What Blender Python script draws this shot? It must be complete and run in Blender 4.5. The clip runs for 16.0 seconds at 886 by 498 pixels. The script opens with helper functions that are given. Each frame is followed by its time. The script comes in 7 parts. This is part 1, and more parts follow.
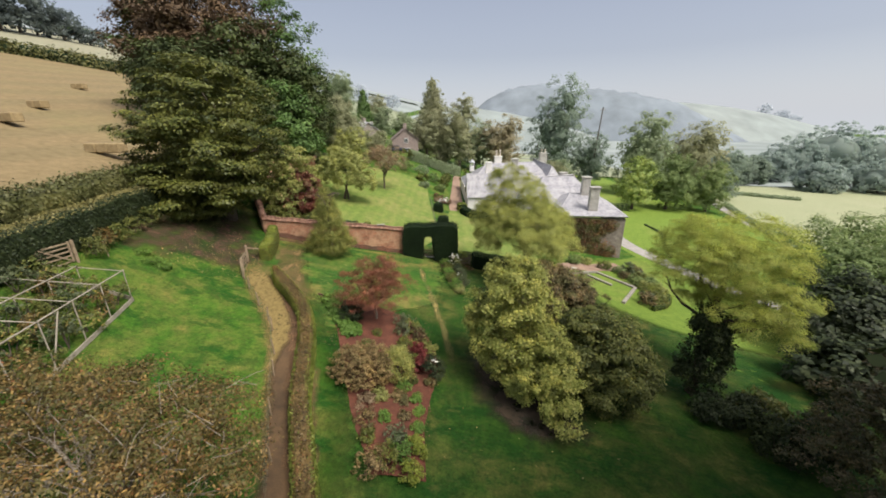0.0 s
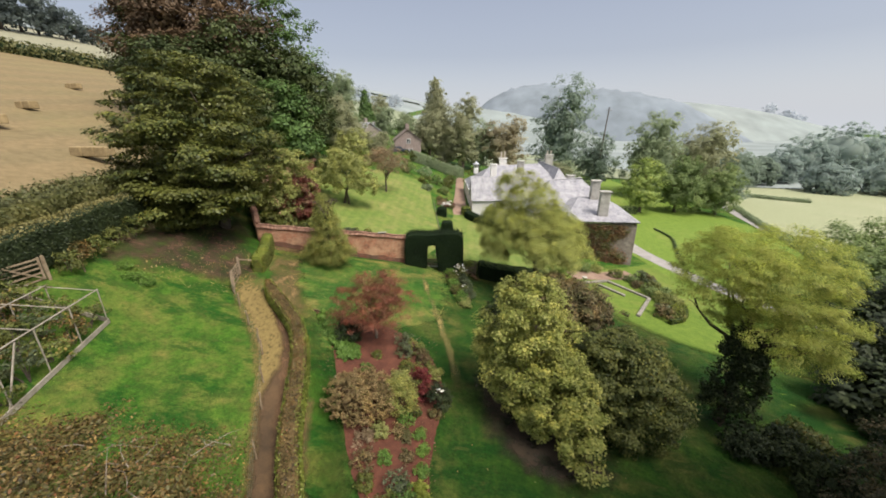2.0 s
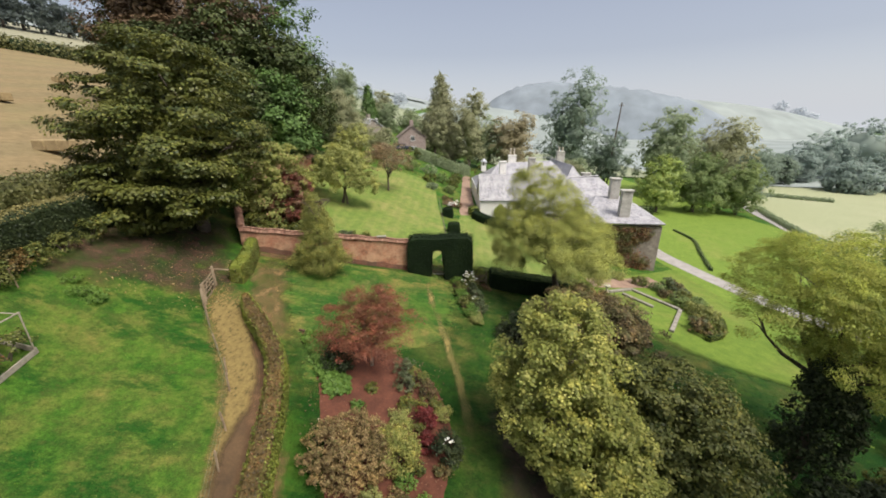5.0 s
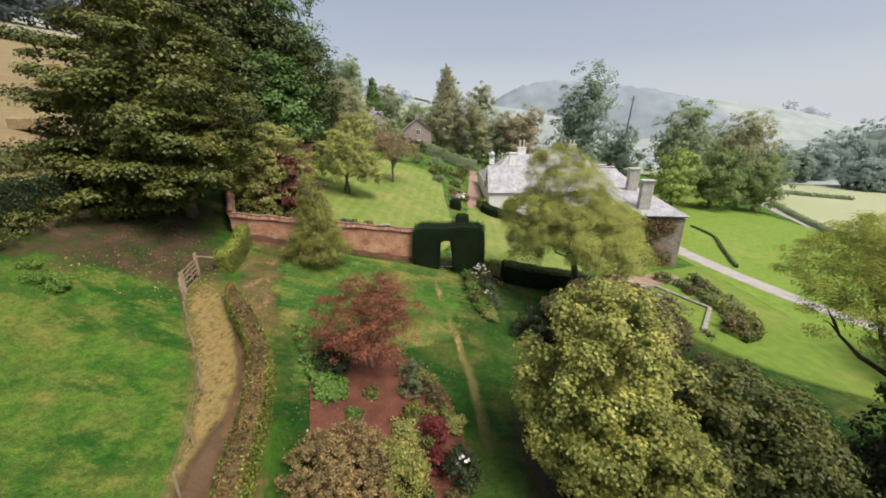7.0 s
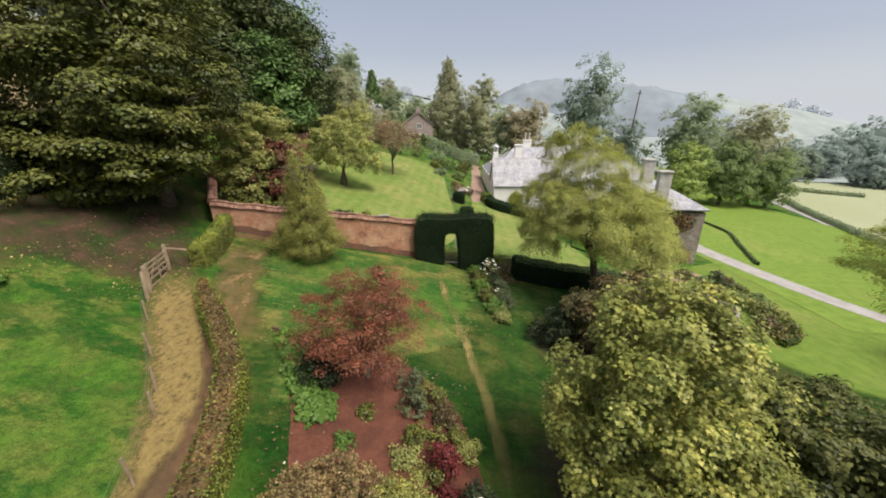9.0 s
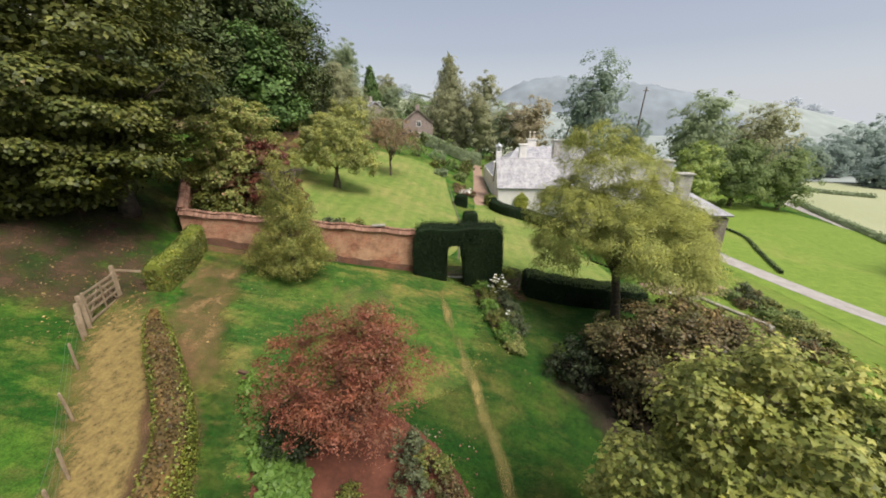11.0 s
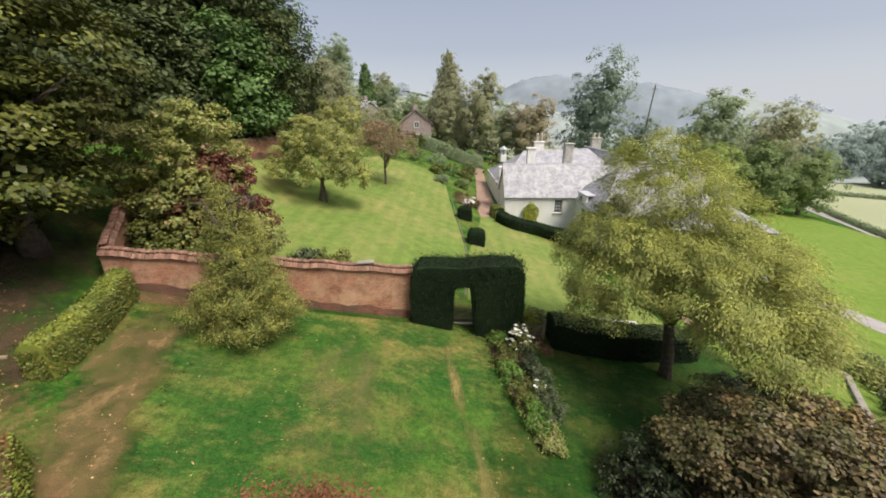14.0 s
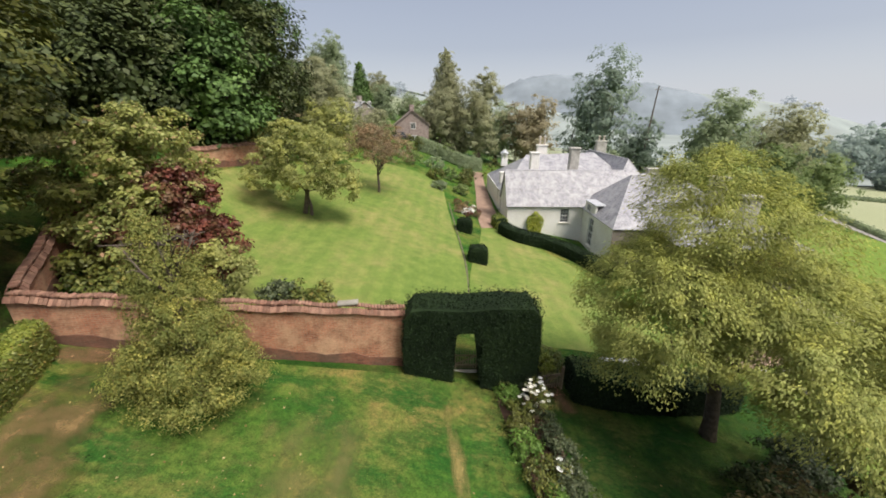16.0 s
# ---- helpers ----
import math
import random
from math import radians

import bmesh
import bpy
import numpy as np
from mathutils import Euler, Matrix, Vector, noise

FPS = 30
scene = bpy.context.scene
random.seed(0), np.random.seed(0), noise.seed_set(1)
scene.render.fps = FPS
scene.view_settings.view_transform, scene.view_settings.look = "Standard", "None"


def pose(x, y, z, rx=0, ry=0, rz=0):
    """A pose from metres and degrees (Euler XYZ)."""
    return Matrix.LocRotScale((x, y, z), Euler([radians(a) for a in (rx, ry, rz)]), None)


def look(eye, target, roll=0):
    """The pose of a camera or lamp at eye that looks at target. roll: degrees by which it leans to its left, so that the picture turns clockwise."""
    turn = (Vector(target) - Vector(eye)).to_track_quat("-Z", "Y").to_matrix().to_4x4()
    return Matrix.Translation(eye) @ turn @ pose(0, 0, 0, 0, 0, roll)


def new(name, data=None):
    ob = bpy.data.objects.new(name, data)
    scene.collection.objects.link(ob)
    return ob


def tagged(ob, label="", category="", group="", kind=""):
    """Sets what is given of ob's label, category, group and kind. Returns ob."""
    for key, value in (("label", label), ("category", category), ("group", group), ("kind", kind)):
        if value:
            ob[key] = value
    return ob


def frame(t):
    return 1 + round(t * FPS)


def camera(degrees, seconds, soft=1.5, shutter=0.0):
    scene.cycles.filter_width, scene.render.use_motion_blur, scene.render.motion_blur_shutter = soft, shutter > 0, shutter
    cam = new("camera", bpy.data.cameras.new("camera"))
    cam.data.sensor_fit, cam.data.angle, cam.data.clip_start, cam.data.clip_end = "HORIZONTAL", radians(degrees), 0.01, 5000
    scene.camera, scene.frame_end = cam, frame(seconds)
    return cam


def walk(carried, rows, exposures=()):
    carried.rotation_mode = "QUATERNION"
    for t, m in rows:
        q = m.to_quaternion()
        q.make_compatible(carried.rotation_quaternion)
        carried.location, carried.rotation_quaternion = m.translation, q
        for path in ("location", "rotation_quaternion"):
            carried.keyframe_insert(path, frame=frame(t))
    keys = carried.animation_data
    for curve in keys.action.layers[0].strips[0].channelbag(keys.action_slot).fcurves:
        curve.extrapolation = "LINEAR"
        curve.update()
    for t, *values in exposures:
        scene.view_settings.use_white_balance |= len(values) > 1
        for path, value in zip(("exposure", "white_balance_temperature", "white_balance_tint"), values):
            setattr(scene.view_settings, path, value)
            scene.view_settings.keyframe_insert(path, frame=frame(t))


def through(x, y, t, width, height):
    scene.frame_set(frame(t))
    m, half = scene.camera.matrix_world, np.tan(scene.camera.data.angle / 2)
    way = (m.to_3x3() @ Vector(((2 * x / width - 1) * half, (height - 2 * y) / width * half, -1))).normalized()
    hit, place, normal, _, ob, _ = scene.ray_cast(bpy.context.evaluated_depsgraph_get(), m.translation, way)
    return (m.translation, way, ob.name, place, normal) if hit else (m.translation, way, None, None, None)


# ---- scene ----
cam = camera(101.8, 16.0, 1.8)
PATH = [
    (0, (0.739, 0.174, 12.244), (0.848, 19.091, 5.752), -0.05),
    (0.5, (0.639, 0.548, 12.298), (0.731, 19.456, 5.783), 0.04),
    (1, (0.524, 1.047, 12.333), (0.622, 19.957, 5.820), 0.06),
    (1.5, (0.569, 1.541, 12.379), (0.606, 20.455, 5.879), -0.04),
    (2, (0.521, 2.164, 12.482), (0.521, 21.074, 5.971), 0.00),
    (2.5, (0.505, 2.758, 12.558), (0.467, 21.670, 6.051), -0.01),
    (3, (0.516, 3.395, 12.605), (0.419, 22.310, 6.108), -0.04),
    (3.5, (0.395, 4.033, 12.615), (0.308, 22.948, 6.116), 0.01),
    (4, (0.366, 4.658, 12.429), (0.254, 23.566, 5.912), -0.04),
    (6.5, (0.086, 7.317, 10.717), (-0.383, 26.201, 4.146), -0.15),
    (7, (-0.039, 7.850, 10.342), (-0.538, 26.732, 3.767), -0.09),
    (7.5, (-0.114, 8.335, 10.005), (-0.680, 27.203, 3.397), -0.03),
    (8, (-0.259, 8.913, 9.599), (-0.767, 27.776, 2.970), -0.01),
    (10.5, (-0.582, 12.180, 9.082), (-1.063, 31.017, 2.378), 0.11),
    (11, (-0.681, 12.990, 9.162), (-1.147, 31.817, 2.429), 0.13),
    (11.5, (-0.786, 13.771, 9.174), (-1.225, 32.599, 2.443), 0.08),
    (12, (-0.923, 14.639, 9.218), (-1.347, 33.464, 2.478), 0.08),
    (12.5, (-1.005, 15.470, 9.284), (-1.425, 34.290, 2.530), 0.12),
    (13, (-1.053, 16.331, 9.356), (-1.450, 35.142, 2.576), 0.12),
    (13.5, (-1.065, 17.117, 9.405), (-1.452, 35.921, 2.604), 0.04),
    (14, (-1.109, 17.923, 9.492), (-1.496, 36.735, 2.712), -0.03),
    (14.5, (-1.209, 18.664, 9.663), (-1.544, 37.468, 2.859), -0.03),
    (15, (-1.287, 19.465, 9.814), (-1.569, 38.269, 3.007), 0.09),
    (15.5, (-1.277, 20.230, 9.875), (-1.528, 39.035, 3.071), 0.15),
    (16, (-1.242, 21.120, 9.851), (-1.476, 39.923, 3.039), 0.13),
]
walk(cam, [(t, look(eye, target, roll)) for t, eye, target, roll in PATH])

# ---- sky and light ----
SUN_UP, SUN_TURN = radians(55), radians(127)
world = bpy.data.worlds.new("hazy_sky")
scene.world = world
world.use_nodes = True
wn, wl = world.node_tree.nodes, world.node_tree.links
wn.clear()
sky = wn.new("ShaderNodeTexSky")
sky.sky_type, sky.sun_disc = "NISHITA", False
sky.sun_elevation, sky.sun_rotation = SUN_UP, SUN_TURN
sky.air_density, sky.dust_density = 1.2, 4.0
clear_sky = wn.new("ShaderNodeBackground")
wl.new(sky.outputs[0], clear_sky.inputs[0])
clear_sky.inputs[1].default_value = 0.045
# thin high overcast: whiter towards the horizon
geo = wn.new("ShaderNodeTexCoord")
split = wn.new("ShaderNodeSeparateXYZ")
wl.new(geo.outputs["Generated"], split.inputs[0])
ramp_n = wn.new("ShaderNodeValToRGB")
wl.new(split.outputs[2], ramp_n.inputs[0])
stops = ramp_n.color_ramp.elements
stops[0].position, stops[0].color = 0.0, (0.79, 0.825, 0.885, 1)
low = stops.new(0.07)
low.color = (0.575, 0.61, 0.69, 1)
stops[1].position, stops[1].color = 0.42, (0.335, 0.36, 0.46, 1)
high = stops.new(0.62)
high.color = (0.56, 0.565, 0.62, 1)
mid = stops.new(0.16)
mid.color = (0.475, 0.505, 0.6, 1)
top = stops.new(1.0)
top.color = (1.0, 1.0, 1.0, 1)
overcast = wn.new("ShaderNodeBackground")
wl.new(ramp_n.outputs[0], overcast.inputs[0])
overcast.inputs[1].default_value = 0.77
both = wn.new("ShaderNodeAddShader")
wl.new(clear_sky.outputs[0], both.inputs[0])
wl.new(overcast.outputs[0], both.inputs[1])
wo = wn.new("ShaderNodeOutputWorld")
wl.new(both.outputs[0], wo.inputs[0])

sun_data = bpy.data.lights.new("sun", "SUN")
sun_data.energy, sun_data.angle, sun_data.color = 5.0, radians(28), (1.0, 0.93, 0.85)
sun = new("sun", sun_data)
sun.matrix_world = look((42, 8, 76), (0, 40, 0))

# ---- materials ----


def nodes_of(name):
    m = bpy.data.materials.new(name)
    m.use_nodes = True
    nt = m.node_tree
    nt.nodes.clear()
    out = nt.nodes.new("ShaderNodeOutputMaterial")
    bsdf = nt.nodes.new("ShaderNodeBsdfPrincipled")
    nt.links.new(bsdf.outputs[0], out.inputs[0])
    return m, nt, bsdf, out


def rgba(c):
    return (*c, 1.0)


def noise_at(nt, coord, scale, detail=4.0, rough=0.55):
    n = nt.nodes.new("ShaderNodeTexNoise")
    n.inputs["Scale"].default_value = scale
    n.inputs["Detail"].default_value = detail
    n.inputs["Roughness"].default_value = rough
    nt.links.new(coord, n.inputs["Vector"])
    return n.outputs[0]


def ramp_of(nt, value, pairs):
    r = nt.nodes.new("ShaderNodeValToRGB")
    nt.links.new(value, r.inputs[0])
    e = r.color_ramp.elements
    e[0].position, e[0].color = pairs[0][0], rgba(pairs[0][1])
    e[1].position, e[1].color = pairs[-1][0], rgba(pairs[-1][1])
    for p, c in pairs[1:-1]:
        e.new(p).color = rgba(c)
    return r.outputs[0]


def mixed(nt, fac, a, b, mode="MIX"):
    m = nt.nodes.new("ShaderNodeMix")
    m.data_type, m.blend_type = "RGBA", mode
    for sock, v in ((m.inputs[0], fac), (m.inputs[6], a), (m.inputs[7], b)):
        if isinstance(v, (int, float)):
            sock.default_value = v
        elif isinstance(v, tuple):
            sock.default_value = rgba(v)
        else:
            nt.links.new(v, sock)
    return m.outputs[2]


def bump_on(nt, bsdf, height, strength, distance=0.02):
    b = nt.nodes.new("ShaderNodeBump")
    b.inputs["Strength"].default_value = strength
    b.inputs["Distance"].default_value = distance
    nt.links.new(height, b.inputs["Height"])
    nt.links.new(b.outputs[0], bsdf.inputs["Normal"])


def place_of(nt):
    return nt.nodes.new("ShaderNodeNewGeometry").outputs["Position"]


def local_of(nt):
    return nt.nodes.new("ShaderNodeTexCoord").outputs["Object"]


def foliage(name, dark, midc, light, through=0.35, accent=None, patch=0.5, rough=0.5, swing=1.0, second=None, spread=0.62):
    """Leaves: every leaf its own tone, larger drifts of tone through the crown."""
    m, nt, bsdf, out = nodes_of(name)
    isl = nt.nodes.new("ShaderNodeNewGeometry").outputs["Random Per Island"]
    near_mid = lambda c: tuple(m0 + (c0 - m0) * spread for c0, m0 in zip(c, midc))
    pairs = [(0.0, near_mid(dark)), (0.45, midc), (0.9, near_mid(light))]
    if accent:
        pairs += [(0.93, accent), (1.0, accent)]
    col = ramp_of(nt, isl, pairs)
    drift = noise_at(nt, place_of(nt), patch, 3.0)
    tone = ramp_of(nt, drift, [(0.3, tuple(1 - swing * k for k in (0.38, 0.34, 0.4))), (0.5, (1, 1, 1)), (0.7, (1 + 0.3 * swing, 1 + 0.22 * swing, 1.0))])
    col = mixed(nt, 1.0, col, tone, "MULTIPLY")
    if second:  # whole sprays of another tone
        where = ramp_of(nt, noise_at(nt, place_of(nt), patch * 2.2, 4.0, 0.6), [(0.47, (0, 0, 0)), (0.58, (0.85, 0.85, 0.85))])
        col = mixed(nt, where, col, second)
    nt.links.new(col, bsdf.inputs["Base Color"])
    bsdf.inputs["Roughness"].default_value = rough
    bsdf.inputs["Specular IOR Level"].default_value = 0.3
    tr = nt.nodes.new("ShaderNodeBsdfTranslucent")
    nt.links.new(col, tr.inputs[0])
    mx = nt.nodes.new("ShaderNodeMixShader")
    mx.inputs[0].default_value = through
    nt.links.new(bsdf.outputs[0], mx.inputs[1])
    nt.links.new(tr.outputs[0], mx.inputs[2])
    nt.links.new(mx.outputs[0], out.inputs[0])
    return m


def plain(name, a, b, scale=3.0, rough=0.7, bump=0.3, fine=30.0, metal=0.0, local=False, vary=0.0):
    """A worn surface between two tones, with grain."""
    m, nt, bsdf, out = nodes_of(name)
    co = local_of(nt) if local else place_of(nt)
    big = noise_at(nt, co, scale, 5.0)
    small = noise_at(nt, co, fine, 4.0)
    col = ramp_of(nt, big, [(0.3, a), (0.7, b)])
    grain = ramp_of(nt, small, [(0.3, (0.8, 0.8, 0.8)), (0.7, (1.15, 1.15, 1.15))])
    col = mixed(nt, 1.0, col, grain, "MULTIPLY")
    if vary:
        each = nt.nodes.new("ShaderNodeObjectInfo").outputs["Random"]
        col = mixed(nt, 1.0, col, ramp_of(nt, each, [(0.0, (1 - vary,) * 3), (1.0, (1 + vary,) * 3)]), "MULTIPLY")
    nt.links.new(col, bsdf.inputs["Base Color"])
    bsdf.inputs["Roughness"].default_value = rough
    bsdf.inputs["Metallic"].default_value = metal
    bump_on(nt, bsdf, small, bump)
    return m


def grass_material(name, deep, fresh, dry, dry_from=0.56, patch=0.16, stripes=None, fade=0.0, lush=None):
    m, nt, bsdf, out = nodes_of(name)
    co = place_of(nt)
    patchy = noise_at(nt, co, patch, 6.0, 0.62)
    tuft = noise_at(nt, co, 1.4, 5.0, 0.65)
    blade = noise_at(nt, co, 22.0, 3.0, 0.7)
    col = ramp_of(nt, tuft, [(0.3, deep), (0.68, fresh)])
    amount = ramp_of(nt, patchy, [(dry_from - 0.08, (0, 0, 0)), (dry_from + 0.16, (1, 1, 1))])
    spot = ramp_of(nt, noise_at(nt, co, 0.9, 6.0, 0.7), [(0.35, (0.1, 0.1, 0.1)), (0.62, (1, 1, 1))])
    amount = mixed(nt, 1.0, amount, spot, "MULTIPLY")
    col = mixed(nt, amount, col, dry)
    if lush:  # deep green tufts where the grass grows rank
        mp = nt.nodes.new("ShaderNodeMapping")
        mp.inputs["Scale"].default_value = (0.6, 1.3, 1.0)
        nt.links.new(co, mp.inputs[0])
        rank = ramp_of(nt, noise_at(nt, mp.outputs[0], 0.55, 7.0, 0.72), [(0.49, (0, 0, 0)), (0.58, (0.9, 0.9, 0.9))])
        col = mixed(nt, rank, col, lush)
        mott = ramp_of(nt, noise_at(nt, co, 5.5, 6.0, 0.75), [(0.32, (0.58, 0.66, 0.56)), (0.5, (1, 1, 1)), (0.68, (1.36, 1.28, 1.24))])
        col = mixed(nt, 1.0, col, mott, "MULTIPLY")
        pale = ramp_of(nt, noise_at(nt, mp.outputs[0], 1.1, 5.0, 0.75), [(0.55, (0, 0, 0)), (0.75, (0.55, 0.55, 0.55))])
        col = mixed(nt, pale, col, dry)
    if stripes:
        w = nt.nodes.new("ShaderNodeTexWave")
        w.wave_type, w.bands_direction = "BANDS", "X"
        w.inputs["Scale"].default_value = stripes
        w.inputs["Distortion"].default_value = 2.2
        w.inputs["Detail"].default_value = 2.0
        nt.links.new(co, w.inputs["Vector"])
        band = ramp_of(nt, w.outputs[0], [(0.3, (0.95, 0.965, 0.95)), (0.7, (1.05, 1.035, 1.02))])
        col = mixed(nt, 1.0, col, band, "MULTIPLY")
    fleck = ramp_of(nt, blade, [(0.25, (0.68, 0.68, 0.66)), (0.75, (1.3, 1.3, 1.25))])
    col = mixed(nt, 1.0, col, fleck, "MULTIPLY")
    nt.links.new(col, bsdf.inputs["Base Color"])
    bsdf.inputs["Roughness"].default_value = 0.85
    bsdf.inputs["Specular IOR Level"].default_value = 0.15
    relief = mixed(nt, 0.35, noise_at(nt, co, 3.2, 5.0, 0.7), blade)
    bump_on(nt, bsdf, relief, 0.8, 0.22 if lush else 0.04)
    if fade:  # a ragged edge, through which the neighbouring grass shows
        uv = nt.nodes.new("ShaderNodeUVMap")
        sp = nt.nodes.new("ShaderNodeSeparateXYZ")
        nt.links.new(uv.outputs[0], sp.inputs[0])
        edge = ramp_of(nt, sp.outputs[0], [(0.0, (0, 0, 0)), (fade, (1, 1, 1)), (1.0 - fade, (1, 1, 1)), (1.0, (0, 0, 0))])
        ends = ramp_of(nt, sp.outputs[1], [(0.0, (0.6, 0.6, 0.6)), (0.06, (1, 1, 1)), (1.0 - fade, (1, 1, 1)), (1.0, (0.1, 0.1, 0.1))])
        cut = mixed(nt, 1.0, edge, ends, "MULTIPLY")
        add = nt.nodes.new("ShaderNodeMath")
        add.operation = "MULTIPLY_ADD"
        nt.links.new(tuft, add.inputs[0])
        add.inputs[1].default_value = 0.8
        nt.links.new(cut, add.inputs[2])
        cover = ramp_of(nt, add.outputs[0], [(0.45, (0, 0, 0)), (1.0, (1, 1, 1))])
        tr = nt.nodes.new("ShaderNodeBsdfTransparent")
        mx = nt.nodes.new("ShaderNodeMixShader")
        nt.links.new(cover, mx.inputs[0])
        nt.links.new(tr.outputs[0], mx.inputs[1])
        nt.links.new(bsdf.outputs[0], mx.inputs[2])
        nt.links.new(mx.outputs[0], out.inputs[0])
    return m


def patchy_cover(name, a, b, cover=0.5, scale=1.2, stretch=(1, 1, 1), fine=20.0):
    """A thin worn cover with ragged gaps through which the grass shows."""
    m, nt, bsdf, out = nodes_of(name)
    co = place_of(nt)
    mp = nt.nodes.new("ShaderNodeMapping")
    mp.inputs["Scale"].default_value = stretch
    nt.links.new(co, mp.inputs[0])
    n1 = noise_at(nt, mp.outputs[0], scale, 7.0, 0.68)
    n2 = noise_at(nt, co, fine, 4.0)
    col = ramp_of(nt, n1, [(0.35, a), (0.65, b)])
    grain = ramp_of(nt, n2, [(0.3, (0.75, 0.75, 0.75)), (0.7, (1.2, 1.2, 1.2))])
    nt.links.new(mixed(nt, 1.0, col, grain, "MULTIPLY"), bsdf.inputs["Base Color"])
    bsdf.inputs["Roughness"].default_value = 0.95
    # fades out across the strip by its own width coordinate
    uv = nt.nodes.new("ShaderNodeUVMap")
    sp = nt.nodes.new("ShaderNodeSeparateXYZ")
    nt.links.new(uv.outputs[0], sp.inputs[0])
    edge = ramp_of(nt, sp.outputs[0], [(0.0, (0, 0, 0)), (0.3, (1, 1, 1)), (0.7, (1, 1, 1)), (1.0, (0, 0, 0))])
    ends = ramp_of(nt, sp.outputs[1], [(0.0, (0, 0, 0)), (0.15, (1, 1, 1)), (0.85, (1, 1, 1)), (1.0, (0, 0, 0))])
    edge = mixed(nt, 1.0, edge, ends, "MULTIPLY")
    add = nt.nodes.new("ShaderNodeMath")
    add.operation = "MULTIPLY_ADD"
    nt.links.new(edge, add.inputs[0])
    add.inputs[1].default_value = cover
    nt.links.new(n1, add.inputs[2])
    cut = ramp_of(nt, add.outputs[0], [(0.55, (0, 0, 0)), (1.0, (1, 1, 1))])
    tr = nt.nodes.new("ShaderNodeBsdfTransparent")
    mx = nt.nodes.new("ShaderNodeMixShader")
    nt.links.new(cut, mx.inputs[0])
    nt.links.new(tr.outputs[0], mx.inputs[1])
    nt.links.new(bsdf.outputs[0], mx.inputs[2])
    nt.links.new(mx.outputs[0], out.inputs[0])
    return m


def coursed(name, a, b, joint, width, height, gap, wash=None, wash_amount=0.5, bump=0.6, rough=0.85):
    """Brick or slate courses on the local x and z, under patches of an old wash or lichen."""
    m, nt, bsdf, out = nodes_of(name)
    co = local_of(nt)
    sp = nt.nodes.new("ShaderNodeSeparateXYZ")
    nt.links.new(co, sp.inputs[0])
    cb = nt.nodes.new("ShaderNodeCombineXYZ")
    along = nt.nodes.new("ShaderNodeMath")
    along.operation = "ADD"
    nt.links.new(sp.outputs[0], along.inputs[0])
    nt.links.new(sp.outputs[1], along.inputs[1])
    nt.links.new(along.outputs[0], cb.inputs[0])
    nt.links.new(sp.outputs[2], cb.inputs[1])
    br = nt.nodes.new("ShaderNodeTexBrick")
    br.inputs["Scale"].default_value = 1.0
    br.inputs["Brick Width"].default_value = width
    br.inputs["Row Height"].default_value = height
    br.inputs["Mortar Size"].default_value = gap
    br.inputs["Color1"].default_value = rgba(a)
    br.inputs["Color2"].default_value = rgba(b)
    br.inputs["Mortar"].default_value = rgba(joint)
    nt.links.new(cb.outputs[0], br.inputs["Vector"])
    col = br.outputs[0]
    n1 = noise_at(nt, co, 0.9, 7.0, 0.65)
    n2 = noise_at(nt, co, 14.0, 4.0)
    if wash:
        cover = ramp_of(nt, n1, [(wash_amount - 0.1, (0, 0, 0)), (wash_amount + 0.12, (0.85, 0.85, 0.85))])
        col = mixed(nt, cover, col, wash)
    stain = ramp_of(nt, noise_at(nt, co, 2.2, 6.0, 0.7), [(0.28, (0.55, 0.52, 0.50)), (0.5, (0.95, 0.95, 0.95)), (0.7, (1.15, 1.15, 1.15))])
    col = mixed(nt, 1.0, col, stain, "MULTIPLY")
    grain = ramp_of(nt, n2, [(0.3, (0.84, 0.84, 0.84)), (0.7, (1.12, 1.12, 1.12))])
    col = mixed(nt, 1.0, col, grain, "MULTIPLY")
    nt.links.new(col, bsdf.inputs["Base Color"])
    bsdf.inputs["Roughness"].default_value = rough
    bump_on(nt, bsdf, br.outputs[1], -bump, 0.015)
    return m


M = {}
M["grass"] = grass_material("meadow_grass", (0.022, 0.090, 0.009), (0.078, 0.165, 0.019), (0.205, 0.182, 0.05), 0.50, 0.3, None, 0.0, (0.010, 0.070, 0.007))
# lush grass, with tree shade painted in as a deeper green
M["lush_shaded_lawn"] = grass_material("lush_shaded_lawn", (0.011, 0.044, 0.006), (0.038, 0.093, 0.0115), (0.145, 0.13, 0.038), 0.51, 0.28, None, 0.1, (0.011, 0.053, 0.007))
M["garden_lawn"] = grass_material("garden_lawn", (0.030, 0.092, 0.013), (0.086, 0.168, 0.026), (0.26, 0.20, 0.068), 0.47, 0.3, None, 0.28, (0.022, 0.092, 0.014))
M["lawn_striped"] = grass_material("striped_lawn", (0.098, 0.155, 0.031), (0.168, 0.224, 0.053), (0.27, 0.24, 0.092), 0.52, 0.2, 0.28)
M["park"] = grass_material("park_grass", (0.11, 0.178, 0.027), (0.178, 0.252, 0.043), (0.265, 0.265, 0.08), 0.62, 0.08)
M["drive_grass"] = grass_material("drive_grass", (0.09, 0.15, 0.022), (0.15, 0.216, 0.036), (0.235, 0.225, 0.07), 0.58, 0.12)
M["stubble"] = grass_material("stubble", (0.165, 0.125, 0.068), (0.25, 0.192, 0.107), (0.22, 0.192, 0.092), 0.55, 0.06, 0.05)
M["pale_field"] = grass_material("ripe_field", (0.27, 0.295, 0.175), (0.325, 0.34, 0.21), (0.36, 0.355, 0.235), 0.55, 0.05)
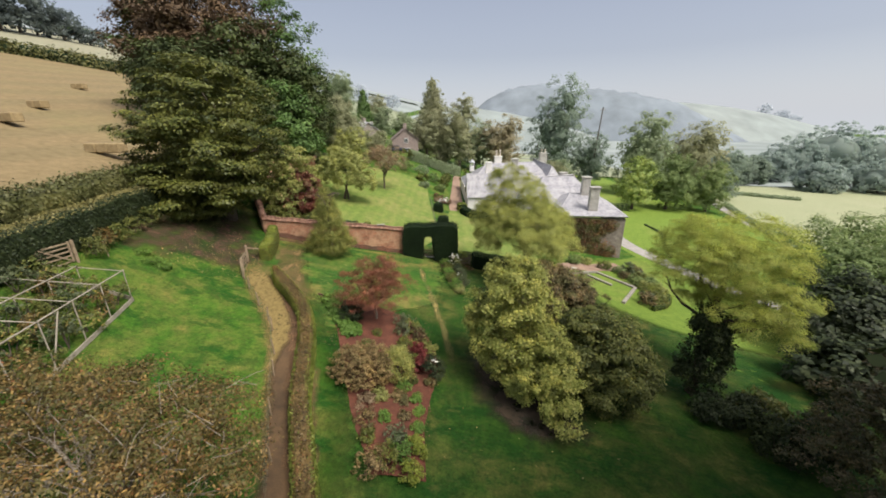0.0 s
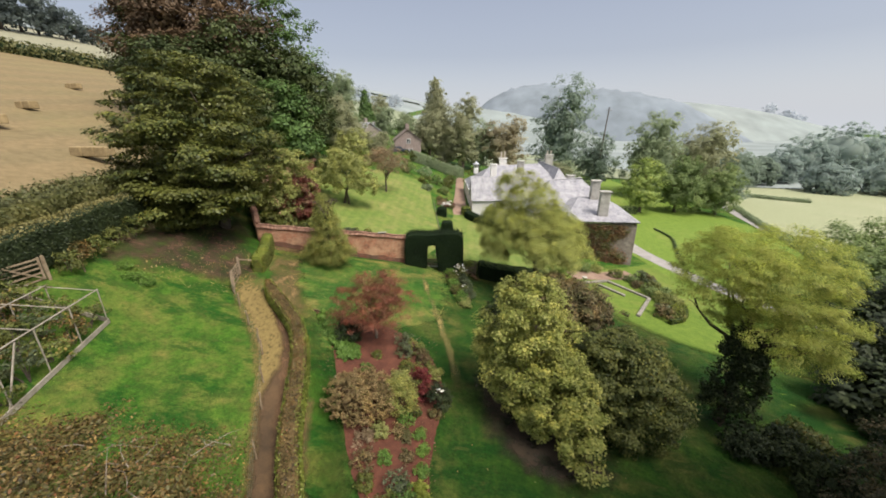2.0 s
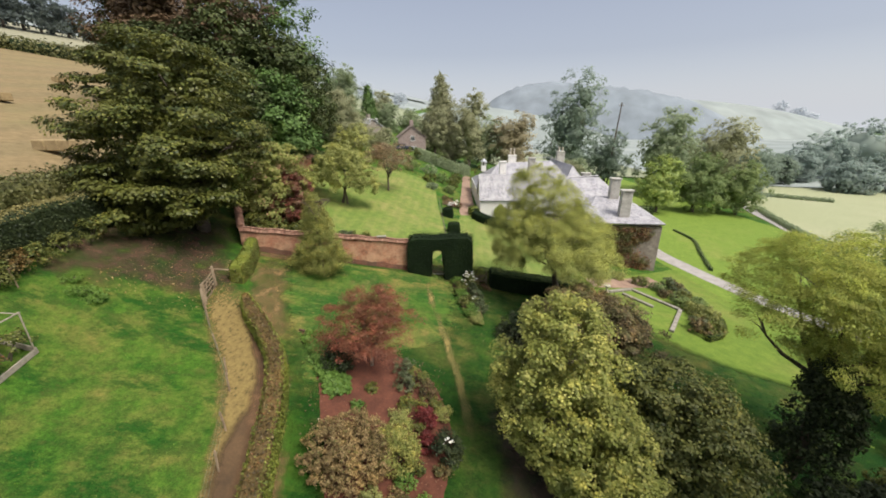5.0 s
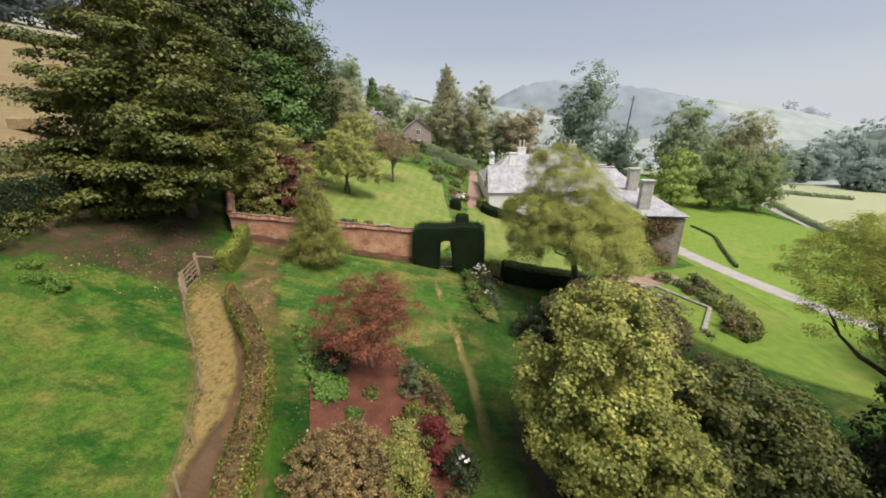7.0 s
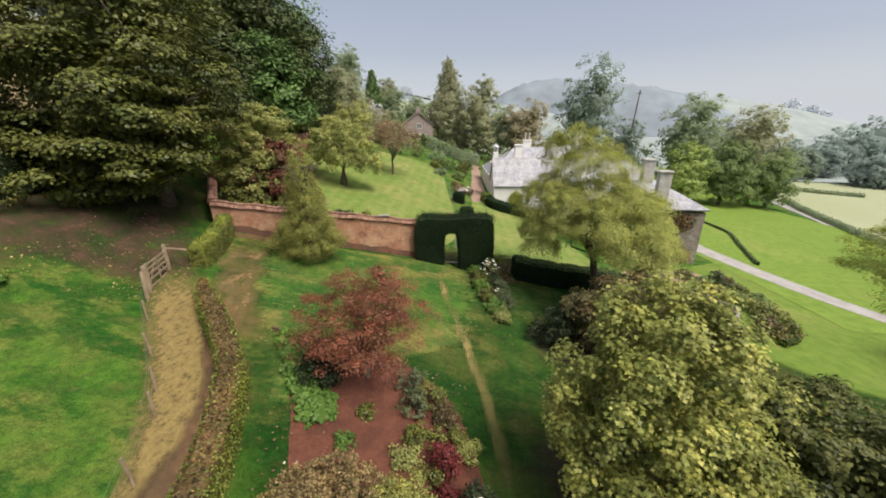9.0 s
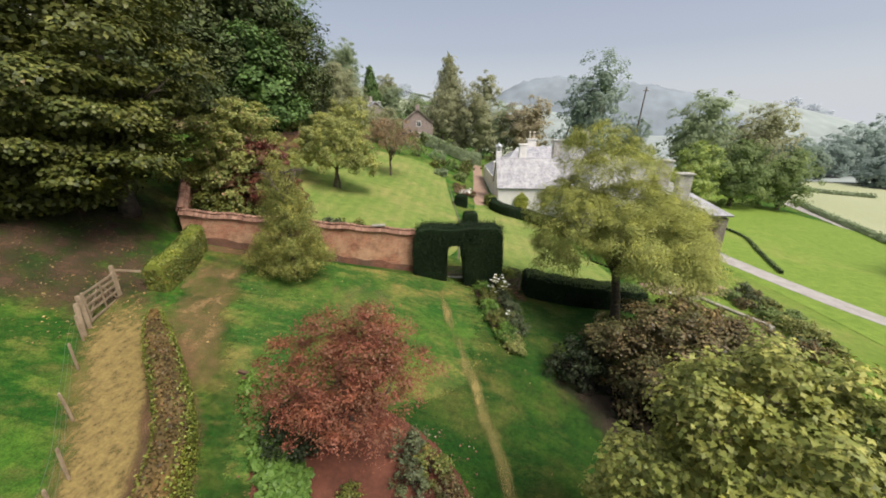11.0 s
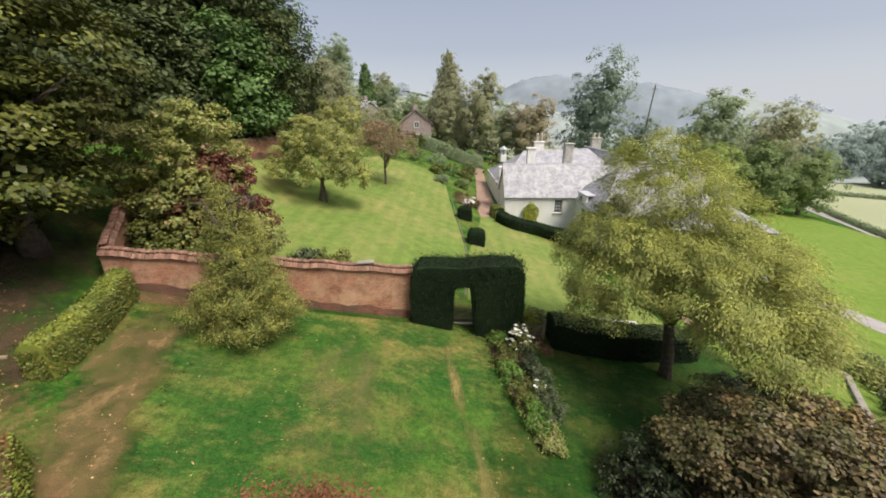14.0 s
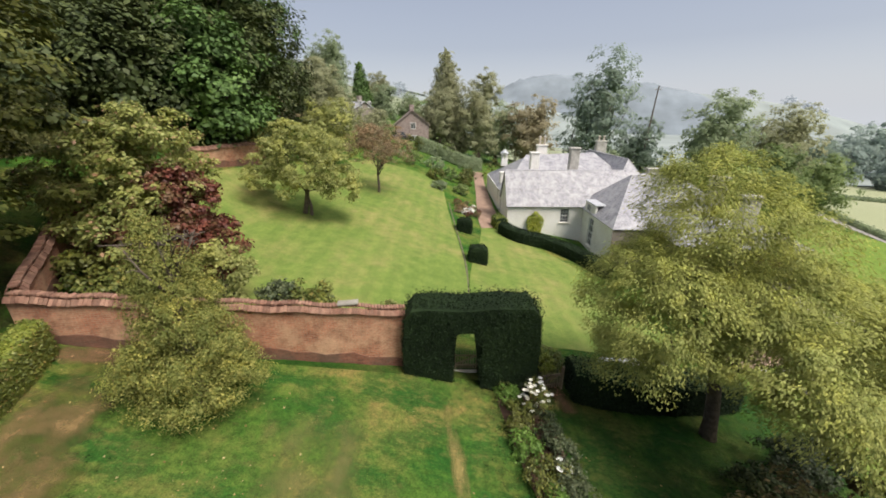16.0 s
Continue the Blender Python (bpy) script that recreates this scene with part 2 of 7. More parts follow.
# valley fields and ridges: distance haze painted in as pale blue-grey
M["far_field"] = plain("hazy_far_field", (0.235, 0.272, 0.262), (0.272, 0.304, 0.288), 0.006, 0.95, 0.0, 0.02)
M["hill_grass"] = plain("hill_pasture_grass", (0.24, 0.235, 0.155), (0.30, 0.285, 0.19), 0.02, 0.9, 0.0, 0.5)
# ridge trees: haze put into a dull blue-grey leaf colour
M["ridge_wood"] = foliage("hazed_ridge_leaf", (0.11, 0.14, 0.135), (0.14, 0.17, 0.165), (0.175, 0.205, 0.195), 0.4, None, 0.05, 0.9, 0.4)
# pasture and far wood paled likewise, haze put into the colour
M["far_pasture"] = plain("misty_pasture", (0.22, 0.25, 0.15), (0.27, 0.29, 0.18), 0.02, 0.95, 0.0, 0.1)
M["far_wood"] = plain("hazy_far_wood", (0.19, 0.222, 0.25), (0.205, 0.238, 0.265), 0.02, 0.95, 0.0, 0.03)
M["straw_path"] = plain("straw_path", (0.15, 0.10, 0.052), (0.33, 0.265, 0.125), 1.1, 0.95, 0.5, 18)
M["soil"] = plain("red_soil", (0.07, 0.023, 0.012), (0.135, 0.046, 0.025), 1.6, 0.95, 0.9, 9)
M["dark_soil"] = plain("dark_border_soil", (0.06, 0.035, 0.022), (0.11, 0.06, 0.038), 1.6, 0.95, 0.9, 9)
M["gravel"] = plain("drive_gravel", (0.26, 0.24, 0.225), (0.38, 0.36, 0.34), 0.9, 0.95, 0.5, 24)
M["brown_gravel"] = plain("brown_gravel", (0.22, 0.14, 0.10), (0.32, 0.22, 0.16), 1.0, 0.95, 0.5, 24)
# brown mould, darkened to carry the tree shade in its colour
M["shade_mould"] = patchy_cover("shade_darkened_mould", (0.018, 0.015, 0.009), (0.05, 0.034, 0.018), 0.5, 1.1)
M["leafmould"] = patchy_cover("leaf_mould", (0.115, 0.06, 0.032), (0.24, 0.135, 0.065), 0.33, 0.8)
# brown litter, its tone lowered to paint in the big tree's shade
M["shaded_litter"] = patchy_cover("leaf_litter", (0.030, 0.020, 0.011), (0.085, 0.048, 0.024), 0.34, 1.1)
M["straw_cover"] = patchy_cover("straw_path", (0.155, 0.108, 0.037), (0.225, 0.165, 0.052), 0.5, 5.5, (1.0, 0.6, 1.0), 16.0)
M["faded"] = patchy_cover("faded_grass", (0.11, 0.125, 0.035), (0.185, 0.165, 0.055), 0.16, 1.1, (1.0, 0.5, 1.0))
M["worn"] = patchy_cover("worn_grass", (0.125, 0.082, 0.032), (0.21, 0.138, 0.054), 0.3, 1.6, (1.0, 0.7, 1.0))
M["track"] = patchy_cover("worn_wheel_track", (0.15, 0.145, 0.042), (0.26, 0.205, 0.066), 0.25, 1.4, (1.0, 0.3, 1.0))
M["wood"] = plain("weathered_wood", (0.19, 0.138, 0.085), (0.35, 0.27, 0.18), 4.0, 0.85, 0.6, 40)
M["cage_wood"] = plain("cage_timber", (0.25, 0.215, 0.165), (0.42, 0.375, 0.305), 4.0, 0.85, 0.5, 40)
M["pale_wood"] = plain("pale_wood", (0.42, 0.37, 0.30), (0.60, 0.56, 0.48), 4.0, 0.8, 0.5, 40)
M["bark"] = plain("bark", (0.055, 0.042, 0.032), (0.16, 0.125, 0.095), 5.0, 0.9, 0.9, 30)
M["pale_bark"] = plain("pale_bark", (0.16, 0.13, 0.10), (0.34, 0.29, 0.23), 5.0, 0.9, 0.9, 30)
M["wire"] = plain("fence_wire", (0.10, 0.16, 0.10), (0.2, 0.26, 0.18), 5.0, 0.5, 0.1, 30, 0.6)
M["brick_wall"] = coursed("garden_brick", (0.29, 0.105, 0.058), (0.47, 0.19, 0.105), (0.36, 0.24, 0.16), 0.225, 0.075, 0.010, (0.50, 0.31, 0.19), 0.52, 0.9)
M["bare_brick"] = coursed("bare_plinth_brick", (0.16, 0.055, 0.034), (0.27, 0.105, 0.062), (0.19, 0.11, 0.075), 0.225, 0.075, 0.010, (0.12, 0.075, 0.05), 0.5, 0.9)
M["coping"] = plain("clay_coping", (0.17, 0.078, 0.052), (0.34, 0.20, 0.14), 2.5, 0.9, 0.7, 25, 0.0, False, 0.28)
M["red_brick"] = coursed("cottage_brick", (0.26, 0.19, 0.175), (0.33, 0.25, 0.23), (0.36, 0.31, 0.28), 0.225, 0.075, 0.009)
M["slate"] = coursed("lichened_slate", (0.27, 0.27, 0.295), (0.375, 0.37, 0.40), (0.15, 0.145, 0.16), 0.34, 0.20, 0.014, (0.44, 0.43, 0.445), 0.5, 0.9, 0.6)
M["slate_brown"] = plain("brown_tile", (0.20, 0.15, 0.135), (0.28, 0.22, 0.20), 1.0, 0.8, 0.4, 9)
M["limewash"] = plain("limewash", (0.74, 0.71, 0.65), (0.85, 0.83, 0.79), 0.8, 0.9, 0.2, 12)
M["stone"] = coursed("dressed_stone", (0.21, 0.18, 0.155), (0.33, 0.29, 0.25), (0.27, 0.24, 0.21), 0.55, 0.28, 0.012, (0.24, 0.20, 0.165), 0.5)
M["chimney_render"] = plain("stained_render", (0.30, 0.28, 0.25), (0.55, 0.53, 0.49), 1.6, 0.9, 0.4, 10)
M["lead"] = plain("lead", (0.36, 0.37, 0.40), (0.50, 0.51, 0.54), 1.0, 0.5, 0.1, 8)
M["white_paint"] = plain("white_paint", (0.74, 0.73, 0.70), (0.84, 0.83, 0.81), 2.0, 0.5, 0.05, 20)
M["clay_pot"] = plain("clay_pot", (0.50, 0.42, 0.34), (0.66, 0.60, 0.52), 3.0, 0.8, 0.2, 20)
M["kerb_stone"] = plain("mossy_kerb_stone", (0.075, 0.085, 0.035), (0.15, 0.14, 0.075), 1.5, 0.9, 0.5, 16)
M["path_stone"] = plain("pale_path_stone", (0.2, 0.185, 0.15), (0.32, 0.295, 0.25), 1.5, 0.9, 0.5, 16)
M["terrace_stone"] = plain("terrace_stone", (0.38, 0.35, 0.29), (0.56, 0.53, 0.45), 1.5, 0.9, 0.5, 16)
M["twine"] = plain("hay", (0.24, 0.175, 0.085), (0.37, 0.28, 0.145), 2.5, 0.95, 0.9, 22)
M["car_paint"] = plain("dark_car_paint", (0.03, 0.035, 0.05), (0.04, 0.045, 0.06), 1.0, 0.25, 0.0, 5)
M["rubber"] = plain("rubber", (0.015, 0.015, 0.015), (0.03, 0.03, 0.03), 4.0, 0.8, 0.2, 20)

g, gnt, gb, go = nodes_of("window_glass")
gb.inputs["Base Color"].default_value = (0.045, 0.05, 0.055, 1)
gb.inputs["Roughness"].default_value = 0.08
gb.inputs["Specular IOR Level"].default_value = 0.7
M["glass"] = g

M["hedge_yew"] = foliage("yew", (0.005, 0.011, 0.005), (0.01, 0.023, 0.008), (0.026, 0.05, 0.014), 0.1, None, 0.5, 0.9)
M["hedge_beech"] = foliage("clipped_beech", (0.03, 0.022, 0.009), (0.10, 0.068, 0.026), (0.235, 0.165, 0.066), 0.15, (0.2, 0.10, 0.045), 0.9, 0.5, 0.9, None, 1.0)
# pale tone for a hedge top: light from above put into the colour
M["hedge_lit_top"] = foliage("lit_hedge_top_leaf", (0.10, 0.10, 0.03), (0.20, 0.18, 0.065), (0.32, 0.28, 0.12), 0.2)
M["hedge_green"] = foliage("clipped_green_hedge", (0.07, 0.105, 0.02), (0.165, 0.21, 0.038), (0.33, 0.33, 0.08), 0.16)
M["hedge_field"] = foliage("field_hedge", (0.05, 0.062, 0.02), (0.115, 0.12, 0.04), (0.21, 0.2, 0.085), 0.12)
M["sycamore"] = foliage("sycamore_leaf", (0.024, 0.037, 0.009), (0.083, 0.102, 0.021), (0.25, 0.248, 0.054), 0.13, None, 0.35, 0.5, 1.3, (0.108, 0.115, 0.025))
M["oak_gold"] = foliage("turning_leaf", (0.085, 0.105, 0.022), (0.265, 0.28, 0.06), (0.50, 0.475, 0.135), 0.16, None, 1.1, 0.55, 1.3, (0.21, 0.24, 0.05), 0.8)
M["dark_leaf"] = foliage("dark_broadleaf", (0.05, 0.068, 0.018), (0.12, 0.145, 0.034), (0.24, 0.245, 0.065), 0.14, (0.25, 0.19, 0.055))
M["oak_dark"] = foliage("shaded_oak_leaf", (0.028, 0.043, 0.011), (0.082, 0.102, 0.024), (0.215, 0.215, 0.055), 0.13, None, 0.9, 0.55, 1.35, (0.12, 0.13, 0.031), 0.8)
M["robinia"] = foliage("golden_feathery_leaf", (0.15, 0.19, 0.045), (0.365, 0.40, 0.105), (0.55, 0.545, 0.175), 0.3, None, 1.3, 0.6, 1.3, (0.31, 0.325, 0.09), 0.6)
M["feather_green"] = foliage("feathery_green_leaf", (0.14, 0.19, 0.035), (0.32, 0.385, 0.075), (0.52, 0.55, 0.13), 0.42, None, 0.8, 0.6, 1.1, (0.38, 0.39, 0.09), 0.9)
M["thicket"] = foliage("dusky_thicket_leaf", (0.045, 0.04, 0.02), (0.105, 0.085, 0.042), (0.21, 0.16, 0.085), 0.12, None, 0.8, 0.5, 1.0, (0.07, 0.075, 0.032), 0.9)
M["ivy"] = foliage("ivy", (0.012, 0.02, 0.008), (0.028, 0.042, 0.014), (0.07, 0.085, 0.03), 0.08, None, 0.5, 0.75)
M["maple"] = foliage("red_maple_leaf", (0.11, 0.032, 0.02), (0.245, 0.078, 0.046), (0.40, 0.17, 0.10), 0.22, None, 0.9, 0.5, 1.0, (0.19, 0.085, 0.045))
# skyline leaves paled almost to the sky: haze painted into the colour
M["skyline"] = foliage("hazed_skyline_leaf", (0.58, 0.62, 0.66), (0.60, 0.64, 0.68), (0.62, 0.66, 0.70), 0.7, None, 0.1, 0.9, 0.1)
M["copper"] = foliage("copper_leaf", (0.036, 0.029, 0.012), (0.125, 0.09, 0.041), (0.33, 0.24, 0.115), 0.16, (0.19, 0.18, 0.056), 0.6, 0.5, 1.1, (0.09, 0.092, 0.032), 0.9)
M["conifer"] = foliage("yellow_green_conifer", (0.09, 0.115, 0.026), (0.295, 0.305, 0.075), (0.52, 0.48, 0.15), 0.3, None, 1.6, 0.6, 1.1, (0.19, 0.225, 0.058), 0.9)
M["magnolia"] = foliage("tipped_shrub_leaf", (0.13, 0.17, 0.045), (0.29, 0.325, 0.095), (0.50, 0.49, 0.18), 0.38, (0.48, 0.28, 0.18), 0.6, 0.5, 0.8, (0.33, 0.35, 0.10), 0.9)
M["purple"] = foliage("purple_leaf", (0.06, 0.02, 0.018), (0.155, 0.048, 0.036), (0.27, 0.10, 0.065), 0.28, None, 0.7, 0.5, 1.0, (0.17, 0.105, 0.05))
M["apple"] = foliage("apple_leaf", (0.19, 0.22, 0.075), (0.34, 0.365, 0.12), (0.50, 0.49, 0.19), 0.42)
M["brown_twig"] = foliage("russet_twig_leaf", (0.19, 0.13, 0.085), (0.32, 0.225, 0.14), (0.42, 0.32, 0.19), 0.3)
M["wood_dark"] = foliage("dark_woodland", (0.03, 0.045, 0.017), (0.062, 0.085, 0.027), (0.122, 0.142, 0.045), 0.1, None, 0.2, 0.6, 1.0, None, 0.4)
M["wood_green"] = foliage("fresh_woodland", (0.05, 0.095, 0.025), (0.092, 0.168, 0.041), (0.155, 0.24, 0.064), 0.14, None, 0.25, 0.6, 1.0, None, 0.45)
M["wood_copper"] = foliage("copper_woodland", (0.06, 0.038, 0.022), (0.108, 0.07, 0.04), (0.178, 0.12, 0.066), 0.1, None, 0.2, 0.6, 1.0, None, 0.45)
# distant leaves: haze painted in as pale, low-contrast colours
M["far_green"] = foliage("hazed_green_leaf", (0.275, 0.335, 0.205), (0.315, 0.375, 0.23), (0.355, 0.415, 0.25), 0.55, None, 0.12, 0.9, 0.3)
M["far_olive"] = foliage("hazed_olive_leaf", (0.32, 0.33, 0.20), (0.36, 0.37, 0.225), (0.40, 0.405, 0.245), 0.55, None, 0.12, 0.9, 0.3)
M["far_russet"] = foliage("hazed_russet_leaf", (0.35, 0.31, 0.20), (0.39, 0.345, 0.225), (0.425, 0.38, 0.245), 0.55, None, 0.12, 0.9, 0.3)
M["far_blue"] = foliage("hazed_blue_green_leaf", (0.235, 0.30, 0.24), (0.27, 0.335, 0.265), (0.31, 0.375, 0.29), 0.55, None, 0.1, 0.9, 0.3)
M["misty"] = foliage("mist_paled_leaf", (0.335, 0.405, 0.365), (0.36, 0.43, 0.385), (0.385, 0.455, 0.405), 0.6, None, 0.06, 0.9, 0.12)
M["park_bright"] = foliage("bright_round_tree", (0.146, 0.216, 0.055), (0.277, 0.365, 0.091), (0.437, 0.486, 0.146), 0.3)
M["park_dark"] = foliage("deep_green_tree", (0.11, 0.165, 0.06), (0.20, 0.27, 0.10), (0.31, 0.37, 0.15), 0.42, None, 0.3, 0.7, 0.7)
M["spirea"] = foliage("faded_flower_heads", (0.055, 0.038, 0.016), (0.205, 0.138, 0.056), (0.42, 0.305, 0.145), 0.15, (0.14, 0.145, 0.038), 0.7, 0.6, 1.1, None, 1.0)
M["ground_cover"] = foliage("fresh_ground_cover", (0.06, 0.12, 0.022), (0.13, 0.24, 0.045), (0.23, 0.35, 0.085), 0.35)
M["blue_shrub"] = foliage("grey_green_shrub", (0.045, 0.066, 0.032), (0.097, 0.12, 0.059), (0.194, 0.216, 0.108), 0.25)
M["lime_shrub"] = foliage("lime_shrub", (0.143, 0.192, 0.027), (0.298, 0.348, 0.054), (0.467, 0.468, 0.108), 0.35)
M["red_shrub"] = foliage("crimson_shrub", (0.075, 0.014, 0.016), (0.20, 0.036, 0.036), (0.34, 0.08, 0.07), 0.28)
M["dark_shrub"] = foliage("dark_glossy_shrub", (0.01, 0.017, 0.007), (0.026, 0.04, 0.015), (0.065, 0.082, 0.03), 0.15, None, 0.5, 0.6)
M["bramble"] = foliage("autumn_fruit_leaf", (0.034, 0.028, 0.010), (0.14, 0.092, 0.03), (0.33, 0.22, 0.078), 0.18, (0.22, 0.095, 0.04), 1.2, 0.5, 1.3, (0.10, 0.10, 0.03), 0.95)
M["damp_soil"] = patchy_cover("damp_path_soil", (0.042, 0.026, 0.012), (0.105, 0.062, 0.028), 0.66, 0.9)
M["petal"] = foliage("white_petal", (0.74, 0.74, 0.70), (0.8, 0.8, 0.78), (0.85, 0.85, 0.83), 0.2)
M["clod"] = foliage("clods_and_petals", (0.09, 0.04, 0.026), (0.17, 0.078, 0.05), (0.24, 0.12, 0.08), 0.0, (0.42, 0.32, 0.24))
M["fallen"] = foliage("fallen_leaf", (0.22, 0.13, 0.05), (0.36, 0.25, 0.10), (0.5, 0.4, 0.2), 0.1, None, 0.5, 0.6, 1.0, None, 1.0)
M["blade"] = foliage("long_grass_blade", (0.10, 0.2, 0.03), (0.15, 0.24, 0.04), (0.25, 0.27, 0.08), 0.6)
M["creeper"] = foliage("wall_creeper", (0.07, 0.04, 0.018), (0.15, 0.09, 0.04), (0.25, 0.19, 0.07), 0.2, (0.26, 0.07, 0.04), 0.45, 0.5, 1.0, (0.11, 0.125, 0.04), 0.9)

# ---- building helpers ----


def smooth(a, b, v):
    u = min(1.0, max(0.0, (v - a) / (b - a)))
    return u * u * (3 - 2 * u)


def hinge(v, a, w):
    """0 below a, v - a above it, rounded over w."""
    u = (v - a) / w
    return w * (u if u > 30 else math.log1p(math.exp(u)))


def ground(x, y):
    """Height of the hillside, which falls from the stubble field towards the valley."""
    z = -0.12 - 0.21 * x
    z += 0.14 * hinge(x, 24, 4) - 0.02 * hinge(x, 75, 10) + 0.08 * hinge(x, 120, 20)
    z += 0.42 * hinge(-x, 15, 1.2) - 0.42 * hinge(-x, 24, 3.0)
    z -= 0.035 * hinge(34 - y, 0, 2) * math.exp(-(((x + 2) / 12) ** 2))
    far = hinge(y - 34, 0, 2) - 0.6 * hinge(y - 80, 0, 10)
    z += 0.045 * far * (1 - smooth(-8, 4, x))
    z += 0.03 * hinge(y - 60, 0, 10) * (1 - smooth(-20, 30, x))
    return z


def mesh_of(name, verts, faces, mats=()):
    me = bpy.data.meshes.new(name)
    me.from_pydata(verts, [], faces)
    for m in mats:
        me.materials.append(m)
    return me


def part(name, data, material, parent=None, label="", smooth_faces=False):
    """Links a bmesh or a (verts, faces) pair as one mesh object, under a thing or part."""
    if isinstance(data, bmesh.types.BMesh):
        me = bpy.data.meshes.new(name)
        data.to_mesh(me)
        data.free()
    else:
        me = mesh_of(name, data[0], data[1])
    me.materials.append(material)
    if smooth_faces:
        me.polygons.foreach_set("use_smooth", [True] * len(me.polygons))
    ob = new(name, me)
    if parent:
        ob.parent = parent
    if label:
        tagged(ob, label)
    return ob


def thing(name, at, label, category, group="", kind="", turn=0.0):
    ob = new(name)
    ob.empty_display_size = 0.2
    ob.matrix_world = pose(*at, 0, 0, turn)
    return tagged(ob, label, category, group, kind)


def bevel_box(size, at=(0, 0, 0), bevel=0.01, taper=1.0, turn=None):
    bm = bmesh.new()
    bmesh.ops.create_cube(bm, size=1)
    for v in bm.verts:
        k = taper if v.co.z > 0 else 1.0
        v.co = Vector((v.co.x * size[0] * k, v.co.y * size[1] * k, v.co.z * size[2]))
    if bevel > 0:
        bmesh.ops.bevel(bm, geom=bm.edges[:], offset=bevel, segments=1, affect="EDGES")
    m = Matrix.Translation(at)
    if turn is not None:
        m = m @ turn
    bmesh.ops.transform(bm, matrix=m, verts=bm.verts[:])
    return bm


def join_bm(parts):
    out = bmesh.new()
    for b in parts:
        me = bpy.data.meshes.new("tmp")
        b.to_mesh(me)
        b.free()
        out.from_mesh(me)
        bpy.data.meshes.remove(me)
    return out


def bar(a, b, w, h, bevel=0.006):
    """A squared timber from a to b."""
    a, b = Vector(a), Vector(b)
    d = b - a
    q = d.to_track_quat("X", "Z").to_matrix().to_4x4()
    return bevel_box((d.length, w, h), (a + b) / 2, bevel, 1.0, q)


def tube(points, radii, sides=7):
    """A tapering round stem through points: verts and faces."""
    verts, faces = [], []
    pts = [Vector(p) for p in points]
    for i, p in enumerate(pts):
        d = (pts[min(i + 1, len(pts) - 1)] - pts[max(i - 1, 0)]).normalized()
        side = d.cross(Vector((0.31, 0.93, 0.21))).normalized()
        up = d.cross(side)
        for k in range(sides):
            a = 2 * math.pi * k / sides
            r = radii[i] * (1 + 0.13 * math.sin(3 * a + i * 1.7))
            verts.append(p + (side * math.cos(a) + up * math.sin(a)) * r)
    for i in range(len(pts) - 1):
        for k in range(sides):
            k2 = (k + 1) % sides
            faces.append((i * sides + k, i * sides + k2, (i + 1) * sides + k2, (i + 1) * sides + k))
    faces.append(tuple(range((len(pts) - 1) * sides, len(pts) * sides)))
    faces.append(tuple(reversed(range(sides))))
    return verts, faces


def merge(pairs):
    verts, faces = [], []
    for v, f in pairs:
        k = len(verts)
        verts += v
        faces += [tuple(i + k for i in poly) for poly in f]
    return verts, faces


def leaf_mesh(name, pos, nor, size, material, parent=None, aspect=0.6, along=None, rng=None, label="", lobed=False):
    """Many small folded leaves as one mesh; lobed ones have three points."""
    n = len(pos)
    nor = nor / np.maximum(1e-6, np.linalg.norm(nor, axis=1))[:, None]
    t = rng.normal(size=(n, 3)) if along is None else along + 0.35 * rng.normal(size=(n, 3))
    t -= nor * np.sum(t * nor, axis=1)[:, None]
    t /= np.maximum(1e-6, np.linalg.norm(t, axis=1))[:, None]
    b = np.cross(nor, t)
    s = size[:, None]
    fold = nor * s * 0.14
    if lobed:
        shape = ((-0.5, 0, 0), (0.12, 0.5, 1), (0.06, 0.17, 0.5), (0.5, 0, 0), (0.06, -0.17, 0.5), (0.12, -0.5, 1))
    else:
        shape = ((-0.5, 0, 0), (0.05, 0.5, 1), (0.5, 0, 0), (0.05, -0.5, 1))
    c = len(shape)
    verts = np.empty((n, c, 3))
    for i, (u, v, w) in enumerate(shape):
        verts[:, i] = pos + t * s * u + b * s * aspect * v + fold * w
    me = bpy.data.meshes.new(name)
    me.vertices.add(c * n)
    me.vertices.foreach_set("co", verts.ravel())
    me.loops.add(c * n)
    me.loops.foreach_set("vertex_index", np.arange(c * n, dtype=np.int32))
    me.polygons.add(n)
    me.polygons.foreach_set("loop_start", np.arange(0, c * n, c, dtype=np.int32))
    me.update(calc_edges=True)
    me.materials.append(material)
    ob = new(name, me)
    if parent:
        ob.parent = parent
    if label:
        tagged(ob, label)
    return ob


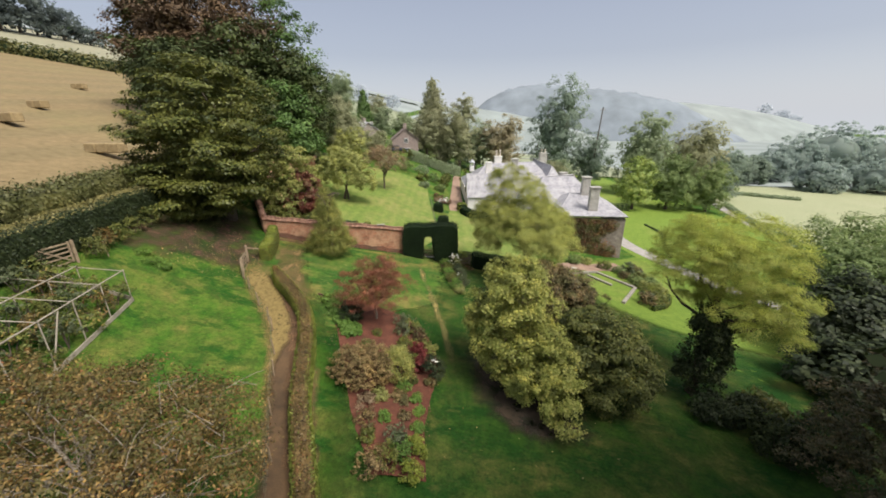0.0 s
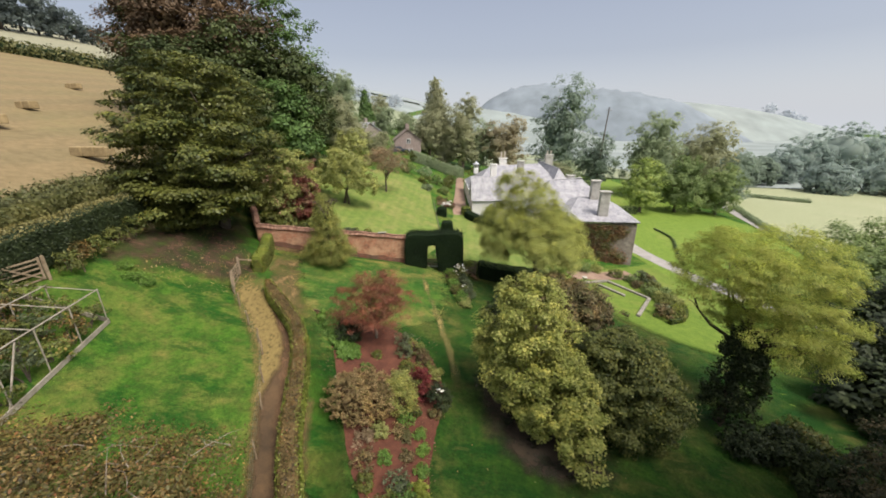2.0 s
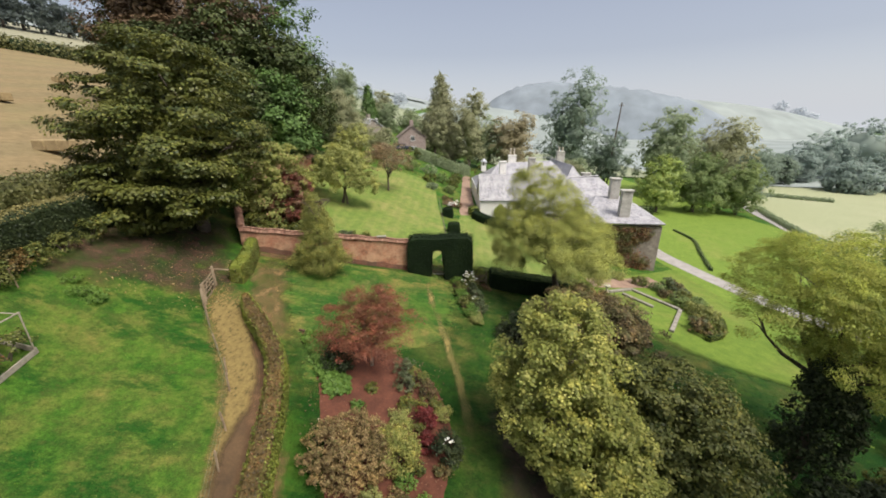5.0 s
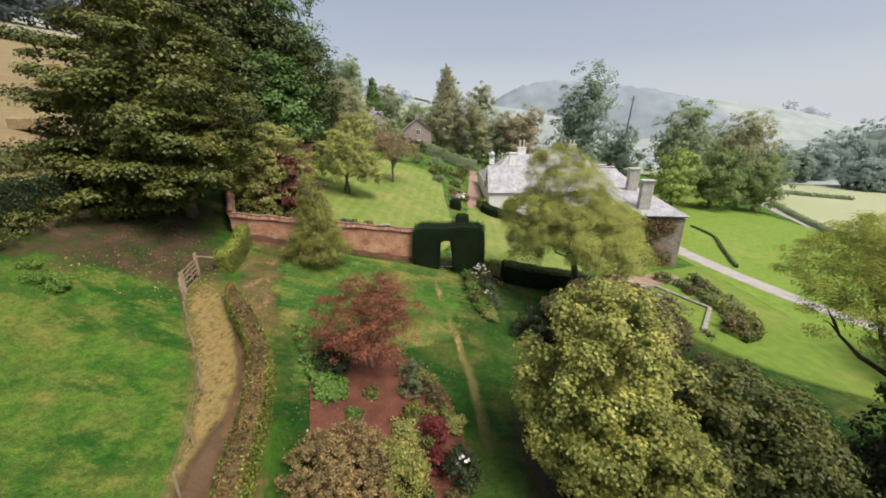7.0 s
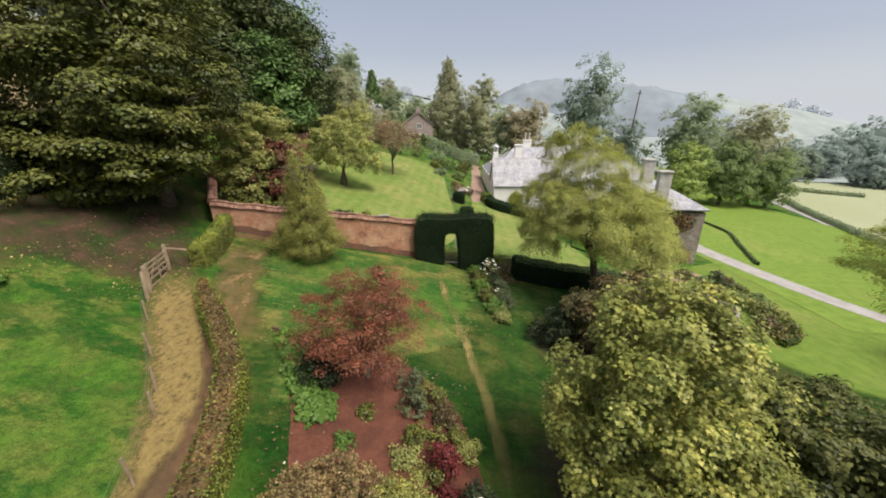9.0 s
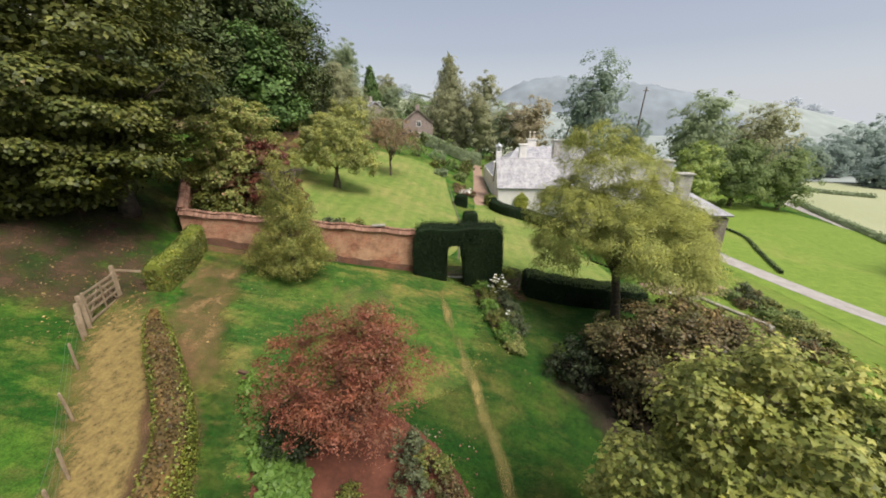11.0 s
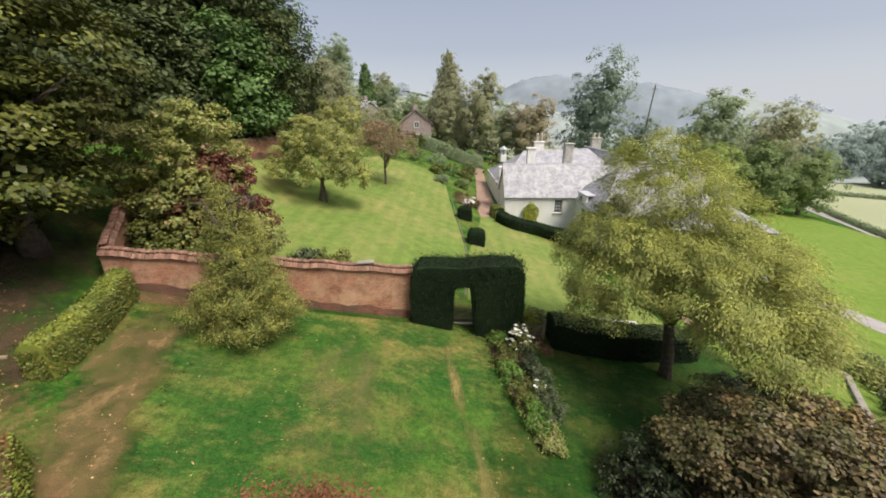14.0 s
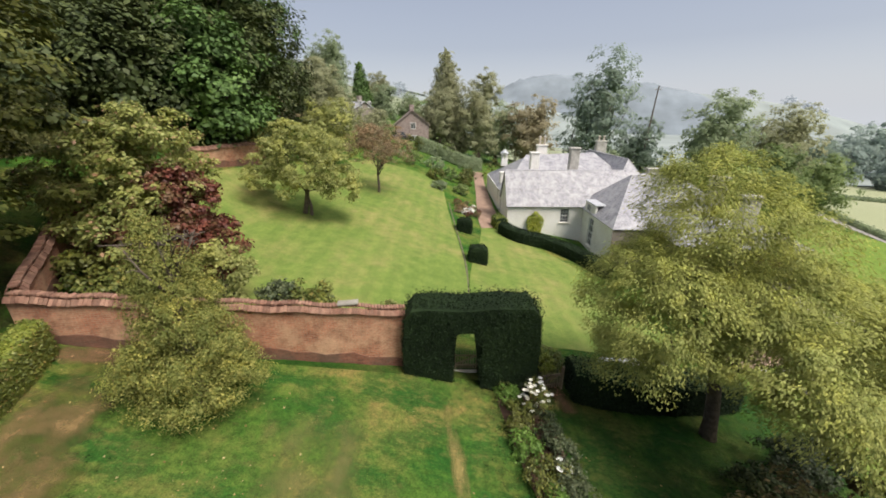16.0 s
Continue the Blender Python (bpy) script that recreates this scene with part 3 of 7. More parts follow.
def crown_points(rng, lobes, clumps, per, rc, shell=0.55, flat=0.7, up=0.5, low_cut=-0.75, ragged=1.12, calm=0.0, inner=0):
    """Leaf places and normals: clumps near the skins of the lobes, leaves on the clumps, and a looser filling inside."""
    lobes = np.array(lobes, float)
    vol = np.prod(lobes[:, 3:], axis=1) ** (2 / 3)
    pick = rng.choice(len(lobes), clumps, p=vol / vol.sum())
    d = rng.normal(size=(clumps, 3))
    d /= np.linalg.norm(d, axis=1)[:, None]
    d[:, 2] = np.where(d[:, 2] < low_cut, -d[:, 2], d[:, 2])
    r = rng.uniform(shell ** 2, 1.08, clumps) ** 0.5
    c = lobes[pick, :3] + d * lobes[pick, 3:] * r[:, None]
    out = d / lobes[pick, 3:]
    out /= np.linalg.norm(out, axis=1)[:, None]
    size = rc * rng.uniform(0.6, 1.35, clumps)
    n = clumps * per
    e = rng.normal(size=(n, 3)) + np.repeat(out, per, axis=0) * 0.7 + np.array([0, 0, 0.45])
    e /= np.linalg.norm(e, axis=1)[:, None]
    q = rng.uniform(0.35, ragged, n)
    pos = np.repeat(c, per, axis=0) + e * np.repeat(size, per)[:, None] * q[:, None] * np.array([1, 1, flat])
    nor = e * (0.8 - 0.35 * calm) + np.repeat(out, per, axis=0) * calm * 0.6 + np.array([0, 0, up]) + rng.normal(size=(n, 3)) * (0.45 - 0.2 * calm)
    out = np.repeat(out, per, axis=0)
    big = np.ones(n)
    if inner:
        k = rng.choice(len(lobes), inner, p=vol / vol.sum())
        f = rng.normal(size=(inner, 3))
        f /= np.linalg.norm(f, axis=1)[:, None]
        f[:, 2] = np.where(f[:, 2] < low_cut, -f[:, 2], f[:, 2])
        deep = lobes[k, :3] + f * lobes[k, 3:] * rng.uniform(0.35, 0.78, (inner, 1))
        pos, nor, out = np.concatenate([pos, deep]), np.concatenate([nor, f + rng.normal(size=(inner, 3)) * 0.3]), np.concatenate([out, f])
        big = np.concatenate([big, np.full(inner, 1.45)])
    return pos, nor, c, out, big


def limbs_for(rng, base, fork, tips, r0, bend=0.12):
    """The trunk to the fork and a limb from it towards each tip."""
    base, fork = Vector(base), Vector(fork)
    lean = fork - base
    trunk = tube([base + Vector((0, 0, -0.3)), base + lean * 0.08, base + lean * 0.35 + Vector((0.03, -0.04, 0)), base + lean * 0.7, fork],
                 [r0 * 1.25, r0 * 1.1, r0 * 0.95, r0 * 0.85, r0 * 0.7], 9)
    out = []
    for i, tip in enumerate(tips):
        tip = Vector(tip)
        start = base + lean * (0.72 + 0.28 * (i % 3) / 2)
        d = tip - start
        j = Vector(rng.normal(size=3)) * d.length * bend
        r = r0 * (0.30 + 0.18 * (i % 2))
        p = [start, start + d * 0.3 + j + Vector((0, 0, d.length * 0.08)), start + d * 0.65 + j * 0.6, tip]
        one = [tube(p, [r, r * 0.7, r * 0.42, r * 0.12], 6)]
        for k in range(2):
            s = p[2]
            e = s + d * 0.2 + Vector(rng.normal(size=3)) * d.length * 0.07
            one.append(tube([s, (s + e) / 2 + Vector((0, 0, 0.1)), e], [r * 0.34, r * 0.22, r * 0.06], 5))
        out.append(merge(one))
    return trunk, out


def tree(name, label, x, y, lobes, clumps, per, rc, leaf, leaf_mat, seed, trunk_r=0.3, bark="bark", fork=0.35, limbs=7,
         aspect=0.6, droop=False, group="", lean=(0, 0), flat=0.7, up=0.5, shell=0.55, category="tree", z=None, low_cut=-0.75, ragged=1.12, lobed=False, calm=0.0, inner=0, mass=0.0):
    """A tree: trunk, limbs and a crown. Lobes are (dx, dy, z, rx, ry, rz) about its foot, z above the foot."""
    rng = np.random.RandomState(seed)
    z = ground(x, y) if z is None else z
    ob = thing(name, (x, y, z), label, category, group)
    pos, nor, c, out, big = crown_points(rng, lobes, clumps, per, rc, shell, flat, up, low_cut, ragged, calm, inner)
    along = None
    if droop:
        along = out * np.array([0.9, 0.9, 0.2]) + np.array([0, 0, -0.75])
        nor = nor * 0.8 + out * 0.25 + np.array([0, 0, 0.45])
    size = leaf * big * rng.uniform(0.6, 1.35, len(pos))
    high = max(l[2] for l in lobes)
    tips = [tuple(c[i]) for i in rng.choice(len(c), limbs, replace=False)]
    tips = [(a * 0.8, b * 0.8, max(k * 0.9, high * fork + 0.3)) for a, b, k in tips]
    trunk, arms = limbs_for(rng, (0, 0, 0), (lean[0], lean[1], high * fork), tips, trunk_r)
    part("trunk", trunk, M[bark], ob, "", True)
    for arm in arms:
        part("limb", arm, M[bark], ob, "", True)
    crown = leaf_mesh("crown", pos, nor, size, M[leaf_mat], ob, aspect, along, rng, "", lobed)
    if mass:  # the close inner growth, lumpy and half hidden behind the outer leaves
        bm = bmesh.new()
        for lx, ly, lz, sx, sy, sz in lobes:
            made = bmesh.ops.create_icosphere(bm, subdivisions=2, radius=1.0)["verts"]
            for v in made:
                k = mass * (1 + 0.22 * noise.noise(v.co * 2.6 + Vector((seed, lx, lz))) + 0.16 * noise.noise(v.co * 6.0 + Vector((lx, seed, lz))))
                v.co = Vector((lx + v.co.x * sx * k, ly + v.co.y * sy * k, lz + v.co.z * sz * k))
        part("inner_growth", bm, M[leaf_mat], crown, "", True)
    return ob


def shrub(name, label, x, y, rx, ry, h, leaf_mat, seed, clumps=40, per=40, rc=0.22, leaf=0.09, group="", aspect=0.6, up=0.5, z=None, shell=0.6, flat=0.75, category="shrub", extra=()):
    """A bush from the ground up: a few stems and leaves in clumps."""
    rng = np.random.RandomState(seed)
    z = ground(x, y) if z is None else z
    ob = thing(name, (x, y, z), label, category, group)
    lobes = [(0, 0, h * 0.45, rx * 0.9, ry * 0.9, h * 0.5), (rx * 0.25, -ry * 0.2, h * 0.35, rx * 0.7, ry * 0.7, h * 0.42), *extra]
    pos, nor, c, out, big = crown_points(rng, lobes, clumps, per, rc, shell, flat, up, -0.6)
    keep = pos[:, 2] > -0.05
    stems = [tube([(0.08 * math.cos(k * 2.1), 0.08 * math.sin(k * 2.1), -0.15), tuple(c[k] * 0.5), tuple(c[k] * 0.9)], [0.035, 0.022, 0.008], 5) for k in range(5)]
    part("stems", merge(stems), M["bark"], ob)
    leaf_mesh("foliage", pos[keep], nor[keep], (leaf * rng.uniform(0.6, 1.35, len(pos)))[keep], M[leaf_mat], ob, aspect, None, rng)
    return ob


def curve_through(points, steps):
    """Points along a Catmull-Rom curve."""
    p = [np.array(q, float) for q in points]
    p = [2 * p[0] - p[1], *p, 2 * p[-1] - p[-2]]
    out = []
    for i in range(1, len(p) - 2):
        for k in range(steps):
            u = k / steps
            out.append(0.5 * (2 * p[i] + (p[i + 1] - p[i - 1]) * u + (2 * p[i - 1] - 5 * p[i] + 4 * p[i + 1] - p[i + 2]) * u ** 2 + (3 * p[i] - p[i - 1] - 3 * p[i + 1] + p[i + 2]) * u ** 3))
    out.append(p[-2])
    return out


def strip(name, left, right, material, lift=0.02, steps=6, across=8, label="", category="ground", dome=0.0, wobble=0.0, seed=1):
    """A sheet laid on the ground between two edges, with its own width coordinate."""
    rng = np.random.RandomState(seed)
    a, b = curve_through(left, steps), curve_through(right, steps)
    verts, faces, uv = [], [], []
    for i, (p, q) in enumerate(zip(a, b)):
        w1, w2 = rng.normal(size=2) * wobble
        for k in range(across + 1):
            u = k / across
            x, y = p * (1 - u) + q * u + np.array([w1 * (1 - u) + w2 * u, 0])
            verts.append((x, y, ground(x, y) + lift + dome * 4 * u * (1 - u)))
            uv.append((u, i / (len(a) - 1)))
    n = across + 1
    for i in range(len(a) - 1):
        for k in range(across):
            faces.append((i * n + k, i * n + k + 1, (i + 1) * n + k + 1, (i + 1) * n + k))
    me = mesh_of(name, verts, faces, [material])
    lay = me.uv_layers.new(name="UVMap")
    for poly in me.polygons:
        for li in poly.loop_indices:
            lay.data[li].uv = uv[me.loops[li].vertex_index]
    me.polygons.foreach_set("use_smooth", [True] * len(me.polygons))
    ob = new(name, me)
    return tagged(ob, label, category, "", "structure")


def hedge(name, label, points, width, height, material, seed, leaf=0.09, density=170, round_top=0.12, steps=6, group="", core="hedge_yew", ragged=0.04, tops=None, base=None, sides=None):
    """A clipped hedge along a line: a twiggy core with a skin of leaves on its sides, top and ends."""
    rng = np.random.RandomState(seed)
    line = curve_through(points, steps)
    foot = line[0]
    z0 = ground(*foot)
    ob = thing(name, (foot[0], foot[1], z0), label, "hedge", group)
    verts, faces = [], []
    sect = [(-0.5, 0.0), (-0.52, 0.5), (-0.47, 0.9), (-0.3, 1.0), (0.3, 1.0), (0.47, 0.9), (0.52, 0.5), (0.5, 0.0)]
    m = len(sect)
    rows, prev = [], None
    for i, p in enumerate(line):
        d = line[min(i + 1, len(line) - 1)] - line[max(i - 1, 0)]
        d /= np.linalg.norm(d)
        nrm = np.array([d[1], -d[0]])
        u = i / (len(line) - 1)
        hh = height if tops is None else height + (tops - height) * u
        hh *= 1 + 0.03 * math.sin(i * 1.3)
        taper = 1.0 - round_top * max(0, 1 - min(u, 1 - u) * 9)
        row = []
        for s, v in sect:
            x, y = p + nrm * s * width * taper
            row.append((x - foot[0], y - foot[1], (ground(p[0], p[1]) if base is None else base) - z0 - 0.1 + v * (hh + 0.1)))
        rows.append(row)
        verts += row
    for i in range(len(line) - 1):
        for k in range(m - 1):
            faces.append((i * m + k, i * m + k + 1, (i + 1) * m + k + 1, (i + 1) * m + k))
    faces.append(tuple(range(m - 1, -1, -1)))
    faces.append(tuple(range((len(line) - 1) * m, len(line) * m)))
    part("core", (verts, faces), M[core or material], ob)
    # leaves scattered over the faces by area
    v = np.array(verts)
    quads = [f for f in faces if len(f) == 4]
    P, N = [], []
    for f in quads:
        a, b, c, d4 = v[list(f)]
        nrm = np.cross(c - a, d4 - b)
        inside = np.mean(v[(f[0] // m) * m:(f[0] // m) * m + m], axis=0)
        if np.dot(nrm, (a + b + c + d4) / 4 - inside) < 0:
            nrm = -nrm
        area = 0.5 * np.linalg.norm(nrm)
        k = rng.poisson(area * density)
        if not k:
            continue
        s, t = rng.rand(k, 1), rng.rand(k, 1)
        P.append(a * (1 - s) * (1 - t) + b * s * (1 - t) + c * s * t + d4 * (1 - s) * t)
        N.append(np.repeat((nrm / (2 * area + 1e-9))[None], k, 0))
    for f in faces[-2:]:
        pts = v[list(f)]
        lo, hi = pts[0], pts[m - 1]
        k = rng.poisson(width * height * density)
        s, t = rng.rand(k, 1), rng.rand(k, 1)
        lift = np.array([0, 0, 1.0]) * t * height * 0.95
        P.append(lo * (1 - s) + hi * s + lift)
        d = (v[0] - v[m]) if f == faces[-2] else (v[-1] - v[-1 - m])
        N.append(np.repeat((d / np.linalg.norm(d))[None], k, 0))
    P, N = np.concatenate(P), np.concatenate(N)
    P = P + N * (np.abs(rng.normal(size=(len(P), 1))) * ragged + leaf * 0.15)
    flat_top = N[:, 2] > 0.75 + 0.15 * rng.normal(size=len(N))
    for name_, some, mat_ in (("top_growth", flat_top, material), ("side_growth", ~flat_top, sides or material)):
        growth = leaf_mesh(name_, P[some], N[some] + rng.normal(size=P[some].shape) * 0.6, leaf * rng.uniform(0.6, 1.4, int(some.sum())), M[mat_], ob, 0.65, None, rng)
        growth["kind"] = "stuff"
    return ob


# ---- ground ----
ax = np.concatenate([np.linspace(-1600, -130, 22), np.linspace(-115, -34, 22), np.arange(-32, 46, 0.6), np.linspace(47, 140, 34), np.linspace(155, 2200, 26)])
ay = np.concatenate([np.linspace(-900, -40, 10), np.linspace(-30, -6, 9), np.arange(-5, 76, 0.6), np.linspace(78, 170, 34), np.linspace(185, 2600, 30)])
gv = [(x, y, ground(x, y)) for y in ay for x in ax]
gf = [(j * len(ax) + i, j * len(ax) + i + 1, (j + 1) * len(ax) + i + 1, (j + 1) * len(ax) + i) for j in range(len(ay) - 1) for i in range(len(ax) - 1)]
gme = mesh_of("ground", gv, gf, [M["grass"]])
gme.polygons.foreach_set("use_smooth", [True] * len(gme.polygons))
tagged(new("ground", gme), "green sloping grass of the garden and paddock with dry patches", "ground", "", "structure")


def sheet(name, x0, x1, y0, y1, material, label, lift=0.03, nx=40, ny=40, edge=None):
    """A large field laid on the ground; edge(v) shifts its near side."""
    verts, faces = [], []
    for j in range(ny + 1):
        for i in range(nx + 1):
            u, v = i / nx, j / ny
            y = y0 + (y1 - y0) * v
            a = x0 + (edge(y) if edge else 0)
            x = a + (x1 - a) * u ** 1.3
            verts.append((x, y, ground(x, y) + lift + 0.002 * abs(x - a)))
    n = nx + 1
    for j in range(ny):
        for i in range(nx):
            faces.append((j * n + i, j * n + i + 1, (j + 1) * n + i + 1, (j + 1) * n + i))
    me = mesh_of(name, verts, faces, [material])
    me.polygons.foreach_set("use_smooth", [True] * len(me.polygons))
    return tagged(new(name, me), label, "field", "", "structure")


sheet("stubble_field", -23.5, -112, -20, 112, M["stubble"], "pale golden stubble field sloping up the hill", 0.06, 60, 70)
sheet("hill_pasture", -113, -420, -20, 260, M["hill_grass"], "pale hazy pasture on the hill top", 0.1, 20, 20)
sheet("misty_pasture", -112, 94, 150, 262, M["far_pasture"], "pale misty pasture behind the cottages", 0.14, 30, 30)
sheet("park_lawn", 26, 66, 34, 150, M["park"], "bright green open park lawn", 0.03, 30, 60, lambda y: 3.0 * math.sin(y * 0.05))
sheet("ripe_field", 68, 330, 40, 150, M["pale_field"], "pale yellow field across the valley", 0.08, 40, 30, lambda y: (y - 66) * 0.33)

# sheets beyond the park, coloured pale in place of real haze
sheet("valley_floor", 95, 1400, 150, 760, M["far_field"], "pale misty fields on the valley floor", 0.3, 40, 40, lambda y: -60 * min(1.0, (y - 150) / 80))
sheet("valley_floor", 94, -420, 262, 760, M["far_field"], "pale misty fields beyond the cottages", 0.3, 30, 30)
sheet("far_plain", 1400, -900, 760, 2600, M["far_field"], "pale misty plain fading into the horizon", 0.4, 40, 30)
strip("lower_lawn", [(-13.6, 31.1), (-10.6, 26), (-8.2, 21.4), (-6.8, 17.6), (-5.0, 12.4), (-3.6, 5), (-2.0, -8), (0, -30)], [(14.5, 37.4), (16.0, 31.4), (20.8, 27.0), (33.0, 22.0), (34, 10), (25, 2), (24, -10), (24, -30)], M["lush_shaded_lawn"], 0.010, 8, 36,
      "lush lawn under the trees, its green darkened for their shade", "lawn", 0.0, 0.0, 20)
strip("garden_lawn", [(-13.8, 31.0), (-12.4, 27.0), (-10.6, 24.0), (-8.6, 21.4), (-7.6, 19.6), (-6.6, 17.0)], [(2.6, 33.5), (2.7, 29.5), (2.0, 26.5), (1.0, 24.6), (-2.0, 22.6), (-5.0, 18.5)], M["garden_lawn"], 0.016, 8, 20,
      "mown green lawn with dry yellow patches before the wall", "lawn", 0.0, 0.0, 21)
strip("drive_lawn", [(13.5, 38.8), (14.6, 32), (17.6, 25.5), (25.2, 18.5)], [(30, 48.5), (33.6, 39.5), (39, 30.5), (45, 21)], M["drive_grass"], 0.006, 8, 16,
      "bright mown grass below the house", "lawn")
strip("lawn_terrace", [(-14.6, 32.0), (-16.6, 39), (-18.8, 47), (-17.8, 55), (-15, 63), (-12, 72)], [(-2.2, 34.2), (-0.25, 38.5), (0.0, 45), (-0.8, 54), (-1.5, 63), (-2.0, 72)],
      M["lawn_striped"], 0.04, 8, 16, "bright mown lawn terrace with faint mowing stripes", "lawn")
strip("house_lawn", [(-0.1, 36), (0.4, 44), (1.6, 51), (2.2, 56)], [(12.5, 37.5), (11.5, 44), (9, 50.5), (3.4, 56.5)], M["lawn_striped"], 0.03, 8, 12,
      "bright mown lawn in front of the house", "lawn")
strip("dirt_path", [(-14.6, 26.2), (-13.4, 23.5), (-12.2, 21.6), (-10.9, 19.9), (-9.7, 18.3), (-8.6, 16.4), (-7.7, 14.2), (-6.7, 11.6), (-5.8, 9.0)],
      [(-11.8, 26.4), (-10.6, 23.8), (-9.0, 21.8), (-7.8, 20.1), (-7.2, 18.4), (-6.9, 16.4), (-6.5, 14.4), (-5.6, 12.0), (-4.8, 9.4)],
      M["straw_cover"], 0.02, 10, 10, "straw-strewn earth path beside the hedge", "path", 0.0, 0.0, 3)
strip("path_soil", [(-10.6, 22.4), (-9.4, 20.8), (-8.4, 19.2), (-7.9, 17.6), (-7.9, 15.9), (-7.5, 14.0), (-6.5, 11.2), (-5.6, 8.0), (-4.7, 5), (-4.0, -2)],
      [(-10.2, 22.8), (-8.5, 21.1), (-7.2, 19.5), (-6.5, 17.8), (-5.9, 16.0), (-5.3, 14.2), (-4.2, 11.4), (-3.2, 8.4), (-2.6, 5), (-1.8, -2)], M["damp_soil"], 0.027, 8, 10, "damp dark brown soil trodden bare along the path", "soil", 0.0, 0.0, 5)
strip("hedge_foot_soil", [(-11.9, 24.4), (-10.1, 21.9), (-8.7, 19.7), (-7.9, 17.6), (-7.2, 15.6), (-6.3, 13), (-5.5, 11.0), (-4.7, 8.2)],
      [(-10.8, 24.9), (-8.4, 22.1), (-6.9, 19.7), (-6.0, 17.5), (-5.4, 15.6), (-4.7, 13), (-4.0, 11.2), (-3.2, 8.2)],
      M["leafmould"], 0.034, 6, 6, "bare brown earth along the foot of the hedge", "soil", 0.0, 0.0, 4)
strip("soil_bed", [(-7.6, 22.6), (-6.4, 20.8), (-5.6, 19.3), (-5.0, 17.7), (-4.3, 16.0), (-3.5, 13.6), (-2.7, 12.0), (-2.0, 10.5)],
      [(-3.0, 22.5), (-1.6, 21.8), (-0.4, 20.6), (0.3, 18.9), (0.55, 17.2), (0.3, 15.5), (0.0, 13.4), (0.1, 10.5)],
      M["soil"], 0.03, 6, 12, "red-brown soil of the planted island bed", "flower bed", 0.12, 0.03, 5)
strip("rose_bed", [(0.55, 33.9), (0.75, 31.9), (1.35, 28.8), (2.0, 26.9)], [(2.2, 33.9), (2.6, 32.2), (2.8, 28.4), (2.45, 26.9)], M["dark_soil"], 0.03, 6, 6,
      "dark soil of the rose border", "flower bed", 0.08, 0.02, 6)
strip("worn_track", [(-1.5, 31.6), (-1.05, 28.6), (-0.25, 25.2), (0.45, 21.8), (1.15, 17.5)], [(-0.85, 31.7), (-0.4, 28.6), (0.4, 25.2), (1.1, 21.8), (1.75, 17.5)], M["track"], 0.03, 8, 8,
      "dry worn wheel track across the lawn", "track", 0.0, 0.04, 7)
strip("worn_lawn", [(-13.6, 29.8), (-12.6, 26.6), (-11.0, 24.0), (-8.9, 21.5)], [(-10.9, 30.6), (-9.9, 27), (-8.9, 24.5), (-7.5, 22.0)], M["worn"], 0.024, 8, 10,
      "dry leaf-strewn grass along the hedges", "track", 0.0, 0.0, 8)
strip("worn_middle", [(-7.5, 29.8), (-6.5, 27), (-5.2, 24.5)], [(-2.6, 30.8), (-2.8, 27.5), (-3.0, 25)], M["faded"], 0.024, 8, 10, "faded dry patches in the lawn", "track", 0.0, 0.0, 9)
strip("leaf_litter", [(-30, 24), (-22, 19.5), (-18.4, 20.8), (-15.4, 22.8), (-13.2, 23.2)], [(-16, 38), (-15.2, 34), (-14.6, 31), (-13.4, 28.6), (-12.2, 25.5)], M["shaded_litter"], 0.02, 8, 14,
      "brown leaf litter under the big tree, darkened for its shade", "soil", 0.0, 0.1, 10)
strip("tree_foot_soil", [(2.2, 20.2), (1.6, 17.4), (2.4, 14.6), (4.6, 12.6)], [(7.4, 20.4), (8.2, 18.0), (8.6, 15.4), (8.4, 13.2)], M["shade_mould"], 0.02, 8, 10,
      "leaf mould under the golden tree, colour darkened for its shade", "soil", 0.0, 0.0, 22)
strip("tree_foot_soil", [(3.6, 27.6), (3.2, 25.4), (4.0, 23.0), (5.6, 21.2)], [(8.0, 28.0), (9.4, 26.0), (9.8, 23.4), (9.6, 21.4)], M["shade_mould"], 0.02, 8, 10,
      "leaf mould under the copper tree, colour darkened for its shade", "soil", 0.0, 0.0, 23)
strip("wall_foot_soil", [(-14.4, 30.0), (-12, 30.4), (-10, 30.8), (-8.4, 31.2)], [(-14.4, 31.0), (-12, 31.4), (-10, 31.8), (-8.4, 32.1)], M["leafmould"], 0.03, 8, 4,
      "brown earth at the foot of the wall", "soil", 0.0, 0.05, 11)
strip("gravel_drive", [(27.5, 60), (28.0, 55), (28.6, 51.5), (30.0, 45.5), (31.4, 41), (33.2, 37.0), (37, 31)], [(31.6, 61.5), (31.2, 56.6), (31.2, 53.3), (32.3, 47.3), (33.6, 42.5), (35.2, 38.1), (39.2, 32.1)], M["gravel"], 0.06, 6, 6,
      "pale grey-pink gravel drive", "drive", 0.0, 0.02, 12)
strip("lower_drive", [(80, 104), (74.8, 95.4), (67.6, 77.6), (62.2, 66.2), (57.6, 57.3), (50, 44)], [(83, 102.5), (77.8, 94), (70.4, 76.3), (65, 65), (60.4, 56), (53, 42.5)], M["gravel"], 0.07, 6, 4,
      "narrow grey drive below the park lawn", "drive", 0.0, 0.0, 13)
strip("house_path", [(2.1, 55.5), (2.2, 62), (2.8, 72), (3.4, 84), (4, 97)], [(4.2, 57.5), (4.6, 63), (4.8, 72), (5.2, 84), (6, 97)], M["brown_gravel"], 0.05, 6, 4,
      "brown gravel path beside the house", "path", 0.0, 0.03, 14)
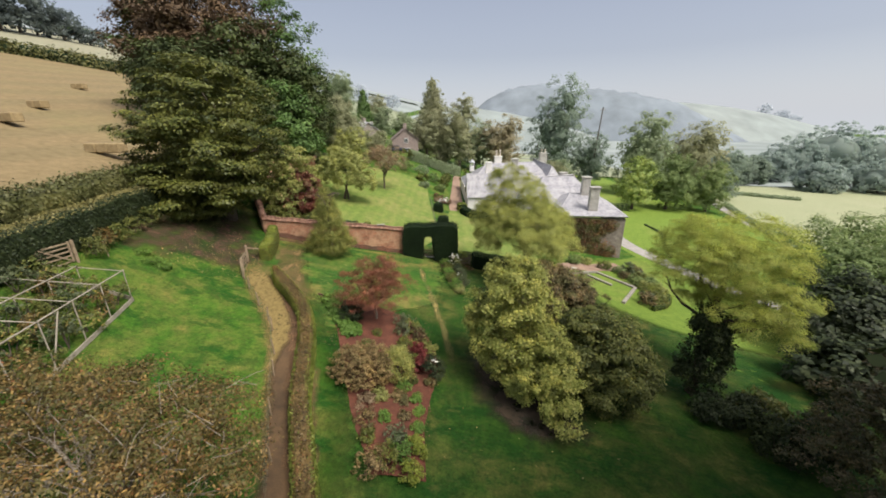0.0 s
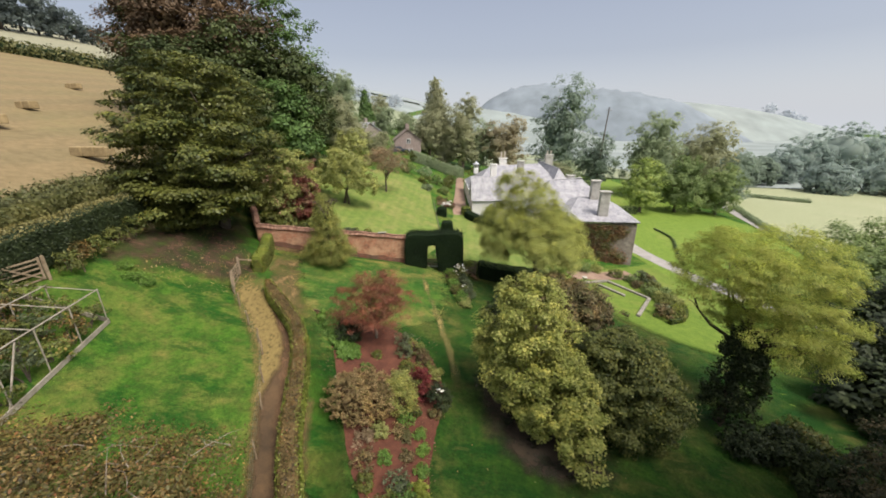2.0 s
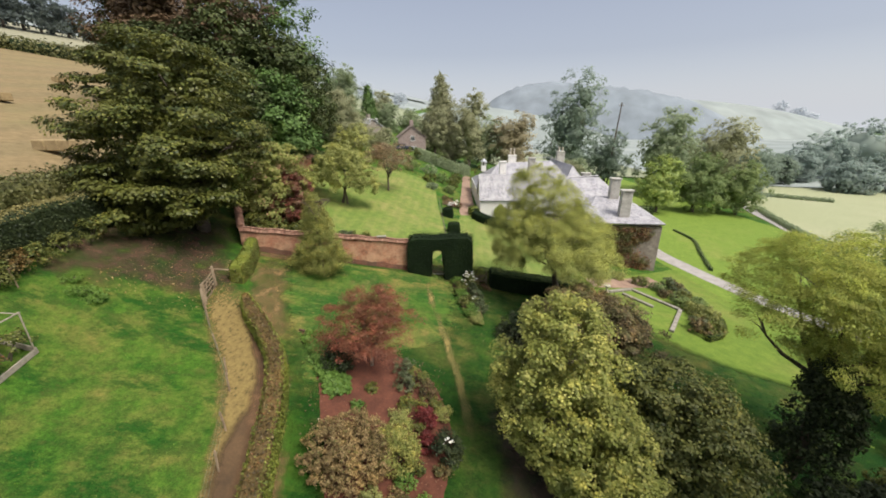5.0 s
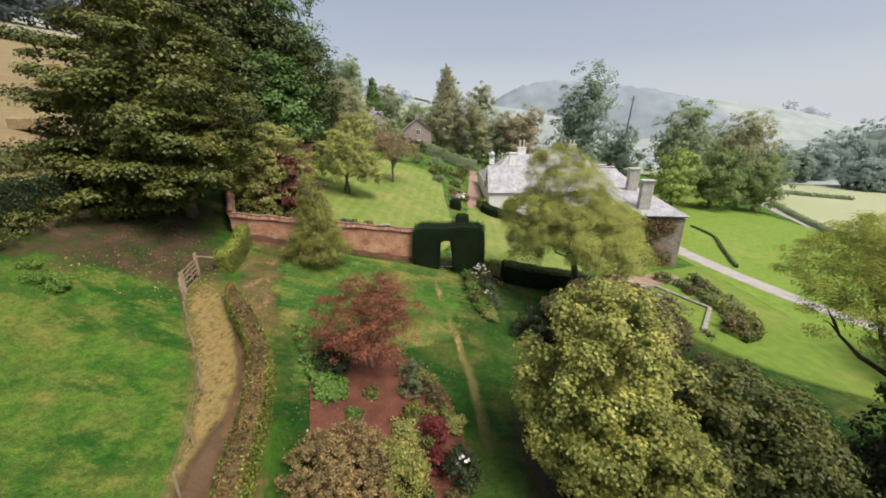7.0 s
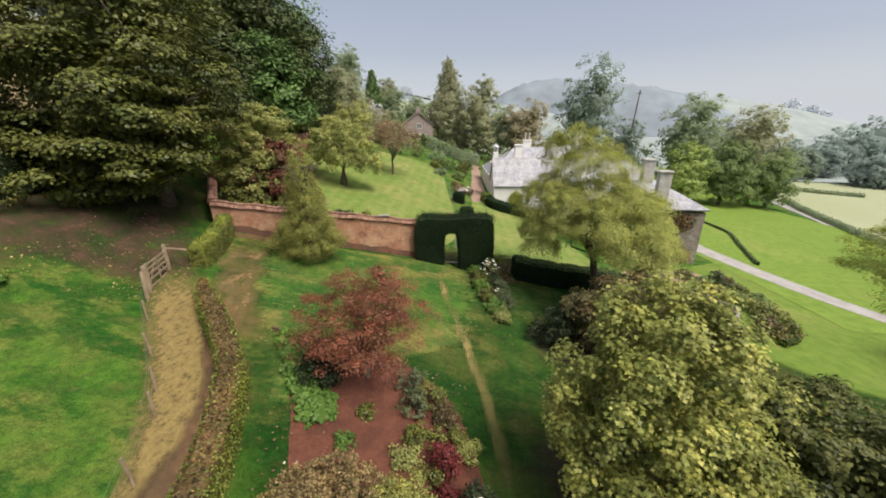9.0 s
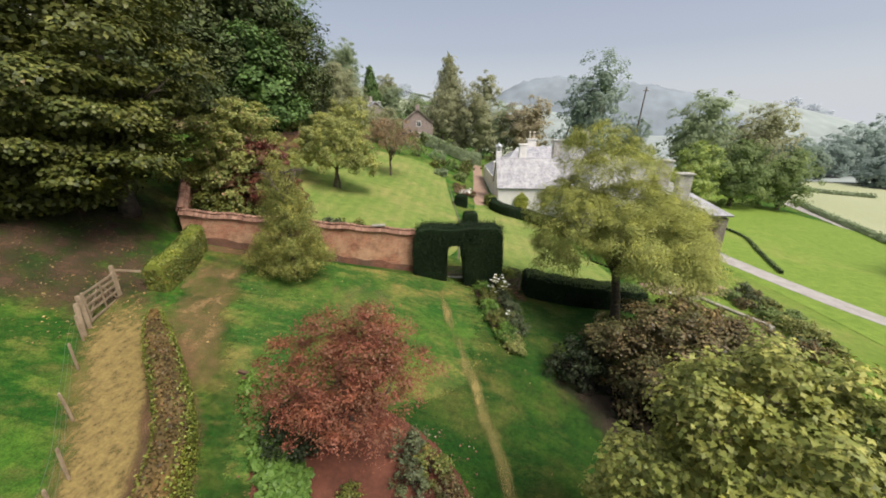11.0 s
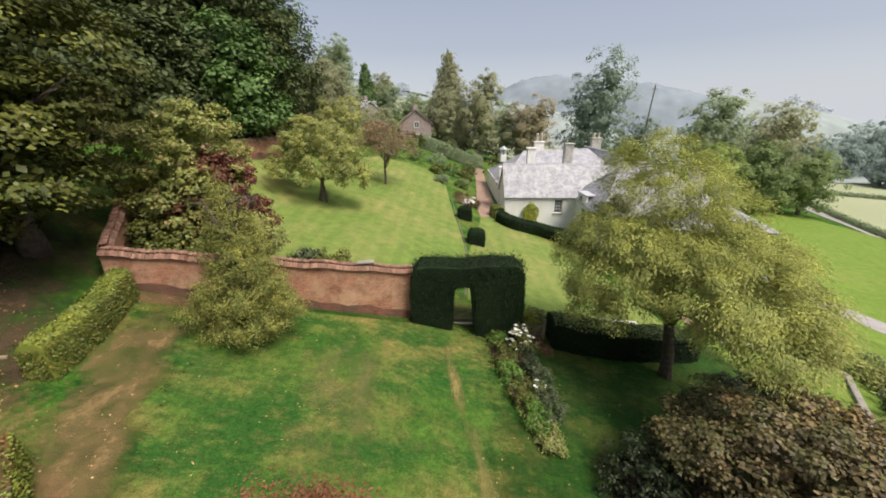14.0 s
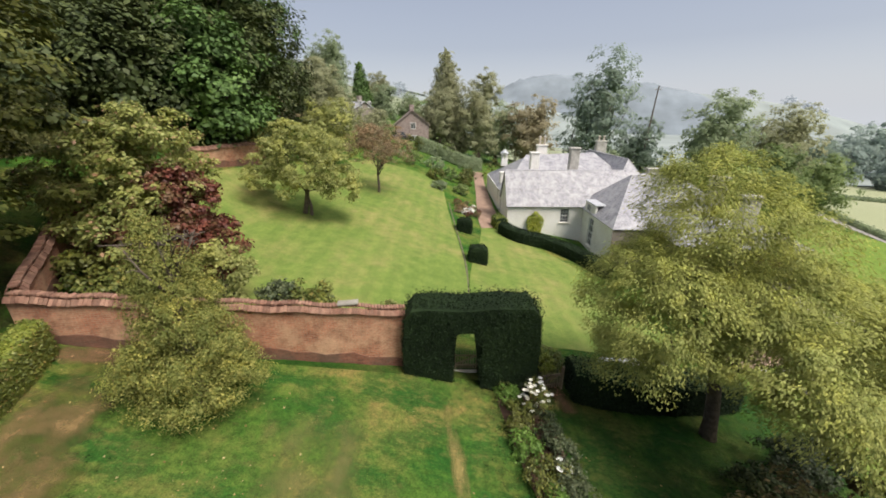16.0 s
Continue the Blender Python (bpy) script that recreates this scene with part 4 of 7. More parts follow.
strip("gate_path", [(2.5, 33.9), (2.9, 32.6), (3.1, 31.9)], [(3.6, 33.9), (3.9, 32.8), (4.0, 32.2)], M["leafmould"], 0.025, 6, 6, "bare brown earth before the picket gate", "path", 0.0, 0.0, 15)
strip("terrace_earth", [(14.2, 39.4), (16, 40.4), (19, 41.5), (23, 43.5)], [(14.6, 37.6), (16.4, 38.2), (19.4, 39.4), (24, 41)], M["brown_gravel"], 0.035, 6, 4, "brown earth terrace below the house", "path", 0.0, 0.05, 16)

# ---- garden walls ----


def garden_wall(name, label, a, b, top_a, top_b, thick=0.35, coping=True, steps=24, seed=1):
    """A wall from a to b whose head runs from top_a to top_b, with a row of coping pieces."""
    rng = np.random.RandomState(seed)
    a, b = np.array(a, float), np.array(b, float)
    length = np.linalg.norm(b - a)
    turn = math.degrees(math.atan2(b[1] - a[1], b[0] - a[0]))
    ob = new(name)
    ob.matrix_world = pose(a[0], a[1], 0, 0, 0, turn)
    tagged(ob, label, "wall", "", "structure")
    verts, faces = [], []
    for i in range(steps + 1):
        u = i / steps
        x, y = a + (b - a) * u
        low, high = ground(x, y) - 0.3, top_a + (top_b - top_a) * u + 0.02 * math.sin(i * 0.9)
        w = 0.02 * math.sin(i * 1.7)
        verts += [(u * length, -thick / 2 + w, low), (u * length, -thick / 2 + w, high), (u * length, thick / 2 + w, high), (u * length, thick / 2 + w, low)]
    for i in range(steps):
        for k in range(4):
            k2 = (k + 1) % 4
            faces.append((i * 4 + k, (i + 1) * 4 + k, (i + 1) * 4 + k2, i * 4 + k2))
    faces += [(0, 1, 2, 3), tuple(steps * 4 + k for k in (3, 2, 1, 0))]
    part("masonry", (verts, faces), M["brick_wall"], ob, "patched salmon brick and old limewash")
    # bare brick plinth along both feet
    for side in (-1, 1):
        pv, pf = [], []
        for i in range(steps + 1):
            u = i / steps
            x, y = a + (b - a) * u
            low, w = ground(x, y) - 0.3, 0.02 * math.sin(i * 1.7)
            high = ground(x, y) + 0.40 + 0.07 * math.sin(i * 2.3) + 0.05 * math.sin(i * 5.1)
            pv += [(u * length, side * (thick / 2 + 0.012) + w, low), (u * length, side * (thick / 2 + 0.012) + w, high), (u * length, side * (thick / 2 - 0.02) + w, high + 0.03)]
        for i in range(steps):
            for k in range(2):
                pf.append((i * 3 + k, (i + 1) * 3 + k, (i + 1) * 3 + k + 1, i * 3 + k + 1))
        part("plinth", (pv, pf), M["bare_brick"], ob)
    if coping:  # steep hung tiles on both sides under a row of ridge tiles
        n = int(length / (0.115 if length > 12 else 0.15))
        step = length / n
        tilt = math.degrees(math.atan2(top_b - top_a, length))

        def piece(size, bevel):
            bm = bevel_box(size, (0, 0, 0), bevel)
            me = bpy.data.meshes.new("coping_tile")
            bm.to_mesh(me)
            bm.free()
            me.materials.append(M["coping"])
            return me

        hung, ridge = piece((step * 0.95, 0.035, 0.22), 0.008), piece((step * 0.97, 0.24, 0.10), 0.025)
        for i in range(n):
            u = (i + 0.5) / n
            z = top_a + (top_b - top_a) * u + 0.03 * math.sin(i * 0.37)
            for me, y, dz, rx in ((hung, -thick / 2 - 0.055, 0.07, -32), (hung, thick / 2 + 0.055, 0.07, 32), (ridge, 0.0, 0.21, 0)):
                c = new("coping_tile", me)
                c.parent = ob
                c.matrix_local = pose(u * length, y + rng.normal() * 0.008, z + dz + rng.normal() * 0.008, rx + rng.normal() * 3, -tilt + rng.normal() * 2, rng.normal() * 1.2)
    return ob


garden_wall("wall_garden", "salmon-red brick garden wall with patched render and tile coping", (-14.85, 30.95), (-2.85, 33.3), 4.55, 2.85)
slab = thing("coping_slab", (-4.9, 32.9, 3.45), "grey stone slab lying on the wall coping", "slab", "", "", 11.1)
part("slab_body", bevel_box((0.75, 0.34, 0.07), (0, 0, 0), 0.015), M["path_stone"], slab)
garden_wall("wall_side", "old brick wall climbing from the corner beside the lawn", (-14.95, 31.2), (-17.3, 35.3), 4.6, 5.9, 0.3, True, 10, 2)
garden_wall("wall_upper", "old brick wall running back along the upper lawn", (-17.4, 35.35), (-19.9, 47.0), 5.9, 7.6, 0.4, True, 22, 4)
garden_wall("wall_back", "red brick wall at the back of the upper lawn", (-19.9, 47.1), (-18.0, 55.5), 7.6, 7.7, 0.35, True, 16, 3)

# stone kerb between the upper lawn and the lower lawn
kerb = thing("lawn_kerb", (0, 0, 0), "low stone edging between the upper and lower lawns", "kerb", "", "structure")
edge_line = curve_through([(-0.2, 36.5), (0.1, 44.6), (-0.5, 53.5), (-1.1, 62)], 8)
kerb_me = None
for i in range(len(edge_line) - 1):
    p, q = edge_line[i], edge_line[i + 1]
    d = q - p
    if kerb_me is None:
        bm = bevel_box((1.0, 0.16, 0.42), (0, 0, 0), 0.03)
        kerb_me = bpy.data.meshes.new("kerb_stone")
        bm.to_mesh(kerb_me)
        bm.free()
        kerb_me.materials.append(M["kerb_stone"])
    k = new("kerb_stone", kerb_me)
    k.parent = kerb
    mid_p = (p + q) / 2
    k.matrix_local = pose(mid_p[0], mid_p[1], ground(*mid_p) - 0.17, 0, 0, math.degrees(math.atan2(d[1], d[0]))) @ Matrix.Diagonal((np.linalg.norm(d) * 0.98, 1, 1, 1))

# ---- yew arch ----


def yew_arch():
    rng = np.random.RandomState(5)
    ob = thing("yew_arch", (0, 33.4, 0), "dark clipped yew hedge arch with an opening over a gate", "hedge")
    x0, x1, top, deep = -2.85, 2.25, 3.22, 0.72
    o0, o1, spring = -1.02, 0.12, 1.92
    n = 9
    arch = [(o0 + (o1 - o0) * (0.5 - 0.5 * math.cos(math.pi * i / n)), spring + 0.42 * math.sin(math.pi * i / n)) for i in range(n + 1)]
    outline = [(x0, 0.1), (x0 - 0.05, 1.5), (x0 + 0.05, top - 0.35), (x0 + 0.3, top - 0.02)]
    outline += [(x0 + 0.3 + (x1 - x0 - 0.6) * i / 8, top + 0.05 * math.sin(i * 1.4) + 0.12 * i / 8) for i in range(1, 8)]
    outline += [(x1 - 0.3, top + 0.12), (x1 - 0.02, top - 0.25), (x1 + 0.05, 1.4), (x1, -0.75)]
    inner = [(o1, -0.3)] + arch[::-1] + [(o0, -0.05)]
    ring = outline + inner
    m = len(ring)
    verts = [(x, -deep, z) for x, z in ring] + [(x, deep, z) for x, z in ring]
    faces = [(i, (i + 1) % m, m + (i + 1) % m, m + i) for i in range(m)]
    bm = bmesh.new()
    bv = [bm.verts.new(v) for v in verts]
    for f in faces:
        bm.faces.new([bv[i] for i in f])
    f1 = bm.faces.new([bv[i] for i in range(m)])
    f2 = bm.faces.new([bv[m + i] for i in reversed(range(m))])
    bmesh.ops.triangulate(bm, faces=[f1, f2])
    bmesh.ops.recalc_face_normals(bm, faces=bm.faces[:])
    tri = [([v.co.copy() for v in f.verts], f.normal.copy(), f.calc_area()) for f in bm.faces]
    part("core", bm, M["hedge_yew"], ob)
    P, N = [], []
    for vs, nrm, area in tri:
        k = rng.poisson(area * 520)
        if len(vs) == 4:
            s, t = rng.rand(k, 1), rng.rand(k, 1)
            a, b, c, d = [np.array(v) for v in vs]
            P.append(a * (1 - s) * (1 - t) + b * s * (1 - t) + c * s * t + d * (1 - s) * t)
        else:
            s, t = rng.rand(k, 1), rng.rand(k, 1)
            t = np.where(s + t > 1, 1 - t, t)
            s = np.where(s + t > 1, 1 - s, s)
            a, b, c = [np.array(v) for v in vs]
            P.append(a + (b - a) * s + (c - a) * t)
        N.append(np.repeat(np.array(nrm)[None], k, 0))
    P, N = np.concatenate(P), np.concatenate(N)
    loose = np.where(N[:, 2:3] > 0.6, 0.13, 0.045)
    P = P + N * np.abs(rng.normal(size=(len(P), 1))) * loose
    leaf_mesh("foliage", P, N + rng.normal(size=P.shape) * 0.7, 0.085 * rng.uniform(0.6, 1.4, len(P)), M["hedge_yew"], ob, 0.35, None, rng)


yew_arch()


def picket_gate(name, label, x, y, width, height, turn, material, n):
    z = ground(x, y)
    ob = thing(name, (x, y, z), label, "gate", "picket gates", "", turn)
    for s in (-1, 1):
        part("post", bevel_box((0.09, 0.09, height + 0.15), (s * (width / 2 + 0.05), 0, (height + 0.15) / 2 - 0.03), 0.012), material, ob)
    for h in (0.22, height * 0.72):
        part("rail", bevel_box((width, 0.035, 0.07), (0, 0.03, h), 0.006), material, ob)
    for i in range(n):
        u = (i + 0.5) / n - 0.5
        bm = bevel_box((0.05, 0.022, height - 0.06), (u * width, 0, height / 2 + 0.03 + 0.04 * math.cos(u * 3.1)), 0.004)
        top = max(v.co.z for v in bm.verts)
        for v in bm.verts:
            if v.co.z > top - 0.02:
                v.co.x = u * width + (v.co.x - u * width) * 0.25
        part("picket", bm, material, ob)
    part("brace", bar((-width / 2, 0.04, 0.22), (width / 2, 0.04, height * 0.72), 0.03, 0.06), material, ob)
    return ob


picket_gate("picket_gate", "brown wooden picket gate inside the yew arch", -0.45, 33.6, 0.95, 0.95, 0, M["wood"], 9)
picket_gate("picket_gate", "weathered wooden picket gate beside the yew hedge", 2.95, 33.3, 1.15, 0.95, 10, M["wood"], 11)
part("threshold", bevel_box((0.95, 0.12, 0.1), (0, 0, 0), 0.02), M["terrace_stone"]).matrix_world = pose(-0.45, 33.45, ground(-0.45, 33.45) + 0.06)
tagged(bpy.data.objects["threshold"], "pale stone threshold under the arch", "step", "", "structure")

# ---- clipped hedges ----
hedge("path_hedge", "clipped low hedge with browning top curving along the path",
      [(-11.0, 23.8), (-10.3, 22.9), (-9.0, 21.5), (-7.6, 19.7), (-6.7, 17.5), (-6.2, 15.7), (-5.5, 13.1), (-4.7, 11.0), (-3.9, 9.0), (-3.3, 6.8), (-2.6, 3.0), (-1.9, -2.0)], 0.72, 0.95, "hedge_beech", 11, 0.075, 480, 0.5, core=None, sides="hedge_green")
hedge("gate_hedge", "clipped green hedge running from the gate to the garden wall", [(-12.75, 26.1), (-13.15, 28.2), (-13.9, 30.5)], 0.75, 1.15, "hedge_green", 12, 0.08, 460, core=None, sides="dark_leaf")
# lit top and shaded sides are painted as two leaf colours
hedge("bank_hedge", "dark clipped hedge along the bank, flat top coloured as if lit", [(-19.3, 11), (-19.7, 15.5), (-20.1, 20), (-20.6, 25), (-21.0, 31)], 1.35, 1.9, "hedge_lit_top", 13, 0.11, 240, ragged=0.05, core="dark_shrub", sides="dark_shrub")
hedge("field_hedge", "tall rough field hedge below the stubble", [(-21.9, 6), (-22.1, 13), (-22.5, 20), (-23.1, 27), (-24, 35), (-25, 44)], 1.8, 1.55, "hedge_field", 14, 0.17, 130, ragged=0.25, core=None)
hedge("hill_hedge", "rough green hedge across the top of the stubble field", [(-122, 55), (-112, 78), (-100, 96), (-86, 106), (-70, 112)], 2.6, 2.6, "hedge_field", 15, 0.6, 10, ragged=0.4)
# paler top leaves than sides: top light painted in
hedge("yew_hedge", "low dark yew hedge below the golden tree, top coloured as if lit", [(3.9, 33.5), (6.2, 33.5), (8.6, 33.9), (10.6, 34.4), (11.8, 34.8)], 1.5, 1.4, "park_dark", 16, 0.09, 330, core="hedge_yew", sides="hedge_yew")
hedge("house_hedge", "dark clipped hedge curving below the white house", [(4.2, 55.6), (5.6, 54.0), (8.2, 53.6), (10.6, 51.5), (12.0, 48.5)], 1.2, 1.15, "hedge_yew", 17, 0.11, 210)
hedge("house_hedge", "small clipped hedge block beside the house wall", [(4.0, 58.2), (4.3, 56.6)], 1.3, 1.2, "hedge_green", 18, 0.11, 200)
for i, (bx, by) in enumerate(((1.05, 46.2), (0.35, 53.0))):
    hedge("box_block", "square clipped dark box block on the lawn edge", [(bx, by - 0.55), (bx, by + 0.55)], 1.25, 1.2, "hedge_yew", 20 + i, 0.1, 300, 0.02, 4, "clipped box blocks")
hedge("drive_edge_hedge", "low clipped edging hedge beside the drive", [(33.4, 48.0), (34.6, 50.6), (37, 55.5), (40.2, 62), (40.6, 68)], 0.32, 0.35, "park_dark", 23, 0.14, 90)
hedge("lower_hedge", "low hedge beside the lower drive", [(81, 100), (73.6, 86), (67, 72), (61, 59.5), (55, 47)], 0.8, 0.7, "far_green", 24, 0.3, 40, ragged=0.2, core=None)
hedge("park_hedge", "dark clipped hedge across the park lawn", [(34.5, 79), (39, 81), (44, 82)], 1.6, 1.5, "park_dark", 25, 0.3, 40)
hedge("bank_top_hedge", "pale clipped hedge on the bank behind the house path", [(-6.9, 91), (-2.5, 94), (1.5, 97), (5.5, 100)], 2.0, 2.4, "far_green", 26, 0.3, 60, core="far_green")
hedge("field_boundary_hedge", "hazy hedge dividing the valley fields", [(96, 128), (108, 122), (120, 118)], 1.2, 0.9, "far_green", 27, 0.5, 20, ragged=0.2, core=None)

# ---- gates, fences and the fruit cage ----


def field_gate(name, label, hinge_at, swing, width, height, material, group=""):
    x, y = hinge_at
    ob = thing(name, (x, y, ground(x, y) + 0.08), label, "gate", group, "", swing)
    part("hanging_stile", bevel_box((0.09, 0.07, height), (0.05, 0, height / 2), 0.01), material, ob)
    part("closing_stile", bevel_box((0.08, 0.06, height), (width - 0.04, 0, height / 2), 0.01), material, ob)
    for i in range(5):
        h = 0.06 + (height - 0.14) * (i / 4) ** 0.85
        part("bar", bevel_box((width - 0.1, 0.028, 0.085), (width / 2, 0, h), 0.006), material, ob)
    part("brace", bar((0.08, 0.035, 0.08), (width * 0.52, 0.035, height - 0.1), 0.024, 0.08), material, ob)
    part("brace", bar((width * 0.52, 0.035, height - 0.1), (width - 0.08, 0.035, 0.08), 0.024, 0.08), material, ob)
    part("brace", bar((width * 0.5, -0.035, 0.06), (width * 0.5, -0.035, height - 0.06), 0.024, 0.08), material, ob)
    return ob


def wood_post(name, label, x, y, h, material, r=0.075, lean=(0, 0), group="fence posts"):
    """A round-topped split post."""
    z = ground(x, y)
    pts = [(0, 0, -0.3), (lean[0] * 0.3, lean[1] * 0.3, h * 0.4), (lean[0], lean[1], h - 0.04), (lean[0], lean[1], h)]
    ob = part(name, tube(pts, [r, r, r * 0.95, r * 0.7], 8), material)
    ob.matrix_world = pose(x, y, z)
    return tagged(ob, label, "post", group)


field_gate("field_gate", "weathered grey five-bar wooden gate standing open", (-13.0, 23.45), 107, 1.85, 1.12, M["wood"])
wood_post("gate_post", "stout weathered gate post", -12.95, 23.3, 1.2, M["wood"], 0.085, (0, 0), "gate posts")
wood_post("gate_post", "stout weathered gate post leaning slightly", -12.75, 22.9, 1.1, M["wood"], 0.075, (-0.12, 0.2), "gate posts")
wood_post("gate_post", "weathered post at the far end of the gate", -13.6, 25.3, 1.22, M["wood"], 0.08, (0, 0), "gate posts")
rail = part("slip_rail", bar((-13.6, 25.35, ground(-13.6, 25.35) + 1.02), (-12.9, 25.75, ground(-12.9, 25.75) + 1.0), 0.06, 0.08), M["wood"])
tagged(rail, "single weathered wooden rail from gate post to hedge", "rail")
fence = [(-12.6, 22.7), (-11.75, 21.6), (-10.45, 20.05), (-9.3, 18.7), (-8.75, 17.9), (-7.9, 16.1), (-7.3, 14.6), (-6.5, 12.4), (-5.65, 10.4), (-4.9, 8.3)]
for i, (fx, fy) in enumerate(fence):
    wood_post("fence_post", "weathered round wooden fence post with wire", fx, fy, 0.92, M["wood"], 0.036, (0.04 * math.sin(i * 2.3), 0.03 * math.cos(i * 1.9)))
wires = thing("wire_fence", (0, 0, 0), "thin sagging wires of the paddock fence", "fence")
for h in (0.35, 0.65, 0.92):
    pts = []
    for i in range(len(fence) - 1):
        (ax0, ay0), (bx0, by0) = fence[i], fence[i + 1]
        for k in range(4):
            u = k / 4
            x, y = ax0 + (bx0 - ax0) * u, ay0 + (by0 - ay0) * u
            pts.append((x - 0.06, y, ground(x, y) + h - 0.03 * math.sin(math.pi * u)))
    part("wire", tube(pts, [0.004] * len(pts), 4), M["wire"], wires)

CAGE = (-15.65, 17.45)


def fruit_cage():
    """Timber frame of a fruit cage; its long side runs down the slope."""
    x0, y0 = CAGE
    z = ground(x0, y0)
    ob = thing("fruit_cage", (x0, y0, z), "pale timber fruit cage frame without netting", "cage")
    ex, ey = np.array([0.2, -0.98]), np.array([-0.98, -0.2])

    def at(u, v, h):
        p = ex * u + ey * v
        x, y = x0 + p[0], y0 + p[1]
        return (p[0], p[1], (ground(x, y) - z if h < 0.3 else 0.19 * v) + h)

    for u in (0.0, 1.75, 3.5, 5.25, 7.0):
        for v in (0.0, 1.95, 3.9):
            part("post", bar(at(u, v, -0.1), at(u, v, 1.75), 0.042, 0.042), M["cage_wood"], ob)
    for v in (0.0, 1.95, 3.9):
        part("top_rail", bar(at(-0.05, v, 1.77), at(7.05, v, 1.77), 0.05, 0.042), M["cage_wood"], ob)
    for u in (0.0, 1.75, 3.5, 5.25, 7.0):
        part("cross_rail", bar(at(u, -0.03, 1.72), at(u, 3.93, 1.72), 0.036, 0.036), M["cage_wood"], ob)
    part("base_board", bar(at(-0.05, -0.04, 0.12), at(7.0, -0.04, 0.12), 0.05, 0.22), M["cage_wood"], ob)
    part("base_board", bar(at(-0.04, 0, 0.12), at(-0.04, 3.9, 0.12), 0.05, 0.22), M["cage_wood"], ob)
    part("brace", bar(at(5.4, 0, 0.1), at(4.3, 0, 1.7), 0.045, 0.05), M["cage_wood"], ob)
    for i in range(20):
        u, v = 0.55 + (i % 6) * 1.12, 0.45 + (i // 6) * 0.95
        p = ex * u + ey * v
        shrub("fruit_bush", "dull green fruit bush inside the timber cage", x0 + p[0], y0 + p[1], 0.8, 0.75, 1.3 + 0.2 * math.sin(i * 2.7), ("oak_dark", "bramble", "dark_leaf", "blue_shrub")[i % 4], 60 + i, 24, 26, 0.22, 0.12, "fruit bushes")


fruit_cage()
field_gate("field_gate", "weathered pale five-bar wooden gate by the bank hedge", (-18.95, 18.4), -97, 2.7, 1.15, M["wood"])
wood_post("gate_post", "weathered post beside the bank hedge", -18.95, 18.55, 1.25, M["wood"], 0.08, (0, 0), "gate posts")
wood_post("leaning_stake", "thin grey stake leaning beside the bank hedge", -18.55, 19.95, 1.1, M["wood"], 0.03, (-0.3, 0.1), "gate posts")
for i, (sx, sy, r, h, mat) in enumerate(((-19.0, 19.6, 0.7, 1.1, "oak_dark"), (-19.3, 20.6, 0.7, 1.0, "bramble"), (-19.4, 21.8, 0.8, 1.0, "dark_leaf"), (-19.6, 23.2, 0.8, 1.1, "oak_dark"), (-19.7, 24.8, 0.9, 1.2, "dark_leaf"))):
    shrub("hedge_foot_bush", "rough dull green bush at the foot of the bank hedge", sx, sy, r, r, h, mat, 560 + i, 34, 34, 0.26, 0.11, "hedge foot bushes")
for i, (sx, sy, r) in enumerate(((-17.3, 21.1, 0.55), (-16.9, 21.3, 0.5), (-16.5, 21.0, 0.5), (-18.0, 21.6, 0.45))):
    shrub("nettle_patch", "low dark green nettles in the paddock grass", sx, sy, r * 1.3, r, 0.2, "ground_cover", 570 + i, 40, 30, 0.14, 0.07, "nettles")

# low white wall glimpsed under the golden tree
low_wall = thing("white_wall", (6.0, 35.5, ground(6.0, 35.5)), "low white-painted wall behind the yew hedge", "wall", "", "structure", math.degrees(math.atan2(0.8, 3.7)))
slope_turn = math.degrees(math.atan2(ground(9.7, 36.3) - ground(6.0, 35.5), 3.8))
body = part("wall_body", bevel_box((3.8, 0.3, 0.75), (1.9, 0, 0.16), 0.02), M["limewash"], low_wall)
body.matrix_local = pose(0, 0, 0, 0, -slope_turn, 0)

# ---- the house ----


